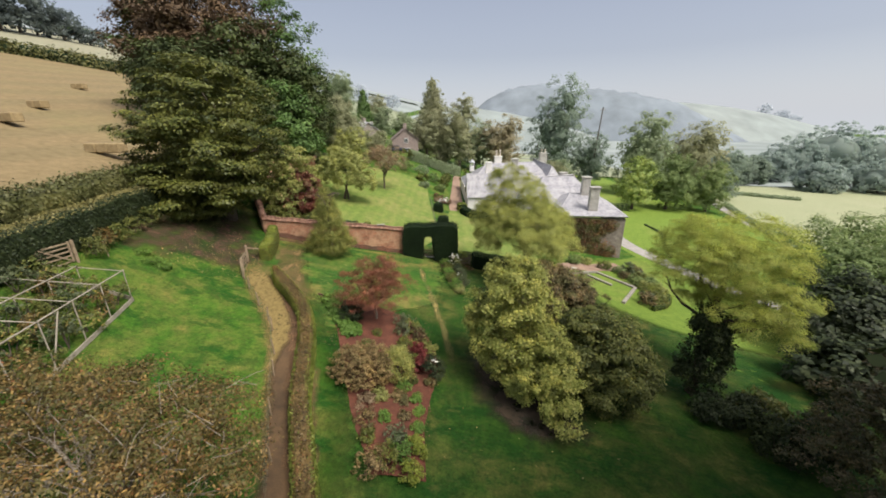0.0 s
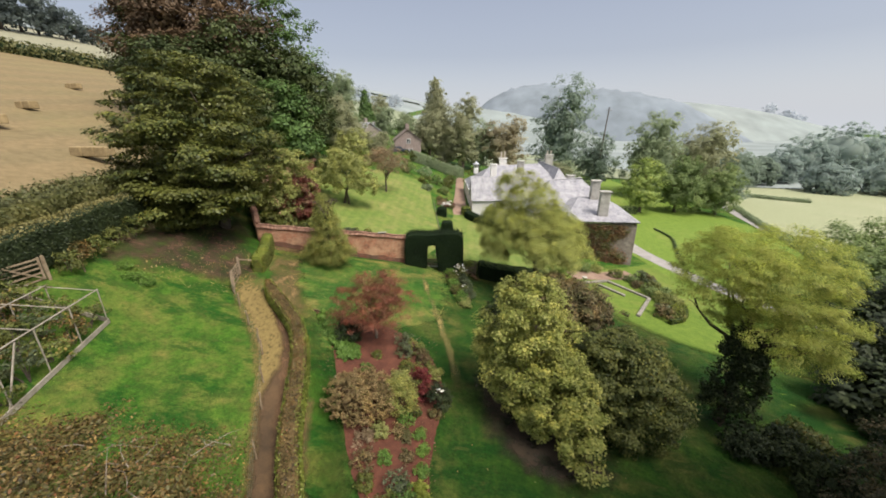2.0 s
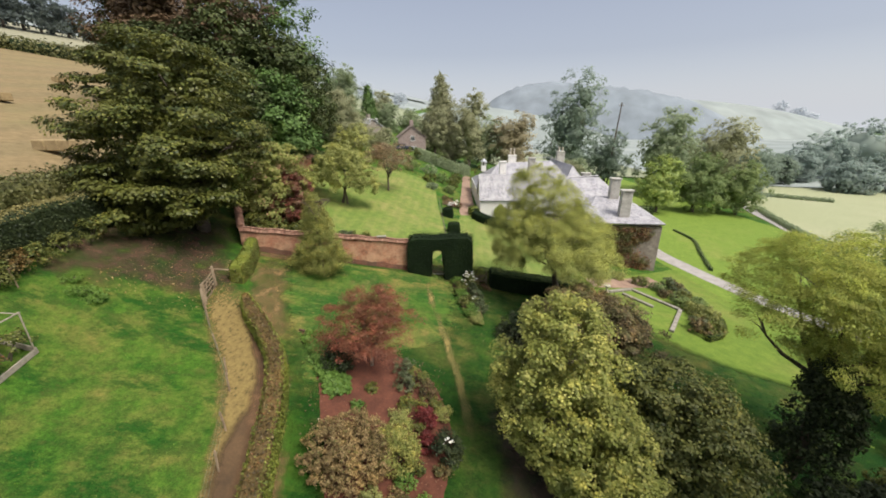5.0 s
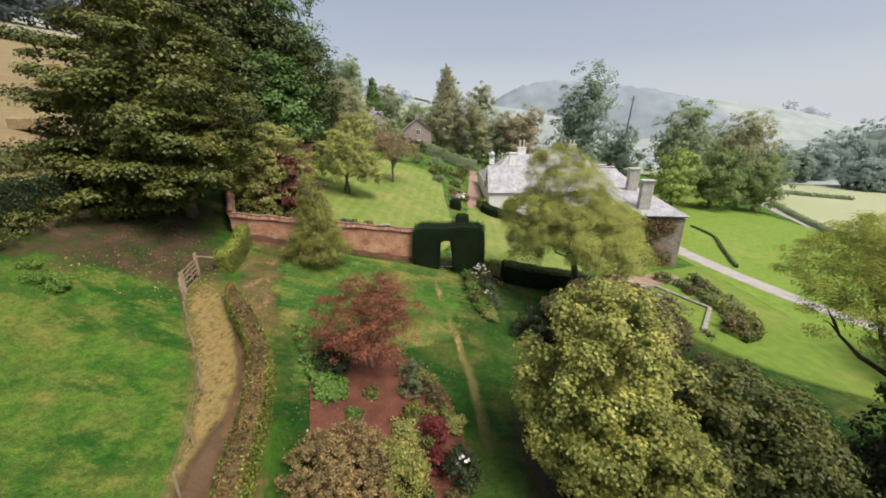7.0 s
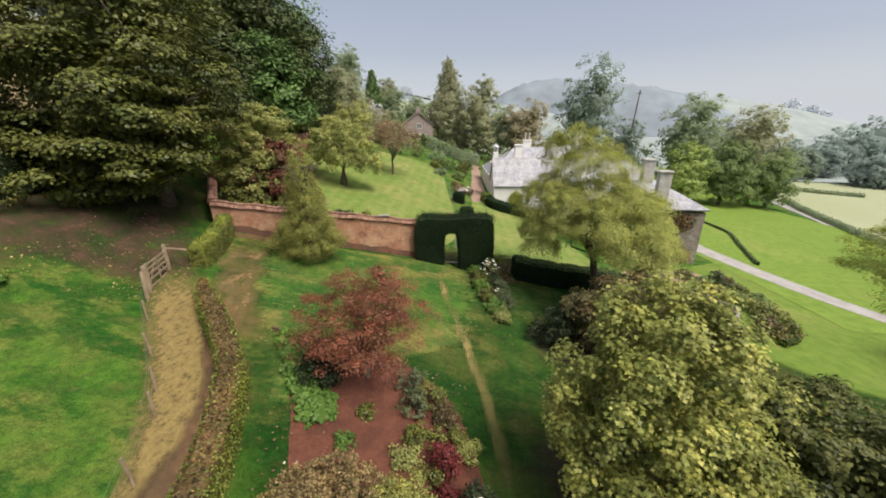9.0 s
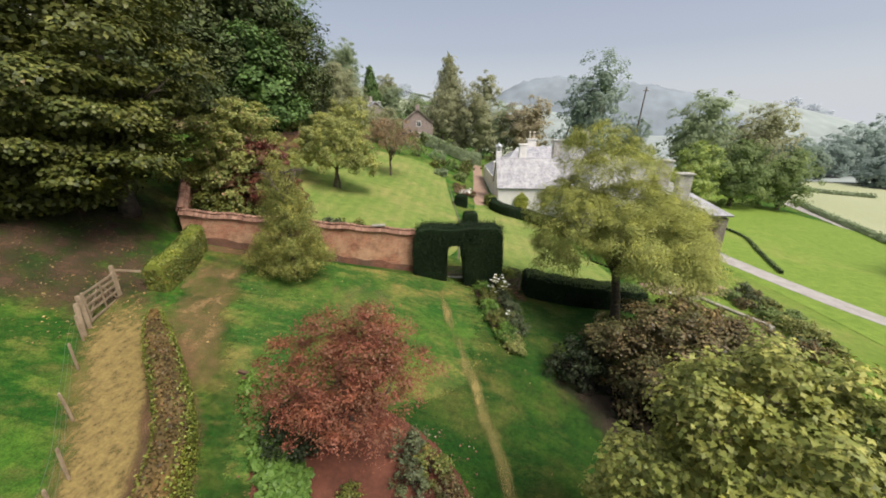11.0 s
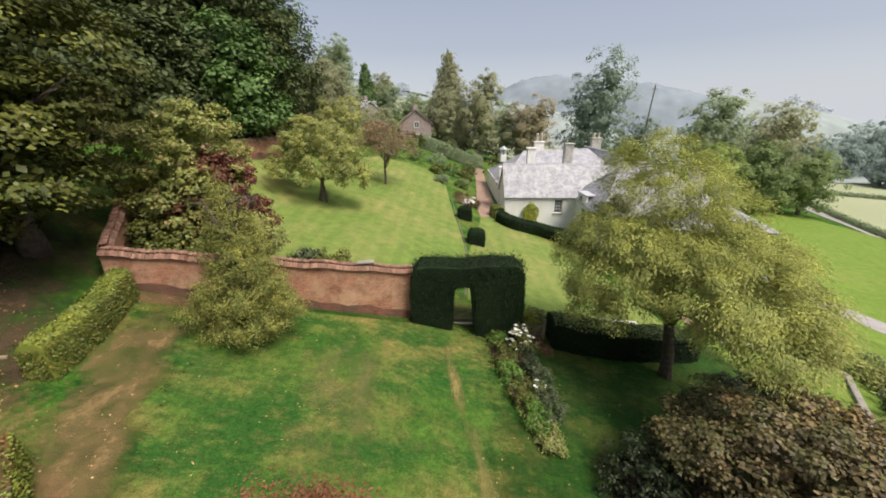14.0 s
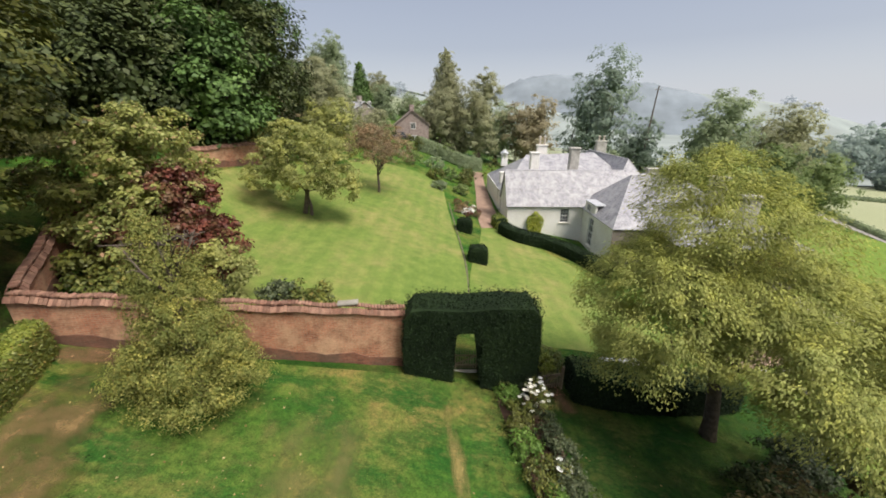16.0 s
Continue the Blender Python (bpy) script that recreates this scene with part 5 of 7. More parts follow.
def panel(parent, p0, p1, low, high, material, openings=(), thick=0.45, name="wall"):
    """A wall from p0 to p1 (outer face), solid to its left, with openings (u0, u1, z0, z1) through it."""
    p0, p1 = np.array(p0, float), np.array(p1, float)
    tuck = (p1 - p0) / np.linalg.norm(p1 - p0) * 0.004
    p0, p1 = p0 + tuck, p1 - tuck
    length = float(np.linalg.norm(p1 - p0))
    turn = math.degrees(math.atan2(p1[1] - p0[1], p1[0] - p0[0]))
    us = sorted({0.0, length, *[o[0] for o in openings], *[o[1] for o in openings]})
    zs = sorted({low, high, *[o[2] for o in openings], *[o[3] for o in openings]})
    bm = bmesh.new()
    grid = {}

    def vert(u, t, z):
        key = (round(u, 4), t, round(z, 4))
        if key not in grid:
            grid[key] = bm.verts.new((u, t, z))
        return grid[key]

    def solid(i, j):
        if not (0 <= i < len(us) - 1 and 0 <= j < len(zs) - 1):
            return False
        u, z = (us[i] + us[i + 1]) / 2, (zs[j] + zs[j + 1]) / 2
        return not any(o[0] < u < o[1] and o[2] < z < o[3] for o in openings)

    for i in range(len(us) - 1):
        for j in range(len(zs) - 1):
            if not solid(i, j):
                continue
            a, b, c, d = us[i], us[i + 1], zs[j], zs[j + 1]
            bm.faces.new([vert(a, 0, c), vert(b, 0, c), vert(b, 0, d), vert(a, 0, d)])
            bm.faces.new([vert(a, thick, c), vert(a, thick, d), vert(b, thick, d), vert(b, thick, c)])
            if not solid(i - 1, j):
                bm.faces.new([vert(a, 0, c), vert(a, 0, d), vert(a, thick, d), vert(a, thick, c)])
            if not solid(i + 1, j):
                bm.faces.new([vert(b, 0, c), vert(b, thick, c), vert(b, thick, d), vert(b, 0, d)])
            if not solid(i, j - 1):
                bm.faces.new([vert(a, 0, c), vert(a, thick, c), vert(b, thick, c), vert(b, 0, c)])
            if not solid(i, j + 1):
                bm.faces.new([vert(a, 0, d), vert(b, 0, d), vert(b, thick, d), vert(a, thick, d)])
    ob = part(name, bm, material, parent)
    ob.matrix_local = parent.matrix_world.inverted() @ pose(p0[0], p0[1], 0, 0, 0, turn)
    for u0, u1, z0, z1 in openings:
        sash(ob, u0, u1, z0, z1)
    return ob


def sash(wall, u0, u1, z0, z1, cols=3, rows=4):
    """A white sash window set back in an opening of the wall."""
    w, h = u1 - u0, z1 - z0
    bits = [bevel_box((w, 0.08, 0.07), ((u0 + u1) / 2, 0.14, z0 + 0.035), 0.008), bevel_box((w, 0.08, 0.07), ((u0 + u1) / 2, 0.14, z1 - 0.035), 0.008)]
    bits += [bevel_box((0.07, 0.08, h), (u, 0.14, (z0 + z1) / 2), 0.008) for u in (u0 + 0.035, u1 - 0.035)]
    for i in range(1, cols):
        bits.append(bevel_box((0.035, 0.05, h - 0.1), (u0 + w * i / cols, 0.14, (z0 + z1) / 2), 0.004))
    for j in range(1, rows):
        bits.append(bevel_box((w - 0.1, 0.05, 0.06 if j == rows // 2 else 0.035), ((u0 + u1) / 2, 0.14, z0 + h * j / rows), 0.004))
    part("window", join_bm(bits), M["white_paint"], wall, "white painted multi-pane sash window")
    part("pane", bevel_box((w - 0.06, 0.012, h - 0.06), ((u0 + u1) / 2, 0.16, (z0 + z1) / 2), 0), M["glass"], wall, "dark reflecting glass")
    part("sill", bevel_box((w + 0.24, 0.22, 0.08), ((u0 + u1) / 2, 0.0, z0 - 0.045), 0.01), M["terrace_stone"], wall)


def slope(parent, pts, material, thick=0.14, name="roof_slope"):
    """One roof slope with thickness: its corners in order, the eave first; courses run along the eave."""
    pts = [Vector(p) for p in pts]
    n = (pts[1] - pts[0]).cross(pts[2] - pts[0]).normalized()
    if n.z < 0:
        pts = [pts[1], pts[0], *reversed(pts[2:])]
        n = -n
    x = (pts[1] - pts[0]).normalized()
    up = n.cross(x)
    m = Matrix((( x.x, n.x * -1, up.x, pts[0].x), (x.y, n.y * -1, up.y, pts[0].y), (x.z, n.z * -1, up.z, pts[0].z), (0, 0, 0, 1)))
    inv = m.inverted()
    loc = [inv @ p for p in pts]
    k = len(loc)
    verts = [(p.x, 0.0, p.z) for p in loc] + [(p.x, thick, p.z) for p in loc]
    faces = [tuple(range(k)), tuple(reversed(range(k, 2 * k)))] + [(i, i + k, (i + 1) % k + k, (i + 1) % k) for i in range(k)]
    ob = part(name, (verts, faces), material, parent)
    ob.matrix_local = parent.matrix_world.inverted() @ m
    return ob


def hip_roof(parent, corners, ridge_a, ridge_b, eave, material, over=0.25):
    """Slopes over a four-cornered plan: corners in order, ridge from the side of corners 0 and 3 to that of 1 and 2."""
    c = [Vector((*p, 0)) for p in corners]
    mid_p = sum(c, Vector()) / 4
    c = [p + (p - mid_p).normalized() * over for p in c]
    c = [(p.x, p.y, eave) for p in c]
    slope(parent, [c[0], c[1], ridge_b, ridge_a], material)
    slope(parent, [c[2], c[3], ridge_a, ridge_b], material)
    slope(parent, [c[1], c[2], ridge_b], material)
    slope(parent, [c[3], c[0], ridge_a], material)
    d = (Vector(ridge_b) - Vector(ridge_a))
    if d.length > 0.5:
        part("ridge", bar(Vector(ridge_a) + Vector((0, 0, 0.06)), Vector(ridge_b) + Vector((0, 0, 0.06)), 0.28, 0.14, 0.04), M["lead"], parent)


def chimney(parent, x, y, low, high, w, d, material, pots=0, turn=0.0, cap=True, pot_h=0.6):
    bits = [bevel_box((w, d, high - low), (0, 0, (low + high) / 2), 0.03, 0.97)]
    stack = part("chimney", join_bm(bits), material, parent)
    stack.matrix_local = parent.matrix_world.inverted() @ pose(x, y, 0, 0, 0, turn)
    if cap:
        part("cap", bevel_box((w + 0.18, d + 0.18, 0.16), (0, 0, high + 0.06), 0.03), material, stack)
    for i in range(pots):
        u = (i + 0.5) / pots - 0.5
        part("pot", tube([(u * w * 0.9, 0, high), (u * w * 0.9, 0, high + pot_h * 0.15), (u * w * 0.9, 0, high + pot_h * 0.8), (u * w * 0.9, 0, high + pot_h * 0.86), (u * w * 0.9, 0, high + pot_h)],
                         [0.2, 0.15, 0.13, 0.18, 0.15], 10), M["clay_pot"], stack, "clay chimney pot", True)
    return stack


def manor():
    ob = thing("manor_house", (14, 58, -2.5), "rambling white limewashed country house with pale slate roofs", "house")
    lime, stone, slate = M["limewash"], M["stone"], M["slate"]
    # west wing, seen with its long slope towards the lawn
    panel(ob, (5.2, 59.0), (13.3, 59.0), -3.2, 1.0, lime, [(5.7, 6.65, -0.75, 0.8)])
    panel(ob, (13.3, 67.0), (5.2, 67.0), -3.2, 1.0, lime)
    panel(ob, (5.2, 67.0), (5.2, 59.0), -3.2, 1.0, lime, [(2.2, 3.0, -0.6, 0.6)])
    gable = part("gable", ([(0, 0, 1.0), (5.2, 0, 1.0), (2.6, 0, 4.4), (0, 0.45, 1.0), (5.2, 0.45, 1.0), (2.6, 0.45, 4.4)], [(0, 1, 2), (5, 4, 3), (0, 2, 5, 3), (1, 4, 5, 2), (0, 3, 4, 1)]), lime, ob)
    gable.matrix_local = ob.matrix_world.inverted() @ pose(5.2, 64.2, 0, 0, 0, -90)
    slope(ob, [(5.05, 58.75, 1.05), (18.2, 58.75, 1.05), (18.2, 61.6, 4.6), (5.05, 61.6, 4.6)], slate)
    slope(ob, [(18.2, 64.45, 1.05), (5.05, 64.45, 1.05), (5.05, 61.6, 4.6), (18.2, 61.6, 4.6)], slate)
    part("ridge", bar((5.0, 61.6, 4.67), (18.3, 61.6, 4.67), 0.26, 0.14, 0.04), M["lead"], ob)
    part("verge", bar((5.02, 58.7, 1.13), (5.02, 61.6, 4.7), 0.16, 0.2, 0.02), M["white_paint"], ob, "white painted verge board")
    part("verge", bar((5.02, 64.5, 1.13), (5.02, 61.6, 4.7), 0.16, 0.2, 0.02), M["white_paint"], ob, "white painted verge board")
    part("gutter", tube([(5.0, 58.66, 1.0), (13.2, 58.66, 1.0)], [0.07, 0.07], 8), M["lead"], ob)
    # middle block that comes forward
    panel(ob, (13.3, 59.5), (13.0, 51.0), -3.8, 1.0, lime, [(2.6, 4.0, -2.4, 0.45)])
    panel(ob, (13.0, 51.0), (16.4, 50.8), -4.2, 1.0, stone)
    hip_roof(ob, [(13.1, 51.0), (24.5, 50.5), (25.5, 62.5), (13.3, 61.0)], (16.8, 57.0, 4.75), (21.5, 57.0, 4.75), 0.95, slate)
    dormer = part("dormer", bevel_box((0.25, 2.6, 1.1), (13.25, 56.8, 1.35), 0.03), lime, ob)
    dormer.matrix_local = ob.matrix_world.inverted()
    part("dormer_window", bevel_box((0.06, 0.9, 0.62), (13.12, 57.0, 1.42), 0.01), M["glass"], dormer)
    for i in range(4):
        part("glazing_bar", bevel_box((0.05, 0.05, 0.64), (13.09, 56.56 + i * 0.29, 1.42), 0.006), M["white_paint"], dormer)
    lid = part("dormer_roof", bevel_box((1.9, 2.9, 0.12), (14.0, 56.8, 1.95), 0.03), M["lead"], dormer)
    # stone front block
    panel(ob, (16.1, 46.8), (25.0, 46.0), -5.6, 0.62, stone, [(3.4, 4.5, -3.2, -1.2)])
    panel(ob, (25.0, 46.0), (26.8, 56.0), -5.8, 0.62, stone, [(2.4, 3.6, -3.6, -1.4), (6.2, 7.4, -3.6, -1.4)])
    panel(ob, (16.1, 51.2), (16.1, 46.8), -5.4, 0.62, stone)
    part("cornice", bar((15.9, 46.72, 0.78), (25.2, 45.86, 0.78), 0.5, 0.34, 0.05), stone, ob)
    part("cornice", bar((25.1, 45.7, 0.78), (27.0, 56.2, 0.78), 0.5, 0.34, 0.05), stone, ob)
    hip_roof(ob, [(16.1, 46.6), (25.0, 45.85), (26.9, 56.2), (16.4, 56.4)], (19.4, 52.0, 3.0), (22.6, 51.8, 3.0), 0.98, slate)
    chimney(ob, 21.1, 47.6, 0.9, 4.45, 1.2, 0.8, M["chimney_render"], 0, -6)
    chimney(ob, 21.4, 51.6, 2.0, 5.25, 1.15, 0.85, M["chimney_render"], 0, -6)
    # back range
    panel(ob, (5.6, 67.1), (5.6, 80.0), -2.4, 1.5, lime)
    panel(ob, (5.6, 80.0), (22, 80), -2.4, 1.5, lime)
    panel(ob, (5.4, 80.0), (5.4, 67.1), -2.4, 1.5, lime, [(3.5, 4.5, -0.2, 1.0), (7.5, 8.5, -0.2, 1.0)])
    panel(ob, (5.3, 67.0), (5.3, 64.3), 0.95, 1.5, lime)
    hip_roof(ob, [(5.4, 64.2), (22, 64.2), (22, 80), (5.4, 80)], (9.5, 72.4, 4.9), (19, 73.0, 5.5), 1.5, slate)
    panel(ob, (18.5, 64.0), (23.6, 64.0), -3.5, 1.2, lime)
    panel(ob, (23.6, 64.0), (23.6, 84.0), -4.0, 1.2, lime)
    panel(ob, (23.6, 84.0), (18.5, 84.0), -4.0, 1.2, lime)
    hip_roof(ob, [(23.6, 64.0), (23.6, 84), (18.5, 84), (18.5, 64)], (21.0, 67, 5.2), (21.0, 80, 5.4), 1.2, slate)
    chimney(ob, 9.4, 66.6, 2.0, 5.9, 1.05, 0.8, M["limewash"], 0, 0)
    chimney(ob, 12.4, 75.5, 4.0, 6.2, 1.5, 0.8, M["limewash"], 2, 0, True, 1.3)
    chimney(ob, 14.0, 66.0, 2.2, 6.5, 1.1, 0.9, M["chimney_render"], 0, 0)
    chimney(ob, 22.9, 80.5, 3.6, 6.5, 1.6, 0.9, M["chimney_render"], 2, 0, True, 0.9)
    chimney(ob, 21.5, 62.0, 2.6, 4.6, 1.2, 0.8, M["chimney_render"], 0, 0)
    chimney(ob, 6.0, 69.0, 0.5, 3.2, 0.7, 0.7, M["limewash"], 0, 0)
    # little bell cupola
    base = part("cupola", bevel_box((0.9, 0.9, 1.0), (7.2, 76.5, 3.7), 0.03), M["white_paint"], ob, "white open bell cupola with a small domed roof")
    base.matrix_local = ob.matrix_world.inverted()
    for k in range(6):
        a = k * math.pi / 3
        part("column", tube([(7.2 + 0.42 * math.cos(a), 76.5 + 0.42 * math.sin(a), 4.1), (7.2 + 0.42 * math.cos(a), 76.5 + 0.42 * math.sin(a), 5.0)], [0.06, 0.06], 6), M["white_paint"], base)
    part("cupola_roof", tube([(7.2, 76.5, 5.0), (7.2, 76.5, 5.1), (7.2, 76.5, 5.35), (7.2, 76.5, 5.6)], [0.62, 0.6, 0.3, 0.03], 10), M["lead"], base)
    # creepers on the walls
    rng = np.random.RandomState(77)
    n = 15000
    u = rng.uniform(0.0, 0.92, n)
    zz = rng.uniform(-5.2, 0.6, n)
    keep = u < 0.74 + 0.12 * np.sin(zz * 1.7 + 2) + 0.06 * rng.normal(size=n) - 0.05 * zz / 5
    u, zz = u[keep], zz[keep]
    pos = np.stack([16.1 + 8.9 * u, 46.75 - 0.8 * u - np.abs(rng.normal(size=len(u))) * (0.12 + 0.12 * (zz < -3)), zz], 1)
    nor = np.tile([0, -1, 0.4], (len(u), 1)) + rng.normal(size=(len(u), 3)) * 0.5
    leaf_mesh("creeper", pos - np.array([14, 58, -2.5]), nor, 0.17 * rng.uniform(0.6, 1.4, len(u)), M["creeper"], ob, 0.8, None, rng, "russet and green creeper over the stone wall")
    n = 1800
    a = rng.uniform(0, 2 * math.pi, n)
    r = rng.uniform(0.0, 1, n) ** 0.5 * (0.85 + 0.08 * np.sin(5 * a) + 0.08 * np.cos(2 * a))
    pos = np.stack([8.2 + 0.95 * r * np.cos(a), 58.9 - np.abs(rng.normal(size=n)) * 0.22, -0.9 + 1.75 * r * np.sin(a)], 1)
    nor = np.tile([0, -1, 0.5], (n, 1)) + rng.normal(size=(n, 3)) * 0.5
    leaf_mesh("wall_shrub", pos - np.array([14, 58, -2.5]), nor, 0.15 * rng.uniform(0.6, 1.4, n), M["lime_shrub"], ob, 0.7, None, rng, "green climbing shrub trained on the white wall")


manor()


def cottage(name, label, x, y, w, d, low, eave, ridge, wall_mat, roof_mat, turn, windows, chim=True):
    """A small gabled house with its gable end to the garden."""
    ob = thing(name, (x, y, low), label, "house", "", "", turn)
    h, r = eave - low, ridge - low
    bm = bmesh.new()
    pts = [(-w / 2, -d / 2, -1), (w / 2, -d / 2, -1), (w / 2, -d / 2, h), (0, -d / 2, r - 0.1), (-w / 2, -d / 2, h)]
    a = [bm.verts.new(p) for p in pts]
    b = [bm.verts.new((p[0], d / 2, p[2])) for p in pts]
    bm.faces.new(a)
    bm.faces.new(b[::-1])
    for i in range(5):
        bm.faces.new([a[i], b[i], b[(i + 1) % 5], a[(i + 1) % 5]])
    bmesh.ops.recalc_face_normals(bm, faces=bm.faces[:])
    part("wall", bm, wall_mat, ob)
    for s in (-1, 1):
        k = s * (w / 2 + 0.35)
        o = part("roof", ([(k, -d / 2 - 0.3, h - 0.25), (k, d / 2 + 0.3, h - 0.25), (0, d / 2 + 0.3, r), (0, -d / 2 - 0.3, r), (k, -d / 2 - 0.3, h - 0.1), (k, d / 2 + 0.3, h - 0.1), (0, d / 2 + 0.3, r + 0.15), (0, -d / 2 - 0.3, r + 0.15)],
                          [(3, 2, 1, 0), (4, 5, 6, 7), (0, 1, 5, 4), (2, 3, 7, 6), (1, 2, 6, 5), (0, 4, 7, 3)]), roof_mat, ob)
    for (u, z, ww, hh) in windows:
        win = part("window", join_bm([bevel_box((ww + 0.16, 0.1, 0.09), (u, -d / 2 - 0.03, z + s * hh / 2), 0.01) for s in (-1, 1)] + [bevel_box((0.09, 0.1, hh + 0.1), (u + s * ww / 2, -d / 2 - 0.03, z), 0.01) for s in (-1, 0, 1)]), M["white_paint"], ob)
        part("pane", bevel_box((ww, 0.04, hh), (u, -d / 2 - 0.01, z), 0), M["glass"], win)
    if chim:
        part("chimney", bevel_box((0.9, 0.7, 1.9), (0.4, d / 2 - 0.6, r + 0.5), 0.03), wall_mat, ob)
        part("chimney", bevel_box((0.9, 0.7, 1.6), (0.0, -d / 2 + 1.2, r + 0.4), 0.03), wall_mat, ob)
    return ob


cottage("brick_cottage", "brown brick cottage with a slate gabled roof and white windows", -9.6, 107, 7.0, 9, ground(-7, 106), 8.7, 11.4, M["red_brick"], M["slate_brown"], 9, [(0.2, 3.4, 1.0, 1.2), (0.4, 0.9, 1.6, 1.0)])
cottage("pale_cottage", "pale cottage with a low grey slate roof", -21.5, 102, 9, 7, ground(-21.5, 102), 11.0, 13.0, M["stone"], M["slate"], 60, [(-1.2, 2.2, 1.0, 1.2), (1.6, 2.2, 1.0, 1.2)])


def parked_car(x, y, turn):
    ob = thing("parked_car", (x, y, ground(x, y)), "small dark parked car beside the brick cottage", "car", "", "", turn)
    body = bevel_box((4.1, 1.75, 0.65), (0, 0, 0.62), 0.14)
    part("body", body, M["car_paint"], ob)
    part("cabin", bevel_box((2.2, 1.55, 0.6), (-0.2, 0, 1.18), 0.16, 0.78), M["glass"], ob)
    part("roof_panel", bevel_box((1.6, 1.2, 0.06), (-0.2, 0, 1.5), 0.02), M["car_paint"], ob)
    for wx in (-1.3, 1.3):
        for wy in (-0.8, 0.8):
            part("wheel", tube([(wx, wy - 0.11, 0.32), (wx, wy - 0.08, 0.32), (wx, wy + 0.08, 0.32), (wx, wy + 0.11, 0.32)], [0.26, 0.33, 0.33, 0.26], 14), M["rubber"], ob)


parked_car(-11.0, 99.5, 20)

# utility pole
pz = ground(50.2, 120)
ph = 17.7 - pz
pole = thing("utility_pole", (50.2, 120, pz), "tall leaning timber utility pole with a crossarm", "pole")
part("shaft", tube([(0, 0, -0.5), (0.35, 0, ph * 0.45), (1.1, 0, ph)], [0.24, 0.2, 0.15], 8), M["bark"], pole)
part("crossarm", bar((0.3, 0, ph - 0.9), (1.8, 0, ph - 0.9), 0.1, 0.12), M["bark"], pole)
for s in (0.4, 1.05, 1.7):
    part("insulator", tube([(s, 0, ph - 0.9), (s, 0, ph - 0.7), (s, 0, ph - 0.55)], [0.03, 0.09, 0.05], 7), M["clay_pot"], pole)

# ---- trees near the path ----


def sprays(ob, n, at, spread, long, seed):
    """Thin bare shoots that stand out of a crown."""
    rng = np.random.RandomState(seed)
    made = []
    for i in range(n):
        p = Vector(np.clip(rng.normal(size=3) * 0.55, -0.95, 0.95))
        p = Vector((at[0] + p.x * spread[0], at[1] + p.y * spread[1], at[2] + abs(p.z) * spread[2]))
        d = Vector(rng.normal(size=3)) * Vector((1, 1, 0.3)) + Vector((0, 0, 0.25))
        d = d.normalized() * long * rng.uniform(0.4, 1.4)
        bend = Vector(rng.normal(size=3)) * 0.05 * long
        made.append(tube([p, p + d * 0.35 + bend, p + d * 0.7 + bend * 1.3, p + d], [0.012, 0.009, 0.007, 0.003], 4))
    for one in made:
        part("twig", one, M["pale_bark"], ob)


tree("sycamore", "large spreading green broadleaf tree by the paddock gate", -17.6, 31.0,
     [(-0.25, 0, 7.6, 4.82, 4.64, 4.6), (-0.94, 0.86, 10.2, 3.35, 3.35, 2.6), (1.3, -1.89, 4.6, 2.24, 2.75, 2.6), (-2.92, -0.86, 5.6, 2.58, 3.1, 3.2), (0.18, -3.1, 5.2, 3.44, 2.24, 3.4), (1.13, 0.17, 6.4, 1.98, 2.41, 3.2), (0.09, -2.75, 2.6, 2.41, 2.06, 1.9), (-2.66, -2.24, 3, 2.58, 2.41, 2.2), (1.13, -0.34, 2.6, 1.72, 2.06, 1.9), (0.44, -1.38, 1.6, 2.06, 2.06, 1.3), (-1.54, -2.15, 1.6, 2.75, 1.89, 1.3), (-0.42, -3.96, 2.4, 2.24, 1.72, 1.5), (-2.83, -3.78, 2.2, 2.58, 1.72, 1.6), (-4.6, -2.58, 2.4, 2.4, 2.24, 2.2), (-3.8, -0.6, 7.4, 2.2, 2.8, 2.6), (2.5, -3.2, 2.2, 1.5, 1.5, 1.1), (2.8, -1.8, 3.2, 1.3, 1.5, 1.3), (2.2, 0.2, 4.8, 1.6, 1.9, 1.8)],
     360, 250, 1.15, 0.19, "sycamore", 31, 0.4, "bark", 0.34, 9, 0.75, lean=(0.6, -0.6), flat=0.36, up=0.9, shell=0.8, ragged=0.98, calm=0.5, inner=5000)
tree("golden_oak", "round-headed tree with yellowing green leaves on the lawn", 4.35, 17.4,
     [(0.25, 0, 4.0, 2.3, 2.3, 3.1), (0.4, 0.1, 5.4, 1.5, 1.6, 1.4), (1.0, -0.6, 2.0, 2.3, 2.5, 1.9), (-0.1, 0.0, 2.9, 2.1, 2.3, 1.9), (1.3, -1.0, 0.9, 1.9, 1.9, 1.0), (2.0, -2.3, 0.9, 1.5, 1.5, 1.0), (2.2, -1.2, 1.8, 1.4, 1.5, 1.1), (2.5, -3.5, 0.6, 0.95, 0.9, 0.7)],
     430, 150, 0.4, 0.12, "oak_gold", 32, 0.2, "pale_bark", 0.3, 18, 0.9, flat=0.8, up=0.9, shell=0.72, ragged=1.2, lobed=True, calm=0.1, inner=5000)
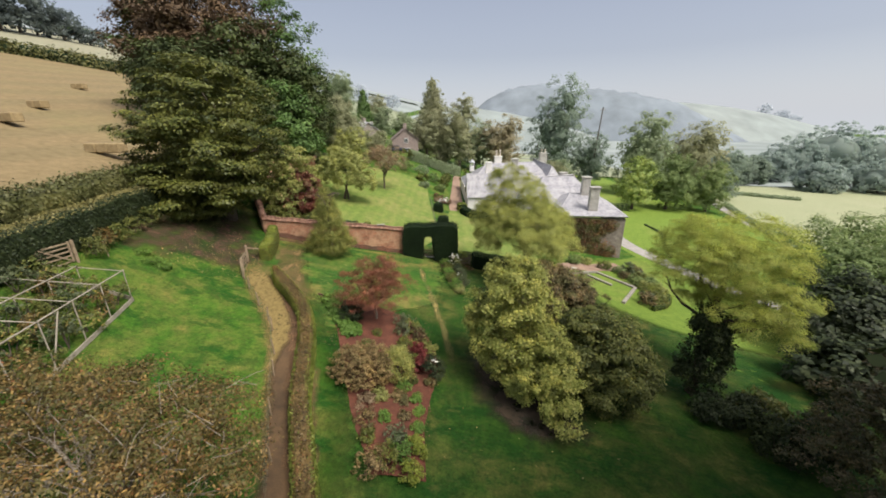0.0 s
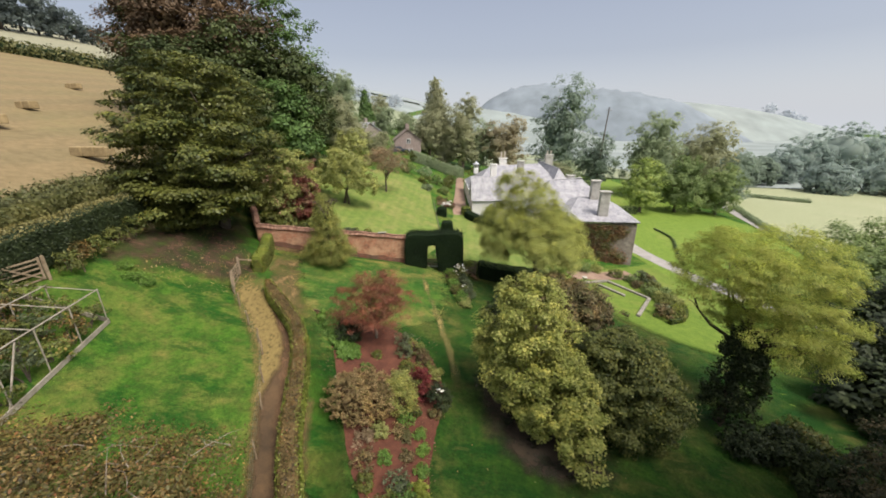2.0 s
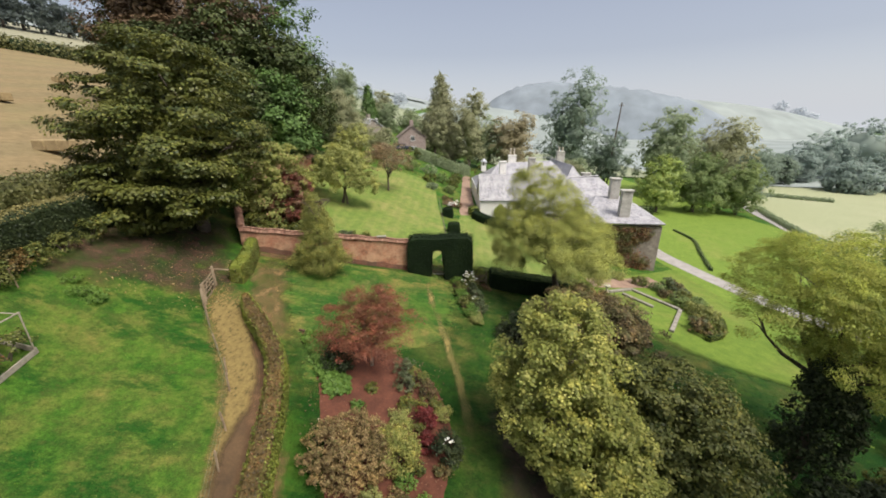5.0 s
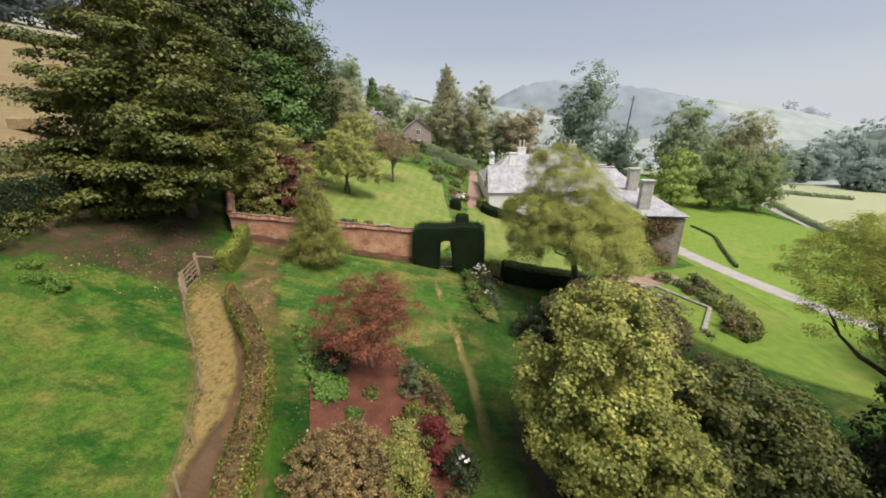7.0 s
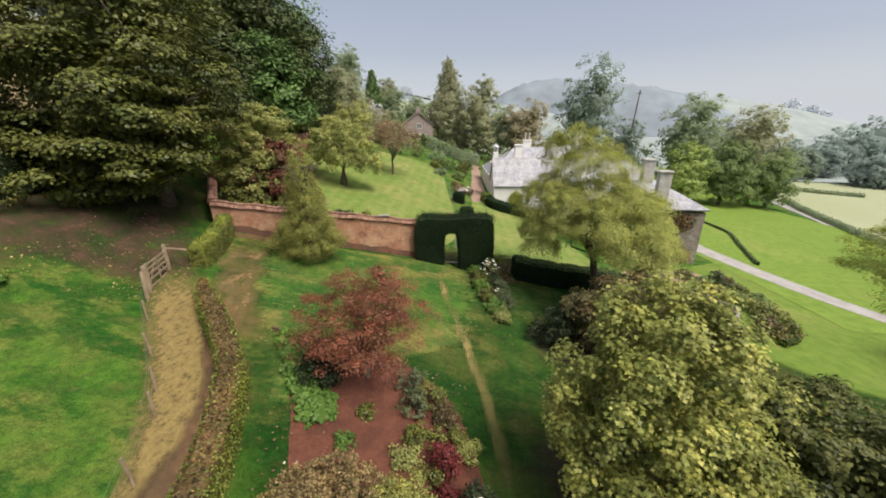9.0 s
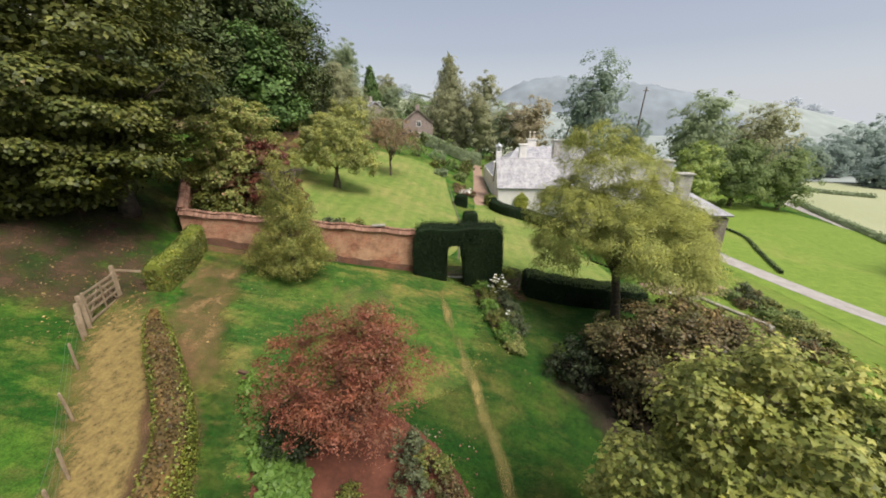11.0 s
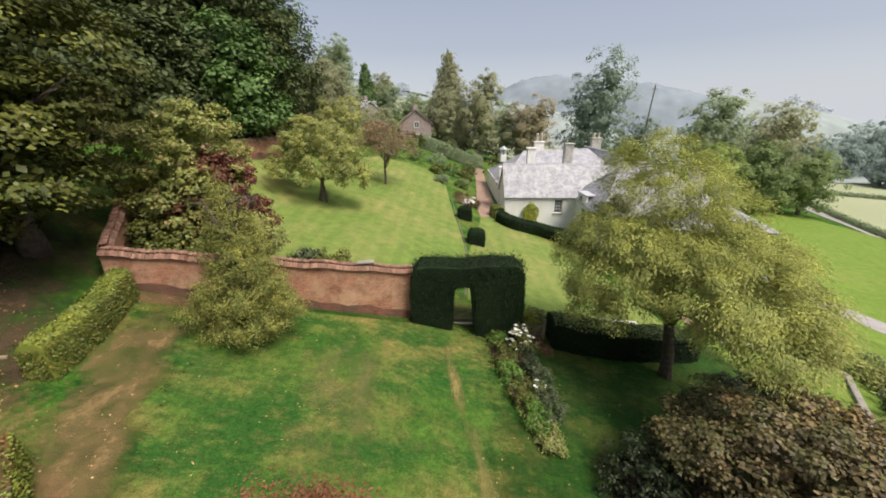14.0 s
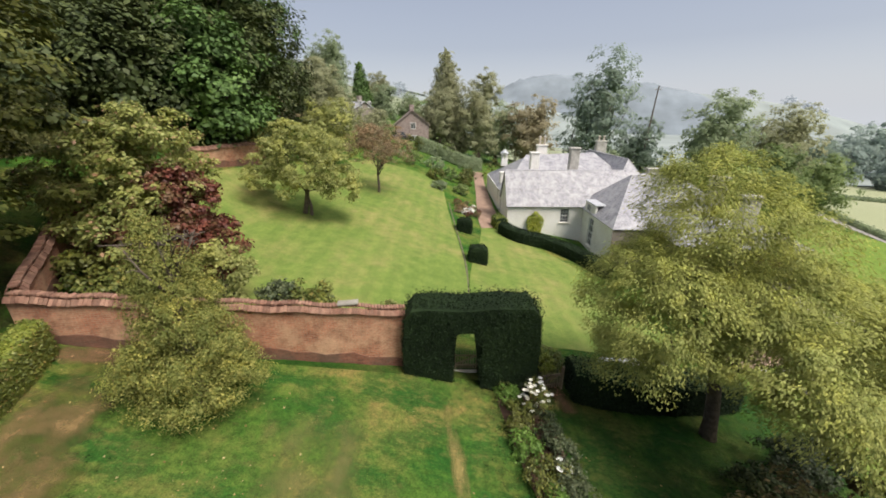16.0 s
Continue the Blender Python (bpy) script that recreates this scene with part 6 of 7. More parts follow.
tree("dark_oak", "low dense dark green tree beside the golden one", 9.3, 17.3,
     [(0, 0, 2.7, 2.4, 2.3, 2.3), (1.1, -0.6, 2.0, 2.0, 1.9, 1.8), (-0.9, 0.2, 2.2, 1.7, 1.9, 1.7), (0.6, -0.7, 0.9, 2.3, 2.0, 1.0)],
     330, 140, 0.5, 0.125, "oak_dark", 33, 0.16, "bark", 0.3, 7, 0.65, flat=0.6, up=0.6, shell=0.7, calm=0.4, inner=3000)
tree("feathery_tree", "tree with feathery yellow-green drooping foliage and ivy on its trunk", 16.2, 18.4,
     [(2.3, 2.2, 8.7, 3.5, 3.6, 2.0), (0.4, 1.0, 8.5, 2.4, 2.6, 1.6), (3.9, 2.4, 6.9, 2.4, 2.8, 2.3), (2.0, 4.2, 7.4, 3.4, 2.8, 2.2), (3.4, 0.4, 6.3, 2.1, 2.0, 1.9), (4.0, 1.4, 4.7, 2.0, 2.1, 1.7), (-0.8, 1.2, 7.5, 1.9, 2.2, 1.2), (2.8, 0.4, 4.9, 1.9, 1.8, 1.4), (-1.4, 1.6, 6.4, 1.4, 1.7, 1.1), (2.2, 0.2, 6.0, 2.2, 2.0, 1.7), (0.8, 0.2, 7.3, 2.2, 2.0, 1.6), (4.3, 0.4, 3.6, 1.4, 1.6, 1.2), (0.4, -0.5, 5.9, 1.7, 1.3, 1.2), (1.6, -0.9, 5.0, 1.6, 1.2, 1.2)],
     640, 200, 0.62, 0.105, "feather_green", 34, 0.25, "bark", 0.62, 16, 0.34, True, lean=(0.6, 0.5), flat=0.5, up=0.9, shell=0.66, low_cut=-0.2, ragged=1.05, calm=0.3, inner=1500)
tree("golden_tree", "broad weeping tree with golden-green feathery foliage", 9.2, 32.2,
     [(-2.3, 0, 9.35, 1.7, 1.7, 1.5), (-1.2, 0, 7.75, 2.5, 2.6, 2.1), (-0.6, -0.2, 5.8, 3.5, 3.6, 2.2), (-3.5, -0.3, 6.1, 2.0, 2.4, 2.0), (-3.5, -0.6, 4.7, 1.7, 2.1, 1.3), (-0.6, -3.4, 5.4, 2.4, 2.4, 1.9), (-0.7, -4.8, 5.1, 1.7, 1.6, 1.1), (0.9, -1.2, 5.2, 2.0, 2.3, 2.2), (-4.2, -1.0, 3.7, 0.9, 1.0, 1.1), (1.9, -1.4, 3.8, 1.7, 2.0, 1.5), (0.2, -3.6, 4.1, 1.9, 1.6, 1.2)],
     700, 290, 0.66, 0.1, "robinia", 35, 0.26, "bark", 0.4, 12, 0.32, True, lean=(-0.6, 0), ragged=0.95, flat=0.85, up=0.6, low_cut=-0.3, shell=0.76, calm=0.2, inner=7000)
tree("copper_bush", "dense copper-brown and olive small tree on the lawn", 8.1, 25.4,
     [(0, 0, 2.5, 3.0, 2.6, 1.9), (1.6, -0.5, 2.2, 2.4, 2.2, 1.8), (-1.2, 0.1, 1.9, 1.7, 1.8, 1.5), (3.0, 0.4, 1.6, 1.8, 1.9, 1.3), (0.2, -1.5, 1.5, 2.8, 1.8, 1.4), (2.6, -1.2, 1.5, 2.4, 1.8, 1.3)],
     400, 140, 0.5, 0.12, "copper", 36, 0.2, "bark", 0.28, 8, 0.7, flat=0.55, up=0.9, shell=0.7, calm=0.3, inner=3000)
tree("red_maple", "rusty red Japanese maple rising from the soil bed", -3.5, 21.0,
     [(0, 0, 2.5, 1.75, 1.7, 1.15), (0.5, 0.1, 3.3, 1.1, 1.1, 0.9), (-0.8, -0.2, 2.0, 1.4, 1.3, 0.9), (0.9, -0.2, 1.9, 1.3, 1.3, 0.8), (0.1, -0.6, 1.5, 1.5, 1.1, 0.7), (1.6, 0.1, 2.7, 0.9, 0.9, 0.5), (-1.5, 0.2, 2.8, 0.8, 0.8, 0.5), (0.9, 0.2, 3.9, 0.6, 0.6, 0.5), (-0.5, 0.1, 3.7, 0.6, 0.6, 0.5)],
     330, 105, 0.36, 0.075, "maple", 37, 0.085, "pale_bark", 0.35, 26, 0.42, flat=0.45, up=0.9, low_cut=-0.5, ragged=1.35, shell=0.5)


def conifer(name, label, x, y, r, h, mat, seed, n=9000, leaf=0.16, group="", skirt=0.05, narrow=0.85, drop=-0.25, plume=0.0):
    """A conical tree: boughs round a straight trunk, each with a plume of sprays at its end and denser growth within."""
    rng = np.random.RandomState(seed)
    ob = thing(name, (x, y, ground(x, y)), label, "tree", group)
    part("trunk", tube([(0, 0, -0.3), (0, 0, h * 0.5), (0, 0, h * 0.97)], [h * 0.022, h * 0.014, 0.02], 7), M["bark"], ob)
    tiers = 150
    arms, P, N, A, S = [], [], [], [], []
    for i in range(tiers):
        u = ((i + 0.5) / tiers) ** 1.15
        z = h * (skirt + (0.98 - skirt) * u)
        rad = r * max(0.03, (1 - u) ** narrow * (1 - 0.25 * max(0.0, 1 - u * 6))) * rng.uniform(0.78, 1.12) + 0.05
        a = i * 2.4 + rng.normal() * 0.2
        d = np.array([math.cos(a), math.sin(a), drop])
        tip = d * rad + np.array([0, 0, z + plume * rad])
        if i % 3 == 0:
            arms.append(tube([(0, 0, z), tuple(d * rad * 0.5 + [0, 0, z]), tuple(tip * 0.95 + np.array([0, 0, z * 0.05]))], [0.03, 0.02, 0.006], 5))
        k = max(8, int(n / tiers * 2.1 * (1 - u) ** 0.75))
        w = rng.uniform(0.4, 1.0, (k, 1)) ** 0.7
        puff = 0.16 * r * (0.35 + rad / r)
        q = np.array([0, 0, z]) * (1 - w) + tip * w + rng.normal(size=(k, 3)) * puff * np.array([1, 1, 0.8]) * (1.15 - 0.55 * w)
        P.append(q)
        N.append(np.tile([d[0] * 0.8, d[1] * 0.8, 0.7], (k, 1)) + rng.normal(size=(k, 3)) * 0.35)
        A.append(np.tile([d[0], d[1], 0.5 * plume - 0.2], (k, 1)))
        S.append(np.full(k, 1.0))
        m = max(2, k // 12)
        P.append(np.array([0, 0, z]) + (tip - np.array([0, 0, z])) * rng.uniform(0.15, 0.6, (m, 1)) + rng.normal(size=(m, 3)) * puff)
        N.append(np.tile([d[0], d[1], 0.4], (m, 1)) + rng.normal(size=(m, 3)) * 0.3)
        A.append(np.tile([d[0], d[1], 0.0], (m, 1)))
        S.append(np.full(m, 2.4))
    for k in range(0, len(arms), 6):
        part("limb", merge(arms[k:k + 6]), M["bark"], ob)
    P, N, A, S = np.concatenate(P), np.concatenate(N), np.concatenate(A), np.concatenate(S)
    leaf_mesh("crown", P, N, leaf * S * rng.uniform(0.6, 1.4, len(P)), M[mat], ob, 0.4, A, rng)
    return ob


tree("garden_conifer", "soft yellow-green conifer standing before the brick wall", -8.75, 29.9,
     [(0.05, 0, 0.95, 1.75, 1.7, 0.85), (0.1, 0, 2.0, 1.5, 1.5, 1.0), (0, 0, 3.1, 1.12, 1.1, 0.95), (-0.1, 0, 4.2, 0.75, 0.75, 0.85), (-0.2, 0, 5.0, 0.45, 0.45, 0.65), (-0.28, 0, 5.6, 0.2, 0.2, 0.4), (-1.3, -0.3, 1.2, 0.8, 0.8, 0.5), (1.4, -0.2, 1.1, 0.7, 0.8, 0.5)],
     620, 105, 0.27, 0.075, "conifer", 38, 0.13, "bark", 0.9, 24, 0.36, flat=1.0, up=0.4, shell=0.68, ragged=1.4, calm=0.2, inner=4200)

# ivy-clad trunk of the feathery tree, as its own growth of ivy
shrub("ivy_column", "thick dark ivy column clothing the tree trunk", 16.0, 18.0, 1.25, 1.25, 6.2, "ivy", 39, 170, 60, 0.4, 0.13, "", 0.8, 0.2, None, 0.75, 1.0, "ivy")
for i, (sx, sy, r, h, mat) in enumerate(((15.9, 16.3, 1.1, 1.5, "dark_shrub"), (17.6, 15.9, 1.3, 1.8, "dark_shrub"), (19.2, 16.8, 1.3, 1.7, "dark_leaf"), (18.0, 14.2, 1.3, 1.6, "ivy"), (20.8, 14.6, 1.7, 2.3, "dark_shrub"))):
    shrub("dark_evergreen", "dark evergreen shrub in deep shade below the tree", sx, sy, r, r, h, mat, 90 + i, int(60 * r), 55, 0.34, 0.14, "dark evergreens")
tree("grey_thicket_tree", "broad dusky tree with thin grey-brown leaves", 20.6, 10.6,
     [(0, 0, 5.0, 3.8, 3.6, 3.2), (-1.6, 0.8, 4.2, 2.6, 2.6, 2.6), (2.0, 1.2, 6.4, 3.0, 3.0, 2.6), (0.5, -2.4, 6.2, 3.6, 3.0, 3.0), (-1.0, 1.8, 1.8, 2.8, 2.2, 1.6)], 520, 90, 0.45, 0.125, "thicket", 88, 0.22, "bark", 0.3, 16, 0.6, flat=0.6, up=0.6, shell=0.45)
# tall trees added outside the view, only to cast shade on the lawn
for i, (sx, sy, h, r) in enumerate(((18.5, 5.0, 25.0, 5.2), (25.0, 8.0, 23.0, 5.0), (15.0, 0.8, 25.5, 5.4), (10.5, -3.4, 25.0, 5.0), (20.0, -3.0, 26.0, 5.5))):
    tree("unseen_shade_tree", "tall broadleaf tree added out of view to shade the lower lawn", sx, sy, [(0, 0, h * 0.6, r, r, h * 0.38), (r * 0.4, 0, h * 0.5, r * 0.8, r * 0.8, h * 0.34), (-r * 0.35, 0, h * 0.45, r * 0.8, r * 0.8, h * 0.32)],
         200, 28, 1.1, 0.65, "wood_dark", 480 + i, 0.32, "bark", 0.35, 7, 0.7, group="lower wood edge")
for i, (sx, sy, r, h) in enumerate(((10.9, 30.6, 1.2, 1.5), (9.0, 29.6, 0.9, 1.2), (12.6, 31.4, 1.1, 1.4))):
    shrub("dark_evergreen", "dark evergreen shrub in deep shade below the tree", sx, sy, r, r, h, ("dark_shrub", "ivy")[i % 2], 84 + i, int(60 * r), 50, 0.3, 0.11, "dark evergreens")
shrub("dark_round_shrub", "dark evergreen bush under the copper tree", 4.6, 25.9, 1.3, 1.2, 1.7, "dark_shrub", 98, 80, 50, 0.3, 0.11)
shrub("red_shrub", "small scarlet shrub on the shaded lawn", 13.5, 19.2, 0.4, 0.4, 0.8, "red_shrub", 99, 12, 24, 0.16, 0.09)

tree("fruit_tree", "sprawling fruit tree with browning leaves and bare twigs", -7.4, 6.4,
     [(0, 0, 4.0, 2.4, 2.4, 1.6), (-1.8, 0.6, 4.6, 2.2, 2.0, 1.3), (1.4, 0.8, 3.2, 1.8, 1.9, 1.5), (-3.4, 1.2, 4.2, 2.2, 1.8, 1.2), (0.6, 1.6, 3.6, 1.9, 1.4, 1.3), (-1.4, 2.0, 4.0, 2.0, 1.2, 1.2), (-2.4, 3.0, 3.7, 2.4, 1.0, 0.8), (1.0, 2.9, 3.0, 1.5, 0.9, 0.8)],
     270, 170, 0.6, 0.09, "bramble", 40, 0.15, "pale_bark", 0.35, 44, 0.45, flat=0.55, up=0.5, shell=0.5, ragged=1.2, calm=0.2)
sprays(bpy.data.objects["fruit_tree"], 230, (-0.8, 0.5, 3.9), (3.6, 2.4, 0.9), 0.8, 41)
for i in range(9):
    shrub("berry_cane", "rough berry canes with reddening leaves beside the cage", -13.9 + 1.1 * (i % 4) + 0.3 * (i % 2), 7.2 + 1.35 * (i // 4) + 0.2 * (i % 3), 0.8, 0.75, 1.3, "bramble", 110 + i, 24, 30, 0.24, 0.13, "berry canes")

# behind the garden wall
tree("magnolia", "rounded green shrub tree behind the garden wall", -15.0, 36.6,
     [(0.2, 0, 3.4, 3.0, 2.8, 3.0), (0.9, 0.2, 5.4, 1.9, 1.9, 1.5), (-1.4, 0.3, 3.4, 2.6, 2.6, 2.8), (0.8, -1.2, 2.0, 2.2, 1.8, 1.8)], 340, 100, 0.5, 0.17, "magnolia", 41, 0.16, "pale_bark", 0.3, 7, 0.6, flat=0.6, up=0.8, shell=0.68, calm=0.3, inner=1800)
tree("purple_smoke_bush", "deep maroon leaved shrub behind the garden wall", -12.9, 36.2,
     [(0, 0, 2.7, 1.7, 1.8, 2.3), (0.5, -0.3, 1.6, 2.0, 1.8, 1.6), (-1.3, -0.8, 1.7, 1.5, 1.4, 1.5)], 230, 90, 0.4, 0.16, "purple", 42, 0.1, "bark", 0.3, 6, 0.75, flat=0.7, shell=0.65, inner=1400)
tree("pale_shrub_tree", "pale olive shrub leaning over the wall", -10.6, 34.6, [(0, 0, 1.5, 1.3, 1.2, 1.3)], 70, 60, 0.3, 0.14, "apple", 43, 0.06, "bark", 0.3, 5)
for i, (sx, sy, h, mat) in enumerate(((-13.9, 32.6, 1.5, "dark_leaf"), (-12.6, 32.9, 1.3, "sycamore"), (-11.4, 33.2, 1.4, "dark_leaf"), (-7.6, 34.4, 1.3, "sycamore"), (-6.9, 34.6, 1.0, "dark_leaf"), (-4.4, 35.0, 0.9, "sycamore"), (-9.6, 33.9, 1.1, "apple"))):
    shrub("wall_border_shrub", "green border shrub along the inside of the wall", sx, sy, 0.75, 0.6, h, mat, 130 + i, 22, 34, 0.24, 0.15, "wall border shrubs")
for i, (sx, sy, r, h, mat) in enumerate(((-13.6, 33.6, 1.3, 2.0, "dark_leaf"), (-12.0, 34.2, 1.2, 1.8, "sycamore"), (-14.9, 33.4, 1.1, 2.0, "sycamore"), (-7.2, 35.0, 1.15, 1.9, "dark_leaf"), (-8.4, 34.9, 0.9, 1.7, "blue_shrub"), (-3.9, 35.6, 0.7, 1.2, "apple"))):
    shrub("border_bush", "loose leafy bush in the border behind the garden wall", sx, sy, r, r * 0.8, h, mat, 170 + i, int(45 * r), 40, 0.3, 0.16, "wall border bushes")
tree("apple_tree", "old apple tree with pale olive foliage on the lawn", -12.0, 47.5,
     [(0.4, 0, 4.2, 2.8, 3.0, 2.0), (-0.8, 0, 5.2, 1.5, 1.8, 1.4), (2.3, -0.4, 3.0, 2.0, 2.3, 1.4), (-2.2, -0.4, 3.2, 1.7, 2.1, 1.3), (1.0, -1.6, 2.4, 2.2, 1.5, 0.9), (3.2, -0.5, 2.0, 1.3, 1.5, 0.9), (-2.4, 0.8, 2.3, 1.5, 1.6, 0.9)],
     340, 75, 0.45, 0.16, "apple", 44, 0.17, "bark", 0.42, 10, 0.6, flat=0.6, up=0.8, lean=(0.5, 0))
stem = part("stem", tube([(0.55, -0.1, -0.2), (0.5, 0, 0.6), (0.35, 0, 1.5)], [0.14, 0.11, 0.09], 8), M["bark"], bpy.data.objects["apple_tree"])
tree("russet_tree", "small thin tree with russet brown foliage on the lawn", -8.2, 57.4,
     [(0.3, 0, 4.6, 3.2, 3.0, 1.9), (1.6, 0, 4.0, 2.4, 2.4, 1.5), (-0.8, 0, 5.2, 2.0, 2.0, 1.2)], 240, 55, 0.5, 0.13, "brown_twig", 45, 0.13, "bark", 0.45, 20, 0.5, flat=0.6, shell=0.25)

# ---- the dark wood on the hill ----
woods = [(-21.5, 58, 14.5, 4.8, "wood_dark", 5), (-26.5, 56, 15.5, 6.0, "wood_dark", 6), (-29, 62, 21.5, 6.5, "wood_copper", 7), (-25, 66, 21.0, 6.0, "wood_green", 8), (-20.6, 53.5, 10.5, 3.8, "wood_green", 21),
         (-41.5, 60, 18, 3.6, "wood_dark", 18), (-38.5, 60, 19.5, 5.6, "wood_copper", 19), (-34.5, 55, 15.5, 4.4, "wood_copper", 20), (-33.5, 58, 18.5, 5.5, "wood_copper", 9), (-33.5, 68, 21.0, 5.5, "wood_copper", 10), (-22.5, 67, 14.0, 4.5, "wood_dark", 12),
         (-32, 52, 11.0, 5.0, "wood_dark", 13), (-33.5, 51, 10.5, 4.0, "wood_dark", 14), (-25, 50, 8.0, 4.2, "wood_dark", 16), (-28, 46, 7.0, 3.6, "wood_dark", 17)]
for wx, wy, h, r, mat, seed in woods:
    tree("woodland_tree", {"wood_dark": "tall dark green woodland tree on the hillside", "wood_green": "fresh green broadleaf tree at the wood's edge", "wood_copper": "tall brown copper-leaved woodland tree"}[mat], wx, wy,
         [(0, 0, h * 0.62, r, r, h * 0.36), (r * 0.3, -r * 0.4, h * 0.42, r * 0.85, r * 0.85, h * 0.3), (-r * 0.4, -r * 0.2, h * 0.5, r * 0.8, r * 0.8, h * 0.3), (0, 0, h * 0.24, r * 0.9, r * 0.9, h * 0.2), (0, -r * 0.3, h * 0.8, r * 0.6, r * 0.6, h * 0.18)],
         155, 70, 1.45, 0.36, mat, 200 + seed, 0.4, "bark", 0.3, 6, 0.75, group="hillside wood", flat=0.6, up=0.8, shell=0.75, calm=0.6, inner=1600)
for i in range(10):
    wx, wy = -17.8 - 1.6 * i, 56.5 - 0.9 * i + 1.5 * math.sin(i * 2)
    shrub("wood_edge_bush", "dark undergrowth bush along the edge of the wood", wx, wy, 1.9, 1.8, 2.8, ("wood_dark", "dark_leaf")[i % 2], 230 + i, 40, 45, 0.55, 0.34, "wood edge undergrowth")

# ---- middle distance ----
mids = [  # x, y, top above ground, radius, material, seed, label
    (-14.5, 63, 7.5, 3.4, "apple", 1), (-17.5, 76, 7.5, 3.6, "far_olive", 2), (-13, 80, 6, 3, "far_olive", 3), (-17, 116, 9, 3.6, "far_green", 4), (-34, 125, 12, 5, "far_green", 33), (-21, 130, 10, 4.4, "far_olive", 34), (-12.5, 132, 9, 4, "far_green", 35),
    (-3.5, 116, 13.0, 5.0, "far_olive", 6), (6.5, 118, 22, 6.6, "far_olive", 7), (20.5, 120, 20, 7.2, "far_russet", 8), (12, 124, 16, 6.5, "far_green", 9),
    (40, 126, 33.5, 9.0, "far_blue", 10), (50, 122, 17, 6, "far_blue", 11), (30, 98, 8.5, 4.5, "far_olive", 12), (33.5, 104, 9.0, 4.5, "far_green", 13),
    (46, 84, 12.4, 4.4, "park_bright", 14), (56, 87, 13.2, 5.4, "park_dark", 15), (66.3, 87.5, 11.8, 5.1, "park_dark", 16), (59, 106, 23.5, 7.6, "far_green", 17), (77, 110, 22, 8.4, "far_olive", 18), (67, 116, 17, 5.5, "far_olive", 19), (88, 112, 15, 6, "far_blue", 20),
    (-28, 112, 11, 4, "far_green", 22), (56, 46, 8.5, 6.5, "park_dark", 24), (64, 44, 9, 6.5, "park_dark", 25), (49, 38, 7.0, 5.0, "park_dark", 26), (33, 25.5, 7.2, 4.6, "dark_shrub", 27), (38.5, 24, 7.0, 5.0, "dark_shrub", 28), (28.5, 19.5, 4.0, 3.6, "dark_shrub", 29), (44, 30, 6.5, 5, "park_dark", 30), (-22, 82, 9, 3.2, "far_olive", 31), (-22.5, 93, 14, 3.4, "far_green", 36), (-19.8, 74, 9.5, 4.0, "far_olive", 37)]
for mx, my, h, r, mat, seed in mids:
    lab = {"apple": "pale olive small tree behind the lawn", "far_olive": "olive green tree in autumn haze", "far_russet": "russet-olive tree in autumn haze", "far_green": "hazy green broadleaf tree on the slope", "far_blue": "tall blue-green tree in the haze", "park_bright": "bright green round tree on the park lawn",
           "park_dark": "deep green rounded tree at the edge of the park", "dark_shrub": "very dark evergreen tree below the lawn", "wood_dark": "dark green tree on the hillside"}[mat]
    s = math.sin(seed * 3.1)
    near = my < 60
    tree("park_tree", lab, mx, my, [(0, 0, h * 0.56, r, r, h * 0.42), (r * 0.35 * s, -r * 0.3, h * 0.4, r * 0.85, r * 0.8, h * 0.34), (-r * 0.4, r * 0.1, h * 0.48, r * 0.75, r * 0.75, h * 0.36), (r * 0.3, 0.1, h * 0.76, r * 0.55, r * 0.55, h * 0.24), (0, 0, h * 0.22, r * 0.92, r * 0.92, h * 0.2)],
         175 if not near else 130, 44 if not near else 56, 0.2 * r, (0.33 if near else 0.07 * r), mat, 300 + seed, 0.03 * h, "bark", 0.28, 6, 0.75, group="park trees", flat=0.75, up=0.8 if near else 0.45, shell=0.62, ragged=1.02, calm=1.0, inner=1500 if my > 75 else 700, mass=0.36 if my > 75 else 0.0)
conifer("tall_conifer", "tall dull green conifer behind the cottages", -1.8, 122, 7.6, 23.0, "far_olive", 340, 15000, 0.62, "", 0.02, 0.72)
conifer("dark_conifer", "slim green conifer beside the cottages", -21.5, 112, 2.9, 11, "wood_green", 341, 3600, 0.5, "", 0.05, 0.6)
for i, (sx, sy, r, h) in enumerate(((-3.0, 72, 1.3, 1.4), (-1.0, 76, 1.4, 1.8), (-3.4, 79, 1.6, 2.0), (1.2, 76, 1.2, 2.0), (0.5, 69, 1.1, 1.2), (-2.4, 67, 1.0, 1.0), (1.8, 80, 1.4, 2.2), (-6.5, 76, 1.8, 2.4), (-9.5, 74, 2.0, 2.8), (-7.5, 84, 2.4, 3.4), (-2.8, 94, 3.0, 4.0), (3.0, 92, 2.6, 3.8), (8, 92, 3.0, 4.2))):
    shrub("terrace_shrub", "rounded green shrub beside the house path", sx, sy, r, r, h, ("sycamore", "park_dark", "far_green")[i % 3], 350 + i, 32, 34, 0.36, 0.24, "shrubs along the house path")
for i in range(14):
    sx, sy = -0.1 + 0.62 * (i % 4) + 0.2 * math.sin(i * 2.1), 58.9 + 1.25 * (i // 4) + 0.3 * (i % 2)
    shrub("pink_border_plant", "border plants with pale pink flowers above the lawn edge", sx, sy, 0.55, 0.6, 0.65, ("brown_twig", "petal", "purple", "copper", "spirea")[i % 5], 370 + i, 14, 28, 0.2, 0.12, "border flowers")

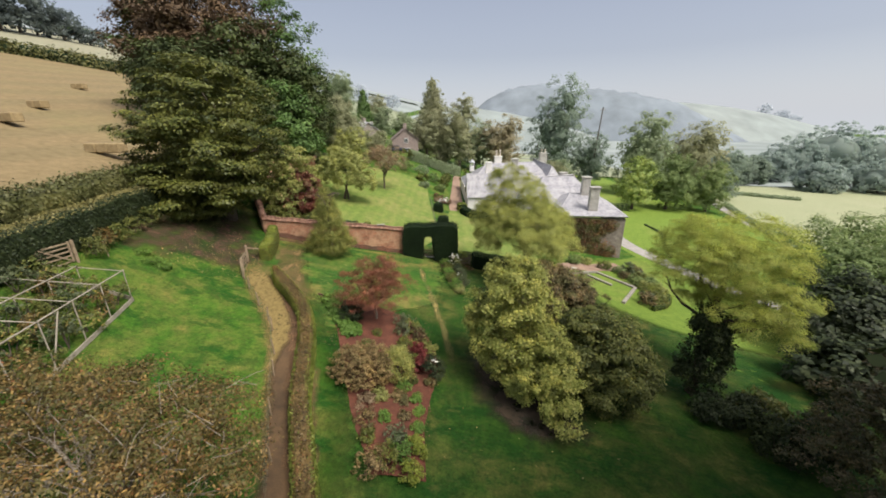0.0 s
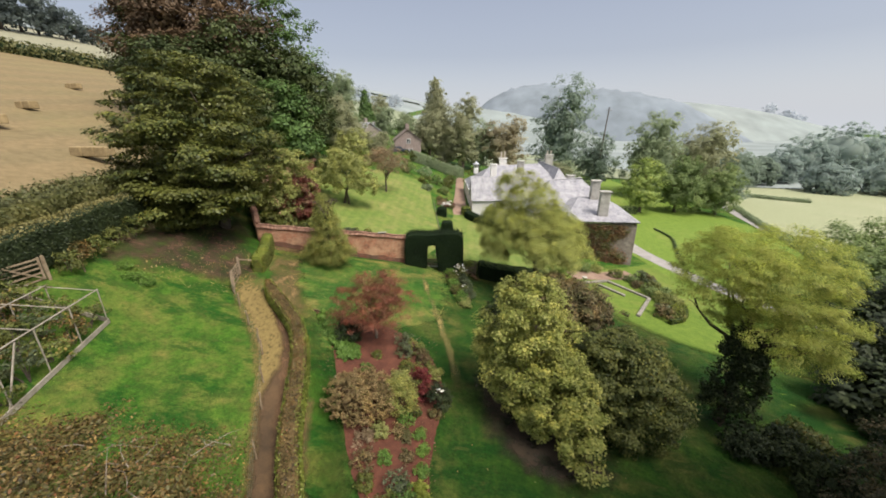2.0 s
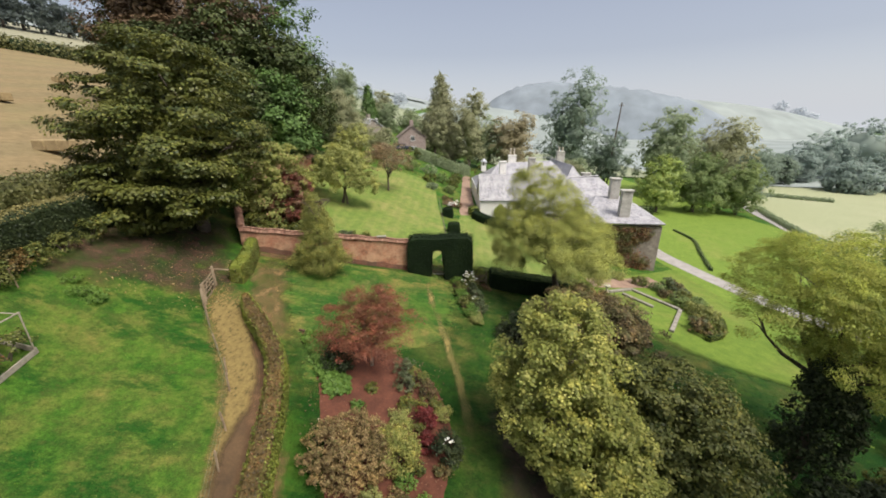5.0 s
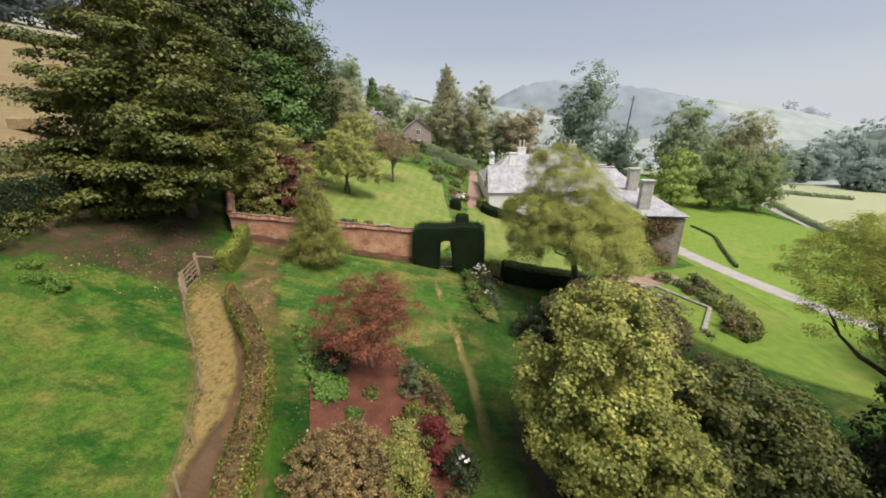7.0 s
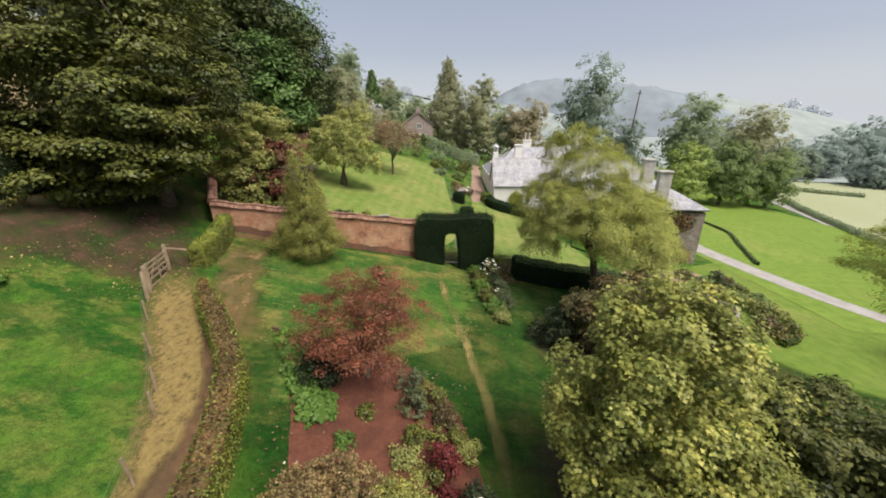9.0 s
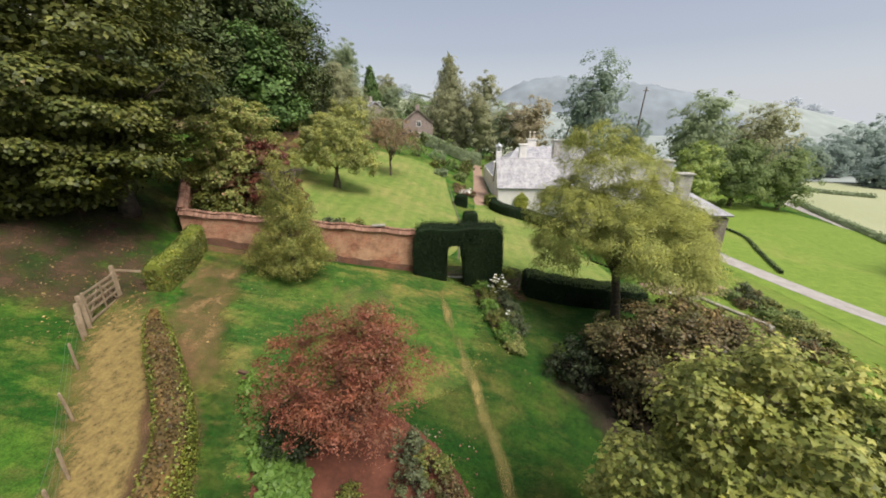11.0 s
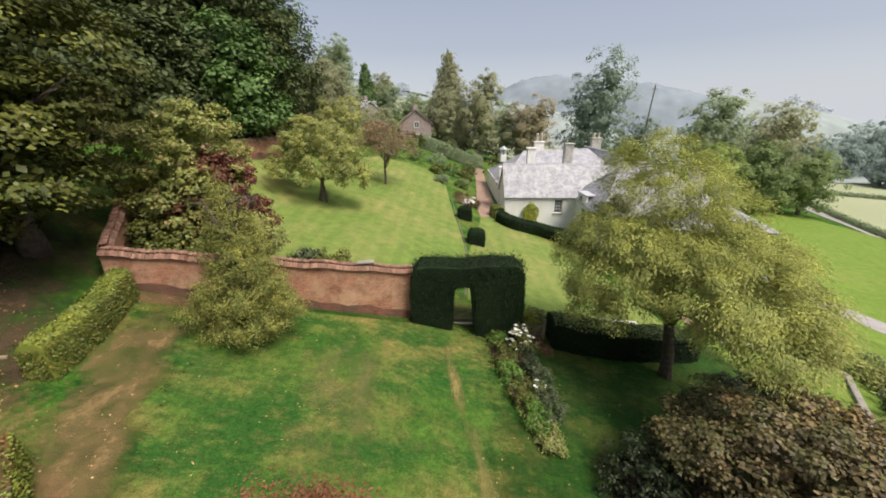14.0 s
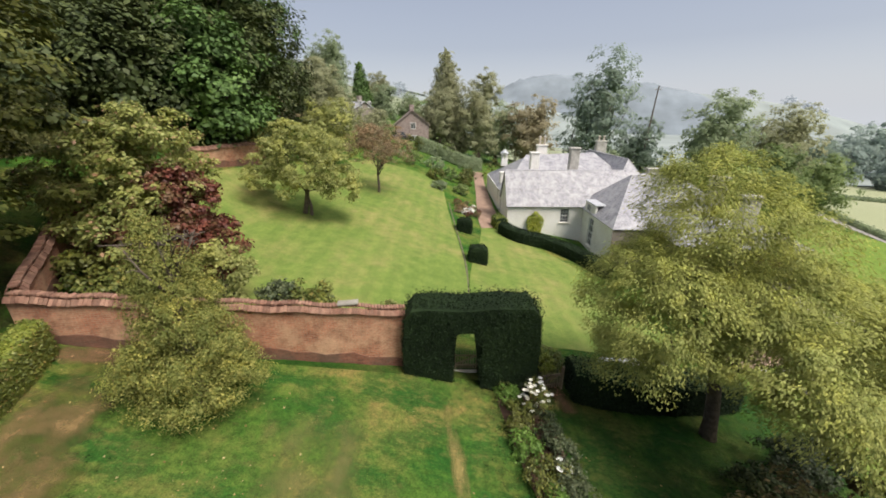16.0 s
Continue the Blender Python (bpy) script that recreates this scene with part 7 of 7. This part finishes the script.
# misty woods and hills across the valley, their mist painted into the colours
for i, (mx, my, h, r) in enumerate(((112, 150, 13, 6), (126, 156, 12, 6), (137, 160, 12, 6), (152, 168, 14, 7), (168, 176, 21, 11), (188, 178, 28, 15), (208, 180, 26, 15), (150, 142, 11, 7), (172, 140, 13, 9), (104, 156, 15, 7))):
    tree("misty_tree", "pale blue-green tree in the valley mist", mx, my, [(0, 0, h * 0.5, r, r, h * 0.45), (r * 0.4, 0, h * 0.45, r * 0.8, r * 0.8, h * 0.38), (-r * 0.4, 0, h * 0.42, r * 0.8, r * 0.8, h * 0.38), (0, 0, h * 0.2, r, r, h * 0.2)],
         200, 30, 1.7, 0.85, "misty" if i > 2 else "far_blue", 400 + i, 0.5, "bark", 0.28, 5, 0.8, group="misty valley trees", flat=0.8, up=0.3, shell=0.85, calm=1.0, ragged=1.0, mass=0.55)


def far_hill(name, label, cx, cy, half, deep, top, base, material, seed, lumpy=0.0, skew=0.0, power=2.2):
    """A long rounded hill far behind everything."""
    verts, faces = [], []
    nx, ny = 60, 8
    for j in range(ny + 1):
        for i in range(nx + 1):
            u, v = i / nx * 2 - 1, j / ny
            prof = (1 - abs(u) ** power) * (1 + skew * u)
            z = base + (top - base) * max(0, prof) * math.sin(v * math.pi / 2)
            z += lumpy * (noise.noise(Vector((u * 22 + seed, v * 5, 0))) + 0.5 * noise.noise(Vector((u * 60, v * 9, seed)))) * math.sin(v * math.pi / 2)
            verts.append((cx + u * half, cy + deep * v + 30 * math.sin(u * 3 + seed), z))
    for j in range(ny):
        for i in range(nx):
            a = j * (nx + 1) + i
            faces.append((a, a + 1, a + nx + 2, a + nx + 1))
    ob = part(name, (verts, faces), M[material], None, "", True)
    tagged(ob, label, "hill", "", "structure")

    def crest(u):
        k = ny * (nx + 1) + int(round((u + 1) / 2 * nx))
        return verts[k]

    return crest


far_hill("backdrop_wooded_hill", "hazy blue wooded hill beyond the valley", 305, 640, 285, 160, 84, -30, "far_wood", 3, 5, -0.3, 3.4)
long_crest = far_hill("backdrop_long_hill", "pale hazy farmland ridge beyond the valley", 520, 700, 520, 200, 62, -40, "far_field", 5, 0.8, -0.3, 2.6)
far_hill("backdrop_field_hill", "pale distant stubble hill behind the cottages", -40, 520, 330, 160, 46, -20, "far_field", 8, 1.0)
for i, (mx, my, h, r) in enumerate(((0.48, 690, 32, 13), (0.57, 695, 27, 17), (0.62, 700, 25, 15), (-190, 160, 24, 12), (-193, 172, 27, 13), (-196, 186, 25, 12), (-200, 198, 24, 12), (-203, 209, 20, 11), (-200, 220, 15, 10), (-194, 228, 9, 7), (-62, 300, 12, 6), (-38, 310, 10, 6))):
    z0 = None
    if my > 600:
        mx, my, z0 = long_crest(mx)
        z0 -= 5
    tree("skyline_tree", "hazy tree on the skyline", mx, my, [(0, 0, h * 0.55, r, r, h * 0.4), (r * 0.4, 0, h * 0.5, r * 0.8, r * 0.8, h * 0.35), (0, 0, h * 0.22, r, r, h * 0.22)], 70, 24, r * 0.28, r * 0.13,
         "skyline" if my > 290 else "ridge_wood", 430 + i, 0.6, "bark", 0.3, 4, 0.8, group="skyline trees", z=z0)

# ---- bales on the stubble ----


def bale(x, y, turn, n):
    ob = thing("straw_bale_row", (x, y, ground(x, y) + 0.06), "row of brown square straw bales on the stubble", "bale", "straw bales", "", turn)
    for i in range(n):
        part("bale", bevel_box((1.15, 0.9, 0.8), (i * 1.2, 0.06 * math.sin(i * 3), 0.4), 0.07), M["twine"], ob)


bale(-30.2, 33.7, -8, 3)
bale(-41.5, 37.2, -20, 3)
bale(-47.2, 46.2, -15, 2)
bale(-60.2, 66.3, -10, 2)

# ---- planting in the island bed ----
shrub("flower_head_shrub", "large rounded shrub of faded cream flower heads", -3.35, 15.7, 1.75, 1.7, 1.75, "spirea", 140, 560, 75, 0.14, 0.06)
shrub("lime_shrub", "yellow-green shrub growing into the faded one", -1.6, 16.0, 0.95, 1.0, 1.75, "conifer", 141, 120, 60, 0.24, 0.065)
shrub("crimson_shrub", "crimson leaved shrub in the bed", -0.6, 17.9, 0.45, 0.5, 1.1, "red_shrub", 142, 44, 40, 0.18, 0.09)
shrub("crimson_shrub", "crimson leaved shrub low in the bed", -0.5, 16.8, 0.45, 0.4, 0.9, "red_shrub", 143, 34, 40, 0.16, 0.09)
shrub("dark_rose_bush", "dark glossy rose bush with a white bloom", 0.35, 16.6, 0.6, 0.65, 1.3, "dark_shrub", 144, 60, 40, 0.2, 0.09)
shrub("dark_round_shrub", "dark green rounded shrub beside the maple", -4.95, 20.6, 0.75, 0.95, 1.35, "dark_shrub", 145, 80, 45, 0.22, 0.09)
for i in range(20):
    u = (i // 2) / 9
    side = 0.34 * (i % 2)
    shrub("ground_cover_plant", "fresh green leafy ground cover along the bed edge", -6.95 + 2.1 * u + side - 0.1 * math.sin(i), 22.3 - 3.3 * u + side * 0.6, 0.48, 0.5, 0.4, "ground_cover", 150 + i, 40, 24, 0.13, 0.12, "ground cover", 0.85, 1.0)
plank = part("edging_board", bar((-7.75, 22.75, ground(-7.75, 22.75) + 0.06), (-7.15, 22.7, ground(-7.15, 22.7) + 0.06), 0.1, 0.12), M["dark_soil"])
tagged(plank, "short dark wooden edging board at the head of the bed", "board")
bed = [(-1.9, 21.0, 0.6, 0.9, "blue_shrub"), (-1.2, 20.5, 0.6, 0.8, "dark_leaf"), (-0.7, 19.8, 0.55, 0.7, "copper"), (-1.7, 19.9, 0.55, 0.9, "blue_shrub"), (-0.5, 18.9, 0.6, 0.55, "dark_leaf"), (-1.4, 18.7, 0.55, 0.7, "sycamore"),
       (0.1, 18.6, 0.4, 0.5, "apple"), (-0.95, 17.6, 0.4, 0.6, "sycamore"), (-1.8, 18.0, 0.45, 0.6, "apple"), (-3.6, 18.2, 0.3, 0.4, "ground_cover"), (-3.2, 19.4, 0.3, 0.4, "sycamore"), (-1.2, 15.2, 0.4, 0.6, "ground_cover"), (-0.9, 15.8, 0.35, 0.5, "sycamore"),
       (-0.57, 14.55, 0.3, 0.35, "ground_cover"), (-0.3, 13.86, 0.26, 0.3, "ground_cover"), (-0.37, 12.9, 0.28, 0.32, "ground_cover"), (-1.88, 13.2, 0.3, 0.35, "ground_cover"), (-1.2, 14.4, 0.35, 0.35, "copper"), (-1.0, 13.4, 0.35, 0.3, "copper"), (-1.5, 14.6, 0.35, 0.45, "spirea"),
       (-2.8, 14.0, 0.5, 0.4, "brown_twig"), (-2.3, 14.4, 0.45, 0.5, "apple"), (-2.75, 13.0, 0.45, 0.4, "copper"), (-2.4, 12.1, 0.35, 0.35, "sycamore"), (-1.2, 12.0, 0.55, 0.8, "blue_shrub"), (-0.9, 11.5, 0.5, 0.9, "ground_cover"), (-0.25, 11.6, 0.35, 0.6, "lime_shrub"), (-0.3, 12.2, 0.3, 0.4, "lime_shrub"),
       (-1.5, 11.0, 0.6, 1.0, "sycamore"), (-0.4, 10.6, 0.5, 0.8, "lime_shrub"), (-2.1, 10.7, 0.7, 1.0, "spirea"), (0.1, 15.9, 0.3, 0.4, "copper")]
for i, (sx, sy, r, h, mat) in enumerate(bed):
    shrub("bed_plant", {"blue_shrub": "grey-green leafy plant in the red soil bed", "dark_leaf": "dark green plant in the red soil bed", "copper": "brownish red plant in the red soil bed", "ground_cover": "bright green plant in the red soil bed", "lime_shrub": "lime green plant in the red soil bed", "sycamore": "mid green plant in the red soil bed",
                        "apple": "olive plant in the red soil bed", "spirea": "bed plant with faded cream heads", "brown_twig": "russet plant in the red soil bed"}[mat], sx, sy, r, r, h, mat, 160 + i, int(44 * r) + 8, 32, 0.17, 0.085, "island bed plants")

# rose border by the arch
rb = [(0.9, 33.2, 0.4, 0.7, "dark_leaf"), (1.1, 32.3, 0.4, 0.6, "ground_cover"), (1.25, 31.2, 0.45, 0.6, "sycamore"), (1.4, 30.1, 0.45, 0.6, "ground_cover"), (1.7, 29.0, 0.5, 0.6, "sycamore"), (1.9, 28.0, 0.5, 0.6, "ground_cover"), (2.2, 27.2, 0.45, 0.5, "apple"),
      (2.5, 28.6, 0.5, 0.8, "blue_shrub"), (2.5, 29.8, 0.45, 0.9, "blue_shrub"), (2.1, 30.6, 0.4, 1.1, "dark_shrub"), (1.9, 33.1, 0.5, 1.0, "dark_shrub"), (2.7, 34.3, 0.6, 0.9, "lime_shrub"), (3.3, 34.7, 0.6, 0.8, "dark_leaf")]
for i, (sx, sy, r, h, mat) in enumerate(rb):
    shrub("border_plant", "leafy green border plant by the yew arch", sx, sy, r * 1.25, r * 1.6, h * 1.1, mat, 210 + i, int(80 * r) + 10, 36, 0.19, 0.085, "rose border plants")
rose = shrub("white_rose_bush", "tall rose bush covered in white blooms", 2.05, 31.7, 0.6, 0.65, 1.5, "dark_leaf", 225, 46, 34, 0.2, 0.08)
rng = np.random.RandomState(226)


def bloom(parent, x, y, z, r):
    """One open rose: two rings of cupped petals."""
    verts, faces = [], []
    for ring, (n, tilt, k) in enumerate(((6, 0.5, 1.0), (5, 1.0, 0.65))):
        for i in range(n):
            a = 2 * math.pi * i / n + ring * 0.4
            d, s = Vector((math.cos(a), math.sin(a), tilt)), Vector((-math.sin(a), math.cos(a), 0))
            b = len(verts)
            c = Vector((x, y, z))
            verts += [c, c + (d * 0.6 + s * 0.5) * r * k, c + d * r * k, c + (d * 0.6 - s * 0.5) * r * k]
            faces.append((b, b + 1, b + 2, b + 3))
    part("bloom", (verts, faces), M["petal"], parent)


for i in range(42):
    a, q = rng.uniform(0, 6.28), rng.uniform(0.3, 1.0)
    bloom(rose, 0.62 * q * math.cos(a), 0.65 * q * math.sin(a), 0.55 + 1.0 * rng.rand() * (1.15 - 0.4 * q), 0.085)
for i in range(5):
    bloom(bpy.data.objects["dark_rose_bush"], -0.2 + 0.1 * i, -0.3 + 0.12 * (i % 3), 1.05 + 0.08 * (i % 2), 0.07)
low_rose = shrub("white_rose_bush", "low white rose beside the border edge", 2.35, 29.2, 0.35, 0.35, 0.8, "dark_leaf", 227, 14, 30, 0.16, 0.08)
for i in range(7):
    bloom(low_rose, 0.25 * math.cos(i * 2.0), 0.25 * math.sin(i * 2.0), 0.6 + 0.06 * (i % 3), 0.08)

# ---- sunken garden below the stone front ----
sunk = thing("terrace_kerb", (0, 0, 0), "pale stone edging of the small formal lawn", "kerb", "", "structure")
for a, b in (((15.6, 36.9), (18.6, 38.6)), ((18.6, 38.6), (21.6, 35.3)), ((21.6, 35.3), (18.0, 30.7)), ((17.0, 37.0), (18.9, 35.0))):
    n = 6
    for i in range(n):
        u0, u1 = i / n, (i + 0.96) / n
        p0 = (a[0] + (b[0] - a[0]) * u0, a[1] + (b[1] - a[1]) * u0)
        p1 = (a[0] + (b[0] - a[0]) * u1, a[1] + (b[1] - a[1]) * u1)
        part("slab", bar((*p0, ground(*p0) + 0.1), (*p1, ground(*p1) + 0.1), 0.32, 0.22, 0.03), M["path_stone"], sunk)
border = [(22.2, 36.4), (23.0, 37.4), (23.6, 38.6), (22.0, 38.2), (22.7, 35.2), (23.4, 36.0), (22.4, 33.9), (21.3, 32.6), (20.6, 31.4), (23.6, 34.6), (21.8, 39.6), (20.4, 40.6), (23.0, 40.2), (24.2, 40.6), (18.4, 41.4), (16.6, 40.6), (21.9, 31.6)]
for i, (sx, sy) in enumerate(border):
    shrub("formal_border_shrub", "dark rounded shrub in the border below the house", sx, sy, 0.85, 0.8, 1.0 + 0.3 * math.sin(i * 1.7), ("park_dark", "dark_leaf", "blue_shrub", "copper", "apple")[i % 5], 240 + i, 34, 34, 0.26, 0.15, "formal border shrubs")
hedge("border_edging", "low clipped edging round the formal border", [(24.2, 38.5), (24.6, 36.0), (24.2, 33.6), (22.6, 31.4), (20.6, 30.2)], 0.35, 0.45, "hedge_green", 28, 0.12, 120)
lamp = part("garden_urn", tube([(0, 0, 0), (0, 0, 0.1), (0, 0, 0.14), (0, 0, 0.4), (0, 0, 0.62), (0, 0, 0.7), (0, 0, 0.72)], [0.2, 0.2, 0.09, 0.09, 0.26, 0.3, 0.24], 14), M["terrace_stone"])
lamp.matrix_world = pose(15.4, 36.9, ground(15.4, 36.9))
tagged(lamp, "small pale stone urn on the terrace", "urn")

# ---- loose litter ----


def litter(name, label, x0, x1, y0, y1, n, size, mat, seed, lift=0.02, upright=False, keep=None):
    rng = np.random.RandomState(seed)
    p = np.stack([rng.uniform(x0, x1, n), rng.uniform(y0, y1, n)], 1)
    if keep:
        p = p[[keep(x, y) for x, y in p]]
    z = np.array([ground(x, y) for x, y in p])
    s = size * rng.uniform(0.6, 1.5, len(p))
    pos = np.column_stack([p, z + lift + (s * 0.35 if upright else 0)])
    if upright:
        nor = rng.normal(size=(len(p), 3)) * np.array([1, 1, 0.2])
        along = np.tile([0, 0, 1.0], (len(p), 1))
    else:
        nor, along = np.tile([0, 0, 1.0], (len(p), 1)) + rng.normal(size=(len(p), 3)) * 0.25, None
    ob = leaf_mesh(name, pos, nor, s, M[mat], None, 0.25 if upright else 0.7, along, rng)
    return tagged(ob, label, "leaves" if not upright else "grass", "", "stuff")


litter("fallen_leaves", "pale fallen leaves scattered over the lawn", -13.5, -5, 22.5, 31, 220, 0.06, "fallen", 501, 0.03)
litter("fallen_leaves", "fallen leaves under the big tree", -18, -12.6, 22, 29, 500, 0.085, "fallen", 502, 0.03)
litter("fallen_leaves", "a few fallen leaves on the lower lawn", -3, 9, 11, 31, 120, 0.06, "fallen", 503, 0.03)
wild = lambda x, y: noise.noise(Vector((x * 0.5, y * 0.5, 1.7))) + 0.9 * noise.noise(Vector((x * 3.1, y * 3.1, 4.0))) > 0.15 and x < -6.3 - 0.55 * (y - 11)
litter("paddock_grass", "long uneven grass blades in the paddock", -15.2, -5, 8, 26, 4500, 0.07, "blade", 504, -0.01, True, wild)
litter("soil_crumbs", "clods and fallen petals on the red soil", -6.0, 0.2, 11.5, 22, 900, 0.07, "clod", 505, 0.12, False, lambda x, y: -0.62 * (y - 12) - 2.6 < x < 0.2 and x > -7)
